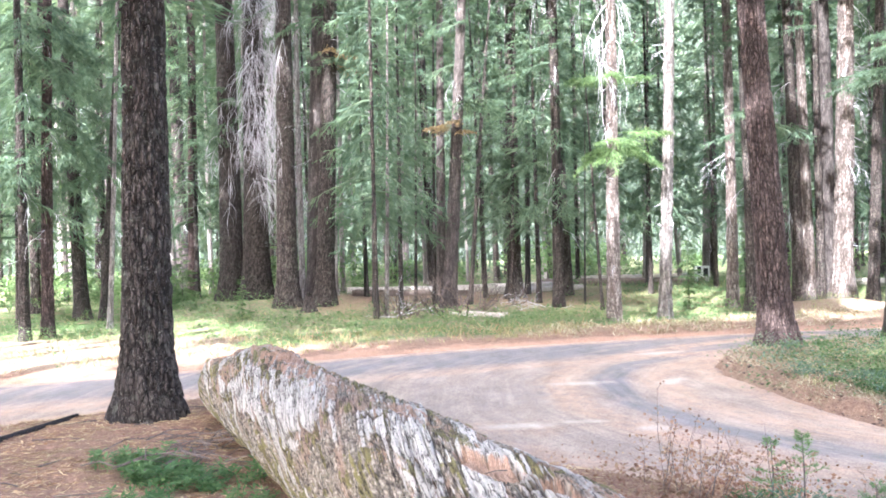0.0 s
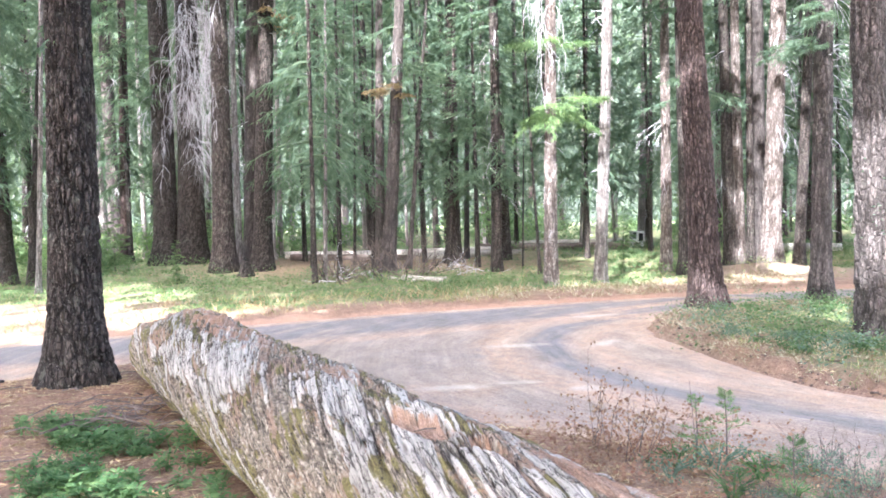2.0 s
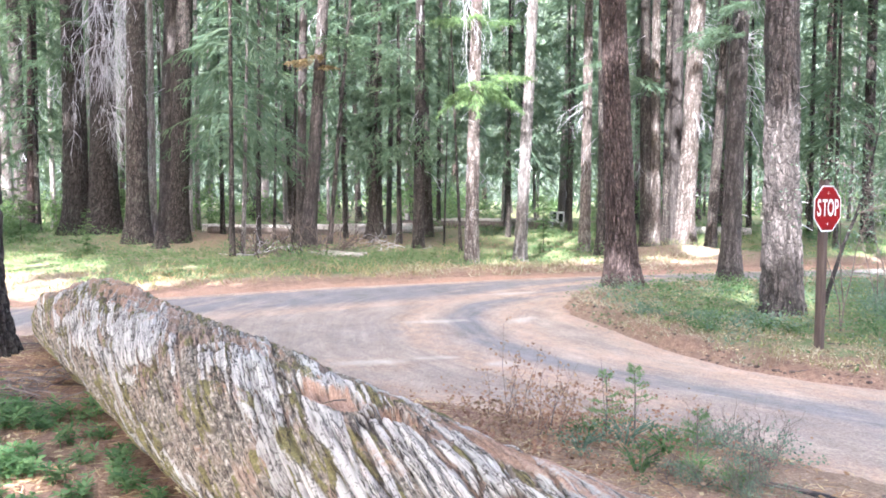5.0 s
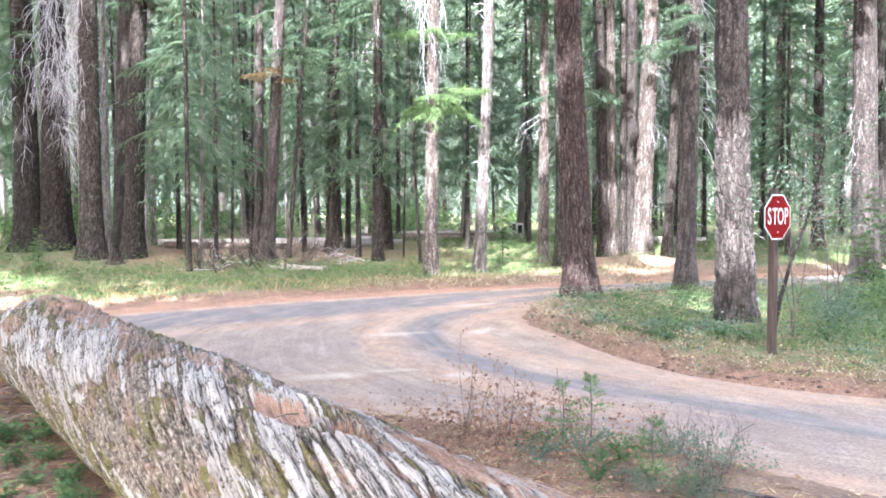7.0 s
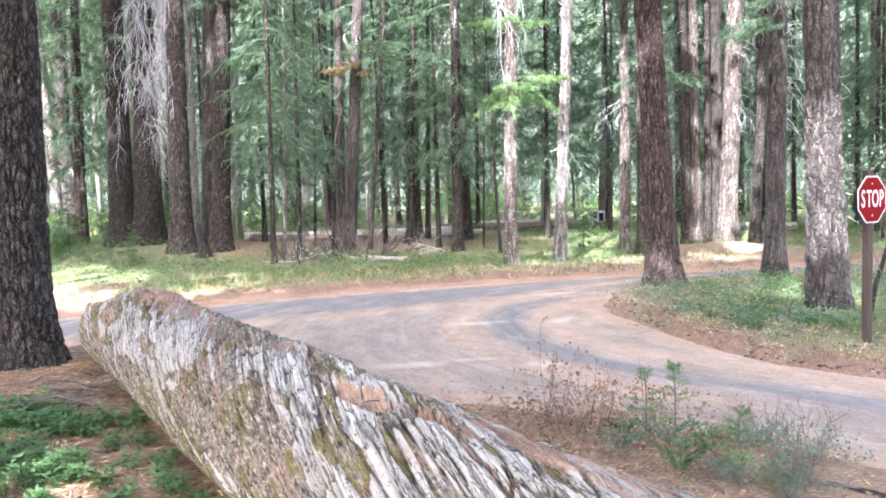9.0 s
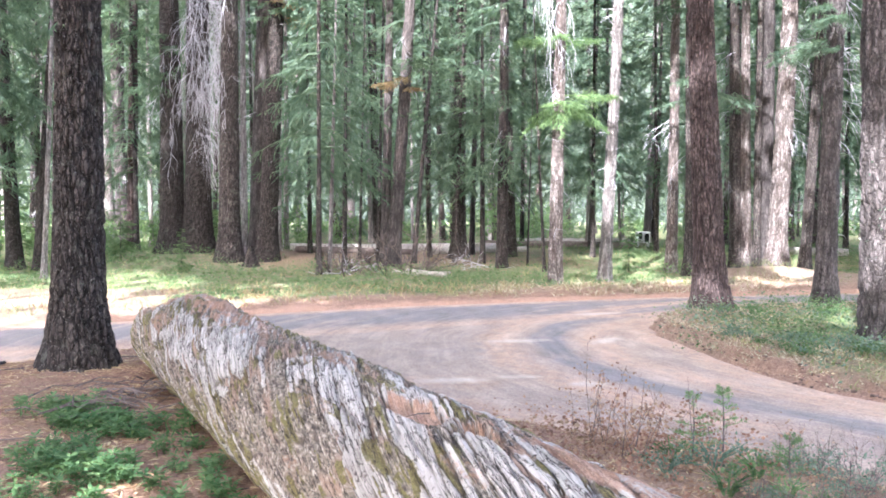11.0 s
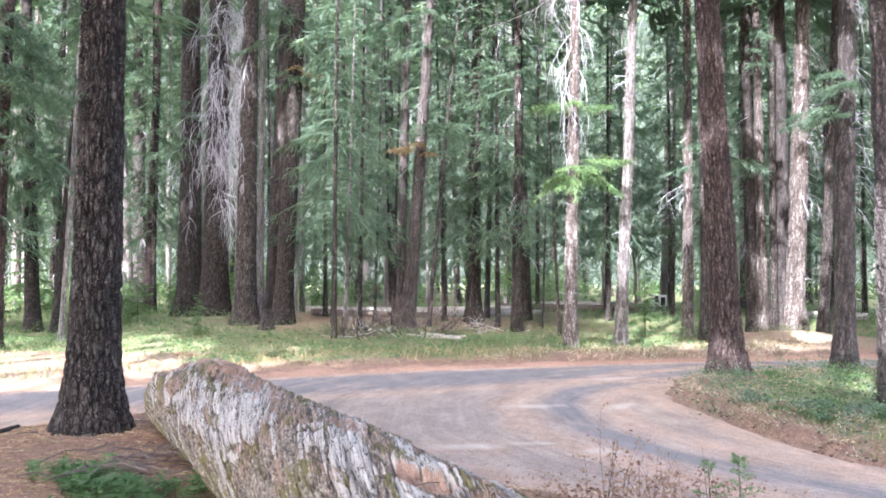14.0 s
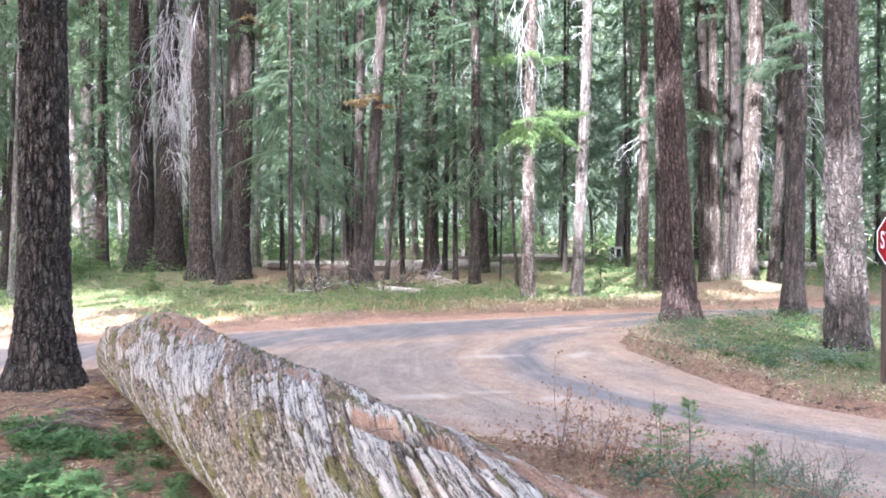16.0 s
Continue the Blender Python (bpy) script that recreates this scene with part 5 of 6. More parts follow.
    for k in range(46):
        x, y = rng.uniform(4.6, 10), rng.uniform(7.5, 16.5)
        q = np.array([[x, y]])
        if not on_island(q)[0] or not 0.45 < road_sd(q)[0] < 2.2 or math.hypot(x - 6.15, y - 9.6) < 1.1:
            continue
        sc = rng.uniform(0.5, 1.1)
        ob = new("verge_shrub", kinds[int(rng.integers(3))])
        ob.matrix_world = pose(x, y, gz(x, y) - 0.02, 0, 0, rng.uniform(0, 360)) @ Matrix.Diagonal((sc, sc, sc, 1))
        tagged(ob, "small grey-green shrub on the verge", "shrub", "small shrubs on the verge")


def litter():
    rng = np.random.default_rng(111)
    n = 26000
    P = np.column_stack([rng.uniform(-8, 9, n), rng.uniform(3.5, 15, n)])
    sd = road_sd(P)
    isl = on_island(P)
    dens = np.where(sd > 0.05, 0.55, 0.0)
    dens = np.where(isl & (sd > 0.02), 0.9 * (sd < 2.6) + 0.1, dens)
    dens = np.where((P[:, 1] > 13), dens * 0.3, dens)
    P = P[rng.random(n) < dens]
    m = len(P)
    at = np.column_stack([P, ground_z(P) + 0.012])
    a = rng.uniform(0, 6.3, m)
    d = np.column_stack([np.cos(a), np.sin(a), rng.normal(0, 0.25, m)])
    w = np.cross(d, rng.normal(0, 0.3, (m, 3)) + (0, 0, 1))
    w /= np.linalg.norm(w, axis=1)[:, None]
    l = rng.uniform(0.015, 0.06, m)[:, None]
    pile = Pile()
    pile.blades(at - d * l / 2, at + d * l / 2, w * l * rng.uniform(0.1, 0.4, m)[:, None])
    tagged(new("leaf_litter", pile.mesh("leaf_litter", LITTER)), "scattered dry leaves and bark flakes", "litter", kind="stuff")
    n = 60000
    P = np.column_stack([rng.uniform(-6, 3.5, n), rng.uniform(4.5, 12.5, n)])
    P = P[(road_sd(P) > -0.15) & (rng.random(n) < 0.25 + 0.75 * smooth(0.4, 0.6, fbm(P[:, 0] * 1.5, P[:, 1] * 1.5, 4.0, 3)))]
    m = len(P)
    at = np.column_stack([P, ground_z(P) + 0.008])
    a = rng.uniform(0, 6.3, m)
    d = np.column_stack([np.cos(a), np.sin(a), rng.normal(0, 0.15, m)]) * rng.uniform(0.03, 0.09, m)[:, None]
    w = np.column_stack([-np.sin(a), np.cos(a), rng.normal(0, 0.5, m)])
    pile = Pile()
    pile.blades(at - d, at + d, w * rng.uniform(0.002, 0.007, m)[:, None])
    tagged(new("fallen_needles", pile.mesh("fallen_needles", LITTER)), "dry brown needles strewn on the soil", "needles", kind="stuff")
    tw = Pile()
    for k in range(240):
        x, y = rng.uniform(-7, 8), rng.uniform(4, 14)
        if road_sd(np.array([[x, y]]))[0] < 0.1:
            continue
        a, l = rng.uniform(0, 6.3), rng.uniform(0.12, 0.55)
        pts = [(x + math.cos(a + 0.3 * u) * l * u, y + math.sin(a + 0.3 * u) * l * u) for u in (0, 0.5, 1.0)]
        tw.tube([(p, q, gz(p, q) + 0.015) for p, q in pts], [0.008, 0.007, 0.003], 4)
    tagged(new("fallen_twigs", tw.mesh("fallen_twigs", TWIG)), "small fallen twigs on the needles", "twigs", kind="stuff")


def clods():
    """Soil lumps and small stones along the crumbling edge of the verge, some in place of shaded hollows."""
    rng = np.random.default_rng(41)
    edge = np.array(ISLAND_BACK[-3:] + ISLAND_FRONT[:8])
    ico = bmesh.new()
    bmesh.ops.create_icosphere(ico, subdivisions=1, radius=1.0)
    BV = np.array([v.co[:] for v in ico.verts])
    BF = np.array([[v.index for v in f.verts] for f in ico.faces])
    ico.free()
    pile = Pile()
    for n in range(320):
        k = int(rng.integers(len(edge) - 1))
        p = edge[k] + (edge[k + 1] - edge[k]) * rng.random() + rng.normal(0.12, 0.16, 2) * (1, 0.6)
        r = 0.005 + 0.026 * rng.random() ** 3
        V = BV * (1 + 0.35 * rng.normal(0, 1, (len(BV), 1)) * 0.5) * r * (1.3, 1.0, 0.7)
        pile.add(V + (p[0], p[1], gz(p[0], p[1]) + r * 0.2), (), BF)
    # Extra dark lumps stand in for the shade of undercut hollows.
    for q in range(50):
        a, b = ((4.40, 11.75), (4.50, 10.4), (4.66, 9.7), (5.05, 8.75), (4.32, 12.5))[q % 5]
        p = (a + rng.normal(0.03, 0.07), b + rng.normal(0, 0.22))
        r = 0.008 + 0.026 * rng.random() ** 2
        V = BV * (1 + 0.45 * rng.normal(0, 1, (len(BV), 1)) * 0.5) * r * (1.4, 1.2, 0.6)
        pile.add(V + (p[0], p[1], gz(*p) + r * 0.15), (), BF)
    soil = deadwood("dark crumbly soil", (0.06, 0.042, 0.033), (0.19, 0.135, 0.105))
    tagged(new("soil_clods", pile.mesh("soil_clods", soil, True)), "dark soil lumps, some standing in for shaded hollows", "soil", kind="stuff")


clods()
far_woods()
undergrowth()
ground_cover()
island_edge()
litter()


# ---- the weathered log ----
LOG_A = np.array((-2.834, 10.70, 0.509))
LOG_D = np.array((0.42961, -0.90292, -0.01311))
LOG_N = np.array((-0.90300, -0.42965, 0.0))
LOG_U = np.array((0.00563, -0.01184, 0.99991))


def log_material():
    k = Mat("weathered grey wood with moss and rot", 0.88)

    def grain(across, along, detail=4.0, rough=0.65):
        v = k.t.nodes.new("ShaderNodeCombineXYZ")
        k.link(k.calc("MULTIPLY", k.attr("across"), across), v.inputs[0])
        k.link(k.calc("MULTIPLY", k.attr("along"), along), v.inputs[1])
        return k.noise(1.0, v.outputs[0], detail, rough)

    def lift(a, b, c, n, amount):
        return k.calc("ADD", a, k.calc("MULTIPLY", k.calc("SUBTRACT", n, 0.5), amount))

    g = k.attr("groove")
    fibre, plank, spots = grain(80.0, 3.6), grain(24.0, 1.6), grain(50.0, 18.0, 5.0, 0.7)
    fine, mottle = k.noise(75.0, None, 4.0, 0.7), k.noise(24.0, None, 6.0, 0.78)
    # ragged, crisp edges of the pale plates, the moss and the rot
    tone = k.ramp(lift(lift(k.attr("tone"), 0, 0, plank, 0.5), 0, 0, mottle, 0.55), [(0.36, 0.0), (0.58, 1.0)])
    moss = k.ramp(lift(k.attr("moss"), 0, 0, mottle, 2.0), [(0.42, 0.0), (0.78, 0.92)])
    rot = k.ramp(lift(k.attr("rot"), 0, 0, mottle, 1.7), [(0.36, 0.0), (0.74, 0.82)])
    wood = k.ramp(fibre, [(0.24, (0.19, 0.165, 0.140)), (0.38, (0.37, 0.34, 0.305)), (0.55, (0.485, 0.448, 0.398)), (0.75, (0.59, 0.552, 0.498))])
    wood = k.mix(wood, k.ramp(k.attr("bleach"), [(0.0, 0.62), (1.0, 1.12)]), 1.0, "MULTIPLY")
    # Groove bottoms and cracks are coloured dark, putting the shade inside them into the wood.
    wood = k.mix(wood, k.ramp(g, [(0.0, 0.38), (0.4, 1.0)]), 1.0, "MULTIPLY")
    wood = k.mix(wood, (0.11, 0.095, 0.08), k.ramp(k.noise(46.0, None, 3.0, 0.6), [(0.585, 0.0), (0.66, 0.85)]))
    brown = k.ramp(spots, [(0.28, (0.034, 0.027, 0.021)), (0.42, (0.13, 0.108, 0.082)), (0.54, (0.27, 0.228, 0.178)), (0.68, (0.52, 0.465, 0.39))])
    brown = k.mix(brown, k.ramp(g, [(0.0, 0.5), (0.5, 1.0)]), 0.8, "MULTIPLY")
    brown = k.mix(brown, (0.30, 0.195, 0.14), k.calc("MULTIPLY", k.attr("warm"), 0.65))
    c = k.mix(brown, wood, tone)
    c = k.mix(c, k.ramp(fine, [(0.25, (0.062, 0.055, 0.016)), (0.5, (0.145, 0.125, 0.042)), (0.75, (0.27, 0.232, 0.095))]), moss)
    c = k.mix(c, k.ramp(fine, [(0.2, (0.12, 0.062, 0.040)), (0.5, (0.33, 0.19, 0.122)), (0.8, (0.54, 0.38, 0.265))]), rot)
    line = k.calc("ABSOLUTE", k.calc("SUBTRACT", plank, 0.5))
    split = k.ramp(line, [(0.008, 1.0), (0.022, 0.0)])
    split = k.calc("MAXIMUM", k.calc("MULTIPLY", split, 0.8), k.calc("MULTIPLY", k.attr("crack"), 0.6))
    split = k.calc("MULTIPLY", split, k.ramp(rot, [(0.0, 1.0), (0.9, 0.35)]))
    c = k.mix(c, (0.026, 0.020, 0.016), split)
    h = k.calc("ADD", k.calc("ADD", fine, fibre), k.calc("MULTIPLY", tone, 0.7))
    k.color(c).bump(k.calc("SUBTRACT", h, split), 1.0, 0.012)
    return k.m


def make_log():
    seg, L = 440, 9.9
    ss = np.r_[np.arange(-0.06, 0.3, 0.012), np.arange(0.3, L, 0.026)]
    th = np.arange(seg) * 2 * np.pi / seg
    S, T = np.meshgrid(ss, th, indexing="ij")
    r = 0.53 + 0.02 * S / 6.9
    hel = T.copy()
    T = hel - (0.72 * S - 0.012 * S**2)
    cx, sx = np.cos(hel), np.sin(hel)
    turn = hel / (2 * np.pi)
    wob = fbm(cx * 5, sx * 5, S * 2.2, 3) - 0.5
    ragged = fbm(cx * 16 + 40, sx * 16, S * 7, 4)
    blot = fbm(cx * 3.5 + 5, sx * 3.5, S * 1.8, 4)
    blot2 = fbm(np.cos(T) * 5, np.sin(T) * 5 + 9, S * 4.0, 4)
    top = np.sin(T)
    deg = np.degrees(np.angle(np.exp(1j * T)))

    def spot(s0, a0, ds, da):
        dt = np.degrees(np.angle(np.exp(1j * (T - np.radians(a0)))))
        e = ((S - s0) / ds) ** 2 + (dt / da) ** 2
        return 1 - smooth(0.45, 1.25, e + 1.7 * (blot2 - 0.5))

    # weathered plates, each of several ribs, with worn gaps between them
    slab, slab_edge = cells(turn * 30 + 0.7 * wob, S / 0.95 + 0.12 * (ragged - 0.5), 30, 3)
    rib, rib_edge = cells(turn * 104 + 1.3 * wob, S / 1.25 + 0.12 * (ragged - 0.5), 104, 11)
    fibres = 0.42 * rib + 0.33 * vn(cx * 30 + 7, sx * 30, S * 1.1) + 0.25 * vn(cx * 60, sx * 60, S * 2.4)
    # Plates thin out towards the belly, whose shade is partly put into the colour.
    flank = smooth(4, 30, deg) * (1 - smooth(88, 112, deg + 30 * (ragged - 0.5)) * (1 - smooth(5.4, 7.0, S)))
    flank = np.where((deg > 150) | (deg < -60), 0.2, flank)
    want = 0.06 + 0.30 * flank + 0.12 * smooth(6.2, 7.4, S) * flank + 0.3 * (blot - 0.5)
    for s0, a0, ds, da in ((3.1, 28, 0.5, 16), (3.35, 45, 0.5, 12), (4.2, 52, 0.6, 15), (5.7, 66, 0.5, 12), (5.05, 20, 0.9, 8), (6.2, -8, 0.8, 7), (6.35, 60, 0.4, 6), (7.1, 46, 0.6, 6), (6.5, 70, 0.5, 6), (7.9, 79, 0.6, 9), (8.5, 66, 0.7, 9), (7.6, 63, 0.5, 6)):
        want = np.maximum(want, 0.54 * spot(s0, a0, ds, da))
    for s0, a0, ds, da in ((4.9, 78, 0.5, 12), (6.0, 36, 0.6, 15), (5.6, 14, 0.9, 12), (6.55, 34, 0.4, 12), (6.95, 22, 0.5, 11), (6.1, 2, 0.5, 8), (7.4, 47, 0.3, 6), (2.3, 75, 0.8, 16), (1.6, 42, 0.5, 14)):
        want = want - 0.5 * spot(s0, a0, ds, da)
    want = want + 0.16 * smooth(50, 72, deg) * (1 - smooth(100, 116, deg)) * smooth(0.8, 1.8, S) * (1 - smooth(5.5, 6.8, S))
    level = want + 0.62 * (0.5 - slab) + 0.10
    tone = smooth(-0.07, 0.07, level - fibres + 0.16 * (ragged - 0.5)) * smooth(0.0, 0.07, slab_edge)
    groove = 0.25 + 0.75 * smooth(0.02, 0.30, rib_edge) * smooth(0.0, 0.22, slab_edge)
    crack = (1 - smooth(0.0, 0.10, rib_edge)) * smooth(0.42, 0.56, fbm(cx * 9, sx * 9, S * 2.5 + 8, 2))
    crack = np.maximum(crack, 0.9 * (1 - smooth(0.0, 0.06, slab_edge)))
    bleach = np.clip(0.5 * rib + 0.5 * slab + 0.25, 0, 1)
    warm = smooth(0.48, 0.62, fbm(cx * 4 + 61, sx * 4, S * 2.0, 4)) * smooth(-10, 30, deg) + 0.5 * smooth(70, 90, deg) * smooth(0.42, 0.55, blot2)
    rot = np.maximum.reduce([spot(7.05, 80, 0.36, 11), spot(7.62, 87, 0.22, 8), spot(4.25, 86, 0.45, 10) * 0.6, spot(1.6, 40, 0.4, 13) * 0.6, spot(5.7, 92, 0.5, 11) * 0.7, spot(8.6, 102, 1.1, 14) * 0.9, spot(6.3, 50, 0.3, 6) * 0.5, spot(7.9, 60, 0.25, 5) * 0.5, spot(6.35, 14, 0.18, 5) * 0.5])
    rot = np.maximum(rot, 0.6 * smooth(0.62, 0.76, blot2) * smooth(0.1, 0.8, top) * (1 - tone))
    dent = np.maximum(spot(7.05, 80, 0.32, 9), spot(7.62, 87, 0.2, 7))
    holes = np.maximum(spot(7.22, 103, 0.12, 5), spot(7.66, 88, 0.1, 4))
    moss = smooth(0.50, 0.62, fbm(cx * 6 + 21, sx * 6, S * 2.6, 4) + 0.03 * top) * (1 - 0.75 * tone)
    moss = np.maximum(moss, smooth(0.54, 0.66, fbm(cx * 8 + 3, sx * 8, S * 3.4 + 5, 4)) * (1 - 0.85 * tone))
    moss = np.maximum.reduce([moss, spot(2.0, 70, 0.8, 20), spot(7.42, 47, 0.34, 8), spot(6.6, 52, 0.3, 4) * 0.9, spot(6.4, 88, 0.5, 7) * 0.8, spot(5.3, -12, 1.2, 9) * 0.8])
    back = smooth(0.86, 0.97, top + 0.30 * (ragged - 0.5)) * (1 - 0.85 * smooth(3.0, 5.5, S))
    rot = np.maximum(rot, back * smooth(0.40, 0.52, blot2))
    rot = np.maximum(rot, smooth(0.5, 0.1, S) * smooth(0.3, 0.9, top) * 0.9)
    moss = np.maximum(moss, 0.95 * back * smooth(0.44, 0.56, blot))
    rot = rot * (0.45 + 0.55 * smooth(0.36, 0.50, fbm(cx * 24 + 4, sx * 24, S * 3.0, 3)))
    rot = np.maximum.reduce([rot, 1.1 * spot(7.05, 80, 0.30, 9), 0.8 * spot(2.6, 90, 0.7, 9), 0.8 * spot(0.9, 60, 0.35, 12)])
    moss = moss * (1 - 0.9 * rot) * (0.25 + 0.75 * smooth(0.40, 0.52, fbm(cx * 22, sx * 22, S * 3.5, 3)))
    R = r + 0.016 * (tone - 0.4) + 0.016 * (rib - 0.5) + 0.014 * (groove - 0.7) + 0.016 * (ragged - 0.5) - 0.022 * crack + 0.05 * (fbm(np.cos(T) * 1.3, np.sin(T) * 1.3, S * 0.7) - 0.5) + 0.05 * (fbm(np.cos(T) * 2.2 + 7, np.sin(T) * 2.2, S * 1.5) - 0.5)
    R = R - 0.08 * dent - 0.09 * holes + 0.015 * moss
    R = R + 0.05 * spot(1.9, 92, 0.8, 20)
    # the broken far end draws in unevenly
    endy = 0.22 * fbm(np.cos(T) * 2.5, np.sin(T) * 2.5, 3.0)
    R = R * (0.66 + 0.34 * smooth(-0.10, 0.42, S - endy + 0.12))
    R = R * (1 - 0.12 * smooth(0.0, -1.0, np.sin(T)) * 0.5)
    # the top has broken away at the far end
    cap = 0.56 - 0.27 * (1 - smooth(0.75, 1.35, S + 0.5 * (blot2 - 0.5))) + 0.10 * (fbm(np.cos(T) * 6, np.sin(T) * 6, S * 5, 3) - 0.5)
    over = np.maximum(0, R * np.sin(T) - cap)
    R = R - 0.9 * over / np.clip(np.sin(T), 0.4, 1)
    rot = np.maximum(rot, smooth(0.02, 0.10, over) * smooth(0.40, 0.55, blot2))
    moss = np.maximum(moss, 0.8 * smooth(0.02, 0.08, over) * smooth(0.55, 0.42, blot2))
    tone = tone * (1 - 0.8 * smooth(0.02, 0.08, over))
    C = LOG_A + S[..., None] * LOG_D
    V = C + R[..., None] * (np.cos(T)[..., None] * LOG_N + np.sin(T)[..., None] * LOG_U)
    V = V - (endy * (1 - smooth(0, 0.3, S)))[..., None] * LOG_D * -0.6
    V = V.reshape(-1, 3)
    n = len(ss)
    i, j = np.meshgrid(np.arange(n - 1), np.arange(seg), indexing="ij")
    i, j = i.ravel(), j.ravel()
    k = (j + 1) % seg
    F = np.stack([i * seg + j, i * seg + k, (i + 1) * seg + k, (i + 1) * seg + j], 1)
    V = np.vstack([V, LOG_A + 0.16 * LOG_D - 0.1 * LOG_U, LOG_A + (L + 0.02) * LOG_D])
    js = np.arange(seg)
    caps = np.vstack([np.stack([np.full(seg, n * seg), (js + 1) % seg, js], 1), np.stack([np.full(seg, n * seg + 1), (n - 1) * seg + js, (n - 1) * seg + (js + 1) % seg], 1)])
    ext = lambda a, v: np.r_[np.clip(a, 0, 1).ravel(), v, v]
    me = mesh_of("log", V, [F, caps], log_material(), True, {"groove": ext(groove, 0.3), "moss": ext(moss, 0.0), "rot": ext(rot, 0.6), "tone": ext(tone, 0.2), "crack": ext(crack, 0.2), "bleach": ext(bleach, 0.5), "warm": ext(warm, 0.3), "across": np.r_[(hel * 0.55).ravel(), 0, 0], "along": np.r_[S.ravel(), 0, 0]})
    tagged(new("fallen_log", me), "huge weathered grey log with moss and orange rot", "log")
    # a few splinters and twigs lie on its back
    rng = np.random.default_rng(3)
    for q in range(4):
        s, a = rng.uniform(5.5, 9.3), np.radians(rng.uniform(70, 108))
        p = LOG_A + s * LOG_D + 0.585 * (np.cos(a) * LOG_N + np.sin(a) * LOG_U)
        d = LOG_D * rng.normal(0.6, 0.3) + LOG_N * rng.normal(0, 0.5) + LOG_U * rng.uniform(-0.02, 0.25)
        l = rng.uniform(0.04, 0.12)
        pl = Pile()
        pl.tube([p, p + d * l * 0.5 + LOG_U * 0.006, p + d * l], [0.004, 0.0035, 0.0015], 5)
        tagged(new("splinter", pl.mesh("splinter", TWIG)), "thin dry splinter lying on the log", "splinter", "splinters on the log")


make_log()


# ---- stop sign ----
def sign_materials():
    red = Mat("red sign sheeting", 0.55)
    red.p.inputs["Specular IOR Level"].default_value = 0.08
    n = red.noise(3.0, None, 5.0)
    red.color(red.ramp(n, [(0.3, (0.125, 0.0014, 0.0024)), (0.7, (0.16, 0.002, 0.0035))]))
    white = Mat("white sign sheeting", 0.45)
    white.color(white.ramp(white.noise(5.0, None, 5.0), [(0.3, (0.48, 0.47, 0.45)), (0.7, (0.60, 0.59, 0.57))]))
    back = Mat("bare aluminium", 0.4)
    back.p.inputs["Metallic"].default_value = 0.9
    back.color((0.55, 0.55, 0.56))
    post = Mat("brown stained timber", 0.85)
    g = post.noise(22.0, post.coords((1, 1, 0.08)), 6.0, 0.7)
    post.color(post.ramp(g, [(0.3, (0.034, 0.024, 0.02)), (0.7, (0.095, 0.069, 0.058))])).bump(g, 0.6, 0.006)
    return red.m, white.m, back.m, post.m


def octagon(h, inset=0.0):
    R = (h / 2 - inset) / math.cos(math.pi / 8)
    return [(R * math.cos(math.pi / 8 + a * math.pi / 4), R * math.sin(math.pi / 8 + a * math.pi / 4)) for a in range(8)]


def plate(name, outer, z0, z1, mat, inner=None):
    """A flat plate in the xz plane, thick along y; with an inner ring it is a frame."""
    o = np.array(outer)
    n = len(o)
    V, F = [], []
    if inner is None:
        V = [(x, z0, y) for x, y in o] + [(x, z1, y) for x, y in o]
        bm = bmesh.new()
        vs = [bm.verts.new(v) for v in V]
        bm.faces.new(vs[:n])
        bm.faces.new(vs[n:][::-1])
        for i in range(n):
            bm.faces.new((vs[i], vs[n + i], vs[n + (i + 1) % n], vs[(i + 1) % n]))
    else:
        q = np.array(inner)
        bm = bmesh.new()
        rings = [[bm.verts.new((x, z, y)) for x, y in p] for p, z in ((o, z0), (q, z0), (q, z1), (o, z1))]
        for a in range(4):
            A, B = rings[a], rings[(a + 1) % 4]
            for i in range(n):
                bm.faces.new((A[i], A[(i + 1) % n], B[(i + 1) % n], B[i]))
    bmesh.ops.recalc_face_normals(bm, faces=bm.faces)
    me = bpy.data.meshes.new(name)
    bm.to_mesh(me)
    bm.free()
    me.materials.append(mat)
    return me


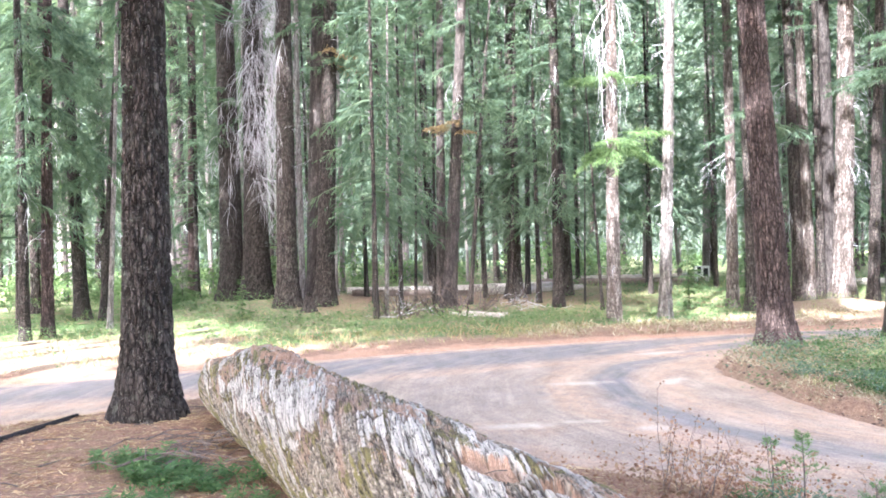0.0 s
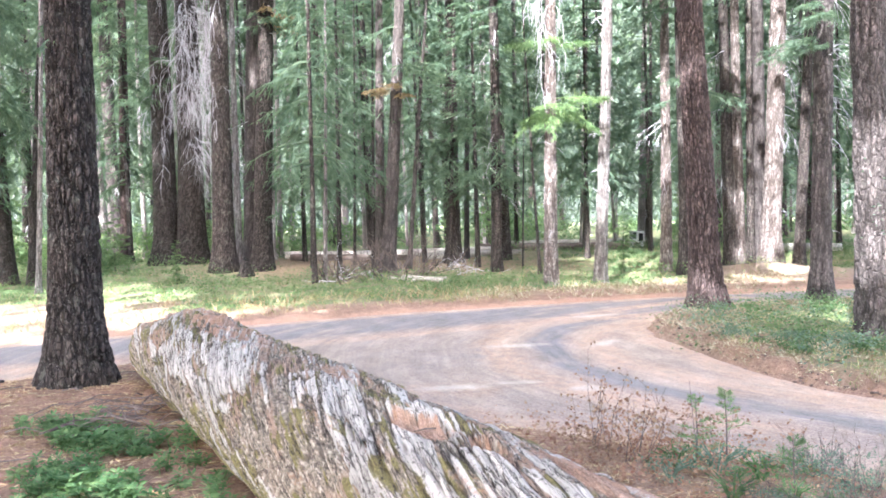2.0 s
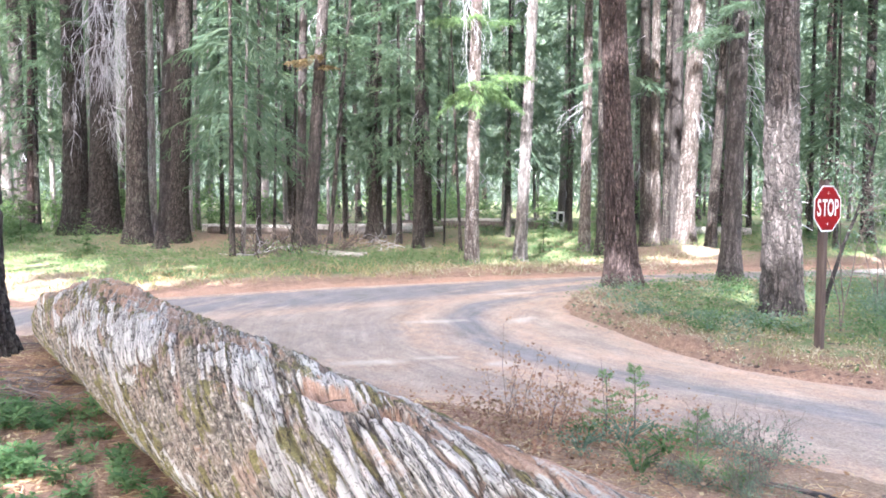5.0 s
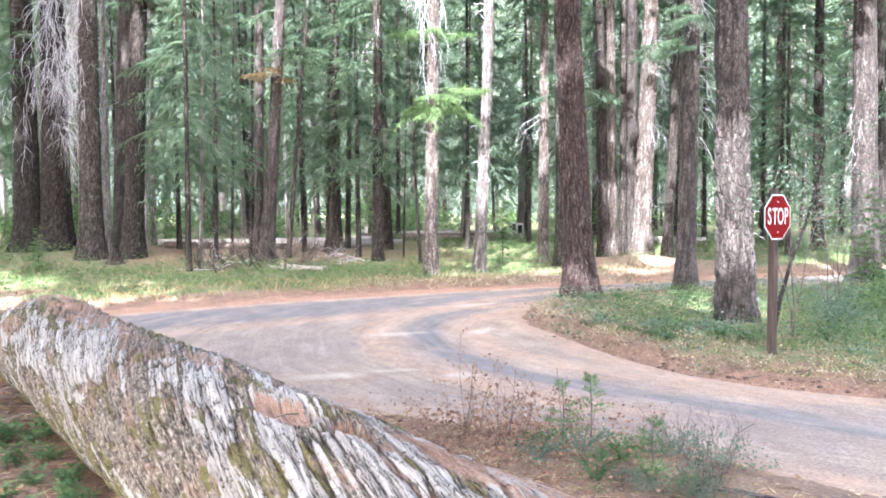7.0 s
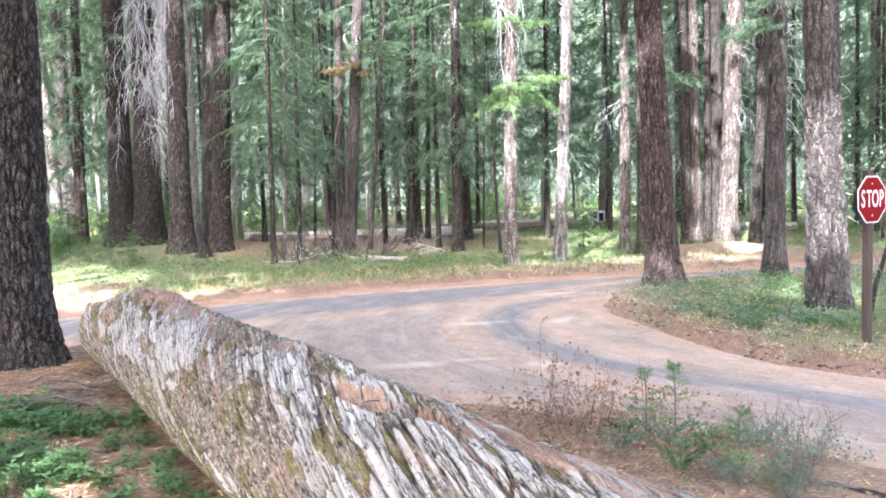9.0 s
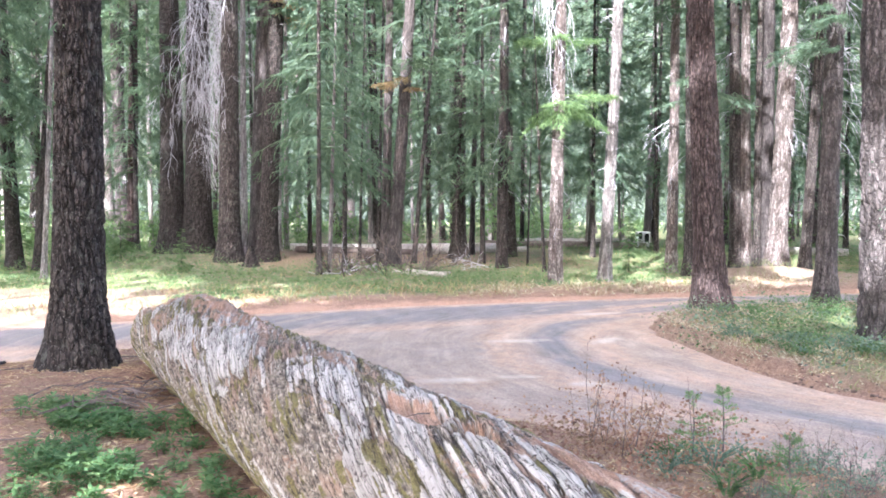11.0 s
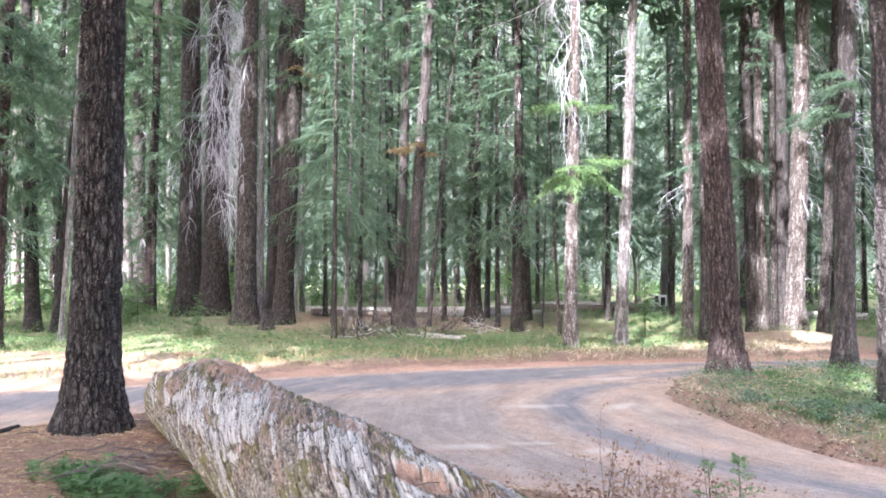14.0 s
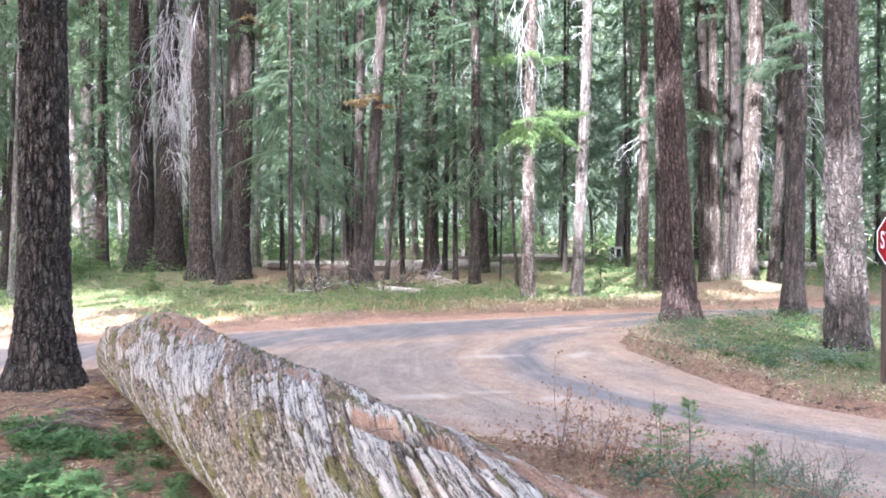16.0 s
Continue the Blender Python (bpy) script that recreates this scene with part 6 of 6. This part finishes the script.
def make_sign():
    red, white, back, post = sign_materials()
    x, y = 6.24, 9.85
    facing = math.degrees(math.atan2(-0.903, 0.43)) + 90
    t = thing("stop_sign", pose(x, y, 0.0, 0, 0, facing), "red octagonal stop sign on a brown wooden post", "sign")
    bm = bmesh.new()
    bmesh.ops.create_cube(bm, size=1.0)
    for v in bm.verts:
        v.co = (v.co.x * 0.092 + (0.012 if v.co.z > 0 else 0), v.co.y * 0.092, -0.35 if v.co.z < 0 else 2.13)
    bmesh.ops.bevel(bm, geom=list(bm.edges), offset=0.008, segments=2, affect="EDGES")
    me = bpy.data.meshes.new("post")
    bm.to_mesh(me)
    bm.free()
    me.materials.append(post)
    part("post", me, t, "weathered brown timber post")
    zc = 1.778
    panel = part("panel", plate("panel", octagon(0.568), -0.054, -0.050, back), t, "red octagonal panel")
    panel.location = (0.012, 0, zc)
    part("face", plate("face", octagon(0.568, 0.014), -0.0562, -0.0542, red), panel, "red reflective face")
    part("border", plate("border", octagon(0.566), -0.0572, -0.0545, white, octagon(0.566, 0.015)), panel, "white border")
    for i, ch in enumerate("STOP"):
        cu = bpy.data.curves.new("letter", "FONT")
        cu.body, cu.size, cu.extrude, cu.align_x, cu.align_y, cu.offset = ch, 0.29, 0.0008, "CENTER", "CENTER", 0.004
        tmp = new("letter_shape", cu)
        bpy.context.view_layer.update()
        me = bpy.data.meshes.new_from_object(tmp.evaluated_get(bpy.context.evaluated_depsgraph_get()))
        bpy.data.objects.remove(tmp)
        me.materials.clear()
        me.materials.append(white)
        me.transform(Matrix.Rotation(radians(90), 4, "X") @ Matrix.Diagonal((0.60, 1, 1, 1)))
        l = part("letter", me, panel, "white letter")
        l.location = ((-0.18, -0.063, 0.062, 0.184)[i], -0.0585, 0.0)
    for z in (0.19, -0.19):
        V, F, c = tube([(0, -0.056, z), (0, -0.062, z)], [0.011, 0.009], 8)
        part("bolt", mesh_of("bolt", V, [F, c], back, False), panel, "metal bolt head")


make_sign()


# ---- small wood: stump, fallen logs, brush ----
def rough_log(name, a, b, r0, r1, mat, label, seg=18, seed=1, category="log", group=""):
    a, b = np.array(a, float), np.array(b, float)
    n = 26
    u = np.linspace(0, 1, n)
    pts = a + (b - a) * u[:, None]
    pts[:, :2] += (0.05 * (fbm(u * 4, seed * 3.3) - 0.5))[:, None]
    V, F, c = tube(pts, r0 + (r1 - r0) * u, seg)
    k = fbm(V[:, 0] * 6 + seed, V[:, 1] * 6, V[:, 2] * 9)
    ctr = np.vstack([np.repeat(pts, seg, 0), pts[:1], pts[-1:]])
    V = ctr + (V - ctr) * (0.8 + 0.4 * k)[:, None]
    ob = new(name, mesh_of(name, V, [F, c], mat, True, {"ridge": k}))
    return tagged(ob, label, category, group)


def lying(p, q, r):
    return (*p, gz(*p) + r * 0.85), (*q, gz(*q) + r * 0.85)


def wood():
    x, y = -4.87, 27.35
    t = thing("tree_stump", pose(x, y, gz(x, y)), "short dark rotten stump beside a large fir", "stump")
    part("trunk", trunk_mesh("trunk", 0.44, 0.62, (0, 0), 40, 0.05, BARK_DARK, 55, 0.25, 0.04, top=0.6), t)
    V, F, c = tube([(0, 0, 0.50), (0.02, 0, 0.57)], [0.13, 0.07], 16)
    part("top", mesh_of("top", V, [F, c], BARK_DARK), t, "broken dark top")
    for i, (p, q, r, s) in enumerate((((-3.95, 31.2), (0.3, 30.6), 0.12, 0.10), ((-1.9, 32.0), (3.6, 33.6), 0.17, 0.13), ((-4.3, 32.4), (-0.2, 33.0), 0.16, 0.12), ((1.0, 31.0), (4.6, 32.0), 0.12, 0.1), ((3.4, 35.6), (9.0, 33.6), 0.18, 0.15), ((4.5, 37.2), (11.0, 37.6), 0.2, 0.16), ((12.5, 31), (16, 30), 0.16, 0.14))):
        a, b = lying(p, q, r)
        rough_log("log", a, b, r, s, PALE_LOG if i not in (0, 4) else TWIG, "long bleached log lying in the clearing", seed=i + 2, group="fallen logs in the clearing")
    for i, (p, q, r) in enumerate((((0.1, 25.4), (1.25, 24.6), 0.09), ((0.6, 25.2), (1.4, 25.3), 0.06), ((-0.3, 26.0), (0.5, 24.9), 0.05))):
        a, b = lying(p, q, r)
        rough_log("branch_piece", a, b, r, r * 0.7, PALE_LOG, "short pale broken branch on the grass", 10, i + 30, "branch", "broken branches on the verge")
    a, b = lying((-5.55, 8.2), (-5.0, 10.95), 0.015)
    dark = deadwood("blackened damp wood", (0.012, 0.011, 0.012), (0.04, 0.035, 0.036))
    rough_log("edging_pole", a, b, 0.055, 0.03, dark, "black half-buried pole edging the road", 14, 44, "pole")
    a, b = lying((3.06, 5.14), (3.45, 4.72), -0.015)
    rough_log("edging_pole", a, b, 0.03, 0.028, dark, "black half-buried pole edging the road", 14, 45, "pole")
    rng = np.random.default_rng(13)
    # bare brush on the verge
    for k in range(24):
        x, y = rng.uniform(-1.9, 1.1), rng.uniform(25.0, 27.0)
        me = dead_twigs("dry_brush", rng, [(0, 0, 0, rng.uniform(0, 6.3), rng.uniform(0.9, 1.9), -rng.uniform(0.0, 0.5), 0.022)], TWIG, 3)
        b = new("dry_brush", me)
        b.matrix_world = pose(x, y, gz(x, y))
        tagged(b, "bare brown brush with crooked twigs", "brush", "dry brush on the verge")
    for k in range(12):
        x, y = rng.uniform(-2.2, 0.6), rng.uniform(24.9, 26.3)
        b = new("dry_brush", dead_twigs("dry_brush", rng, [(0, 0, -0.05, rng.uniform(0, 6.3), rng.uniform(0.6, 1.1), -rng.uniform(0.4, 0.9), 0.03)], BARK_STICK, 2))
        b.matrix_world = pose(x, y, gz(x, y))
        tagged(b, "dark dead stick standing in the grass", "stick", "dry brush on the verge")
    for x, y, a in ((-1.9, 25.3, 0.4), (1.9, 26.4, 2.0), (2.5, 27.2, 3.0)):
        b = new("dry_brush", dead_twigs("dry_brush", rng, [(0, 0, 0.05, a + q, 1.3, 0.1, 0.014) for q in (0, 0.6, 1.3, 2.6)], DEAD, 3))
        b.matrix_world = pose(x, y, gz(x, y))
        tagged(b, "grey tangle of fallen dead twigs", "brush", "dry brush on the verge")
    # twig heap beside the log
    for k in range(70):
        x, y = rng.normal(-2.75, 0.3), rng.normal(8.5, 0.5)
        a, l = rng.uniform(0, 6.3), rng.uniform(0.25, 0.7)
        z = gz(x, y) + rng.uniform(0.02, 0.24)
        pl = Pile()
        pl.tube([(x - math.cos(a) * l / 2, y - math.sin(a) * l / 2, z - 0.03), (x, y, z + 0.02), (x + math.cos(a) * l / 2, y + math.sin(a) * l / 2, z - 0.03)], [0.008, 0.007, 0.003], 4)
        tagged(new("twig", pl.mesh("twig", TWIG)), "thin dry twig heaped beside the log", "twig", "twigs beside the log")


wood()


def far_box():
    white = Mat("pale painted board", 0.6)
    white.color(white.ramp(white.noise(6.0, None, 4.0), [(0.3, (0.6, 0.6, 0.59)), (0.7, (0.75, 0.75, 0.74))]))
    black = Mat("black opening", 0.7)
    black.color((0.012, 0.012, 0.014))
    x, y = 10.2, 36.0
    t = thing("camp_cabinet", pose(x, y, gz(x, y), 0, 0, 10) @ Matrix.Diagonal((0.8, 0.7, 0.95, 1)), "small white box-like thing with dark openings among trees", "cabinet")

    def box(cx, cy, cz, sx, sy, sz, mat, name, parent):
        bm = bmesh.new()
        bmesh.ops.create_cube(bm, size=1.0)
        for v in bm.verts:
            v.co = (cx + v.co.x * sx, cy + v.co.y * sy, cz + v.co.z * sz)
        bmesh.ops.bevel(bm, geom=list(bm.edges), offset=0.01, segments=1, affect="EDGES")
        me = bpy.data.meshes.new(name)
        bm.to_mesh(me)
        bm.free()
        me.materials.append(mat)
        return part(name, me, parent)

    box(0, 0, 0.45, 0.70, 0.4, 0.5, white.m, "body", t)
    box(-0.22, -0.2, 0.52, 0.2, 0.03, 0.3, black.m, "opening", t)
    box(0.14, -0.2, 0.42, 0.26, 0.03, 0.36, black.m, "opening", t)
    for sx in (-0.3, 0.3):
        box(sx, 0, 0.1, 0.06, 0.3, 0.24, white.m, "leg", t)
    # This copy stands in for an unidentified white thing, perhaps a vehicle, far off.
    copy_thing(t, pose(25.2, 35.6, gz(25.2, 35.6), 0, 0, -20))


far_box()


# ---- plants near the camera ----
def herb_clump(name, rng, radius, stems_count, leaf_len, height, mat):
    pile = Pile()
    for s in range(stems_count):
        a, r = rng.uniform(0, 6.3), radius * math.sqrt(rng.random())
        b = np.array((math.cos(a) * r, math.sin(a) * r, -0.02))
        h = height * rng.uniform(0.5, 1.1)
        lean = np.array((rng.normal(0, 0.2), rng.normal(0, 0.2), 1.0)) * h
        pile.tube([b, b + lean * 0.5, b + lean], [0.004, 0.0035, 0.002], 3)
        for w in range(int(rng.integers(2, 4))):
            q = b + lean * (1 - 0.3 * w)
            m = int(rng.integers(5, 8))
            an = rng.uniform(0, 6.3) + np.arange(m) * 2 * np.pi / m
            d = np.stack([np.cos(an), np.sin(an), rng.normal(0.15, 0.25, m)], 1)
            sd = np.stack([-np.sin(an), np.cos(an), rng.normal(0, 0.2, m)], 1)
            l = leaf_len * rng.uniform(0.7, 1.2, m)[:, None]
            pile.blades(np.repeat(q[None], m, 0), q + d * l, sd * l * 0.19, 0.6)
    return pile.mesh(name, mat)


def near_plants():
    rng = np.random.default_rng(17)
    clumps = [herb_clump("low_shrub", rng, rad, cnt, 0.075, hgt, LEAF_SHRUB) for rad, cnt, hgt in ((0.22, 15, 0.18), (0.18, 12, 0.15), (0.09, 7, 0.14), (0.07, 6, 0.18), (0.25, 18, 0.16))]
    centres = [(-2.16, 7.32, 0.22, 6), (-2.5, 7.65, 0.25, 6), (-3.0, 8.35, 0.25, 4), (-3.2, 7.9, 0.25, 5), (-2.75, 7.5, 0.2, 3), (-2.25, 6.18, 0.22, 6), (-2.55, 6.5, 0.25, 4), (-1.75, 7.4, 0.12, 2)]
    spots = [(cx + rng.normal(0, sp), cy + rng.normal(0, sp), int(rng.integers(5))) for cx, cy, sp, cnt in centres for _ in range(cnt)]
    spots += [(-1.92, 6.1, 2), (-1.68, 5.89, 3), (-1.63, 6.3, 2), (-1.24, 5.77, 3), (-1.08, 5.86, 2), (-1.15, 5.66, 3), (-1.4, 6.45, 2), (-1.85, 6.75, 3), (-1.5, 5.6, 2), (-1.32, 6.08, 3), (-0.95, 5.5, 2), (-2.0, 5.6, 1), (-1.75, 5.45, 2), (-2.4, 5.7, 0), (-1.62, 6.85, 2)]
    for x, y, kind in spots:
        if (np.array((x, y, 0.5)) - LOG_A) @ LOG_N < 0.5:
            continue
        sc = rng.uniform(0.75, 1.15)
        b = new("low_shrub", clumps[kind])
        b.matrix_world = pose(x, y, gz(x, y), 0, 0, rng.uniform(0, 360)) @ Matrix.Diagonal((sc, sc, sc, 1))
        tagged(b, "low leafy green shrub growing through brown needles", "shrub", "low shrubs beside the log")
    # russet stems beyond the log
    for k in range(15):
        x, y = rng.uniform(1.4, 2.7), rng.uniform(6.4, 7.8)
        if road_sd(np.array([[x, y]]))[0] < -0.5:
            continue
        pile = Pile()
        h = rng.uniform(0.25, 0.75)
        tips = []
        for q in range(int(rng.integers(1, 4))):
            e = np.array((rng.normal(0, 0.14), rng.normal(0, 0.14), h * rng.uniform(0.7, 1.1)))
            mid = e * 0.5 + rng.normal(0, 0.03, 3)
            pile.tube([(0, 0, -0.03), mid, e], [0.0038, 0.0028, 0.0014], 3)
            for f in rng.uniform(0, 1, 4):
                o = mid + (e - mid) * f
                w = o + rng.normal(0, 0.05, 3) + (0, 0, 0.04)
                pile.tube([o, w], [0.0018, 0.001], 3)
                tips += [w, w, o + (w - o) * 0.6, o]
        t = thing("dry_shrub", pose(x, y, gz(x, y), 0, 0, rng.uniform(0, 360)), "dead shrub with curled russet leaves", "shrub", "dry russet shrubs")
        part("stem", pile.mesh("stem", TWIG), t)
        lp = Pile()
        at = np.array(tips)
        m = len(at)
        d = rng.normal(0, 1, (m, 3)) - (0, 0, 0.5)
        d /= np.linalg.norm(d, axis=1)[:, None]
        w = np.cross(d, rng.normal(0, 1, (m, 3)))
        w /= np.linalg.norm(w, axis=1)[:, None]
        at = at + rng.normal(0, 0.012, (m, 3))
        l = rng.uniform(0.022, 0.045, m)[:, None]
        lp.blades(at, at + d * l, w * l * 0.35)
        part("leaves", lp.mesh("leaves", LEAF_DEAD), t, "curled russet leaves", kind="stuff")
    # low russet carpet between
    pl = Pile()
    n = 3800
    P = np.column_stack([rng.normal(2.1, 0.6, n), rng.normal(6.9, 0.75, n)])
    at = np.column_stack([P, ground_z(P) + rng.uniform(0.01, 0.12, n)])
    d = rng.normal(0, 1, (n, 3)) * (1, 1, 0.5)
    d /= np.linalg.norm(d, axis=1)[:, None]
    w = np.cross(d, rng.normal(0, 1, (n, 3)))
    w /= np.linalg.norm(w, axis=1)[:, None]
    l = rng.uniform(0.02, 0.05, n)[:, None]
    pl.blades(at, at + d * l, w * l * 0.35)
    tagged(new("russet_leaves", pl.mesh("russet_leaves", LEAF_DEAD)), "carpet of dry russet leaves beside the log", "leaves", kind="stuff")
    # fir seedlings
    for i, (x, y, h) in enumerate(((2.30, 6.45, 0.50), (2.52, 6.40, 0.54), (2.75, 5.75, 0.34))):
        t = thing("fir_seedling", pose(x, y, gz(x, y), 0, 0, 50 * i), "thin green fir seedling beside the log", "seedling", "fir seedlings")
        pile = Pile()
        pile.tube([(0, 0, -0.03), (0.01, 0, h * 0.5), (0, 0.01, h)], [0.009, 0.006, 0.002], 5)
        part("stem", pile.mesh("stem", TWIG), t)
        lp = Pile()
        for q in range(26):
            u = rng.uniform(0.18, 1.0)
            a = rng.uniform(0, 6.3)
            l = 0.04 + 0.26 * (1.05 - u) * rng.uniform(0.3, 1.0)
            e = np.array((math.cos(a) * l, math.sin(a) * l, h * u + 0.25 * l))
            lp.tube([(0, 0, h * u), e], [0.0025, 0.0015], 3)
            m = 26
            b = np.array((0, 0, h * u)) + (e - (0, 0, h * u)) * rng.uniform(0.25, 1.0, m)[:, None]
            d = rng.normal(0, 1, (m, 3)) + (0, 0, 0.5) + (e - (0, 0, h * u)) / l
            d /= np.linalg.norm(d, axis=1)[:, None]
            w = np.cross(d, rng.normal(0, 1, (m, 3)))
            w /= np.linalg.norm(w, axis=1)[:, None]
            lp.blades(b, b + d * rng.uniform(0.02, 0.045, m)[:, None], w * 0.0024)
        part("needles", lp.mesh("needles", LEAF_BRIGHT if i < 2 else LEAF_HERB), t)
    green = [bush_mesh("green_shrub", rng, 0.50, 0.24, 300, 0.036, mt, 9) for mt in (LEAF_SHRUB, LEAF_BLUE, LEAF_HERB)]
    blue = []
    for _ in range(3):
        blue.append((bush_mesh("leaves", rng, 0.55, 0.26, 480, 0.032, LEAF_BLUE, 0), dead_twigs("stem", rng, [(0, 0, 0, q * 1.1, 0.40, -0.7, 0.005) for q in range(6)], TWIG, 3)))
    for x, y, sc in ((2.1, 6.35, 0.8), (2.35, 6.15, 0.95), (2.6, 5.95, 0.8), (1.95, 6.0, 0.7), (2.25, 5.6, 0.9), (2.6, 5.45, 0.7), (2.75, 6.2, 0.5), (2.75, 5.15, 0.7)):
        b = new("green_shrub", green[int(rng.integers(3))])
        b.matrix_world = pose(x, y, gz(x, y), 0, 0, rng.uniform(0, 360)) @ Matrix.Diagonal((sc, sc, sc, 1))
        tagged(b, "low dark green shrub beside the log", "shrub", "low green shrubs")
    for x, y, s in ((2.95, 5.9, 0.85), (3.2, 5.6, 0.9), (3.0, 5.35, 0.7), (2.75, 5.1, 0.6), (3.2, 6.2, 0.8), (2.55, 5.25, 0.55), (2.85, 5.15, 0.55), (2.4, 5.45, 0.5), (2.7, 4.95, 0.5)):
        lv, st = blue[int(rng.integers(3))]
        t = thing("grey_shrub", pose(x, y, gz(x, y), 0, 0, rng.uniform(0, 360)) @ Matrix.Diagonal((s, s, s, 1)), "twiggy grey-green shrub at the road edge", "shrub", "grey-green shrubs")
        part("leaves", lv, t)
        part("stem", st, t)
    dense = [bush_mesh("leafy_bush", rng, 1.0, 0.55, 620, 0.055, mt, 8) for mt in (LEAF_HERB, LEAF_BLUE)]
    for n, (x, y, sc) in enumerate(((7.6, 10.6, 0.7), (8.3, 11.3, 0.9), (9.1, 11.0, 1.0), (8.9, 12.3, 0.9), (10.0, 12.2, 1.1), (9.8, 13.6, 1.0), (11.2, 13.4, 1.2), (10.6, 10.9, 1.0))):
        b = new("leafy_bush", dense[n % 2])
        b.matrix_world = pose(x, y, gz(x, y), 0, 0, 47 * n) @ Matrix.Diagonal((sc, sc, sc, 1))
        tagged(b, "low leafy green bush under the pines", "bush", "bushes behind the sign")
    t = thing("leaning_sapling", pose(7.62, 12.0, gz(7.62, 12.0)), "thin grey sapling leaning beside the sign post", "sapling")
    bend = [(0, 0, -0.05), (0.03, -0.1, 0.45), (0.20, -0.2, 1.2), (0.36, -0.25, 1.65), (0.5, -0.28, 2.15), (0.62, -0.3, 2.8), (0.7, -0.3, 3.3)]
    st = Pile()
    st.tube(bend, [0.036, 0.033, 0.028, 0.024, 0.019, 0.012, 0.006], 8)
    part("stem", st.mesh("stem", BARK_BROWN, True), t)
    for q, d in ((3, (0.9, 0.1, 0.05)), (3, (0.75, -0.3, 0.18)), (4, (0.8, 0.2, 0.25)), (4, (-0.5, 0.2, 0.3)), (5, (0.7, 0.1, 0.3)), (5, (-0.5, -0.2, 0.2)), (1, (-0.35, -0.15, 0.05))):
        p, d = np.array(bend[q]), np.array(d)
        tw, lp = Pile(), Pile()
        pts = [p, p + d * 0.5 + (0, 0, 0.05), p + d]
        tw.tube(pts, [0.010, 0.007, 0.003], 5)
        for f in rng.uniform(0.2, 0.9, 5):
            o = p + d * f + (0, 0, 0.04)
            tw.tube([o, o + rng.normal(0, 0.12, 3) + (0, 0, 0.08)], [0.004, 0.0015], 3)
        br = part("branch", tw.mesh("branch", TWIG), t, "bare side branch")
        if q > 1:
            n = 130
            at = p + d * rng.uniform(0.15, 1.15, n)[:, None] + rng.normal(0, 0.11, (n, 3))
            dd = rng.normal(0, 1, (n, 3)) * (1, 1, 0.4)
            dd /= np.linalg.norm(dd, axis=1)[:, None]
            w = np.cross(dd, rng.normal(0, 0.6, (n, 3)) + (0, 0, 1))
            w /= np.linalg.norm(w, axis=1)[:, None]
            lp.blades(at, at + dd * 0.045, w * 0.014)
            part("leaves", lp.mesh("leaves", LEAF_BLUE), br, kind="stuff")
    # thin shrub with bending stems behind the sign
    for x, y, h in ((7.25, 10.95, 1.0), (8.7, 12.2, 0.9), (9.9, 13.6, 0.9)):
        t = thing("tall_shrub", pose(x, y, gz(x, y)), "tall thin shrub with bending grey stems", "shrub", "tall shrubs behind the sign")
        for a in (0.2, 1.9, 4.0):
            st = Pile()
            out = np.array((math.cos(a), math.sin(a), 0))
            pts = [out * (0.75 * u**1.6) + np.array((rng.normal(0, 0.02), rng.normal(0, 0.02), 2.3 * h * u)) for u in np.linspace(0, 1, 7)]
            pts[0] = np.array((0, 0, -0.05))
            st.tube(pts, np.linspace(0.011, 0.003, 7), 5)
            for q in (2, 3, 4, 5):
                d = rng.normal(0, 0.5, 3) + (0, 0, 0.35)
                st.tube([pts[q], pts[q] + d * 0.35, pts[q] + d * 0.7 + (0, 0, 0.05)], [0.006, 0.004, 0.002], 4)
            part("stem", st.mesh("stem", TWIG), t)
        n = 420
        lp = Pile()
        at = np.column_stack([rng.normal(0.2, 0.55, n), rng.normal(0, 0.5, n), rng.normal(1.9 * h, 0.38, n)])
        d = rng.normal(0, 1, (n, 3)) * (1, 1, 0.4)
        d /= np.linalg.norm(d, axis=1)[:, None]
        w = np.cross(d, rng.normal(0, 0.6, (n, 3)) + (0, 0, 1))
        w /= np.linalg.norm(w, axis=1)[:, None]
        lp.blades(at, at + d * 0.06, w * 0.018)
        part("leaves", lp.mesh("leaves", LEAF_BLUE), t, kind="stuff")


near_plants()
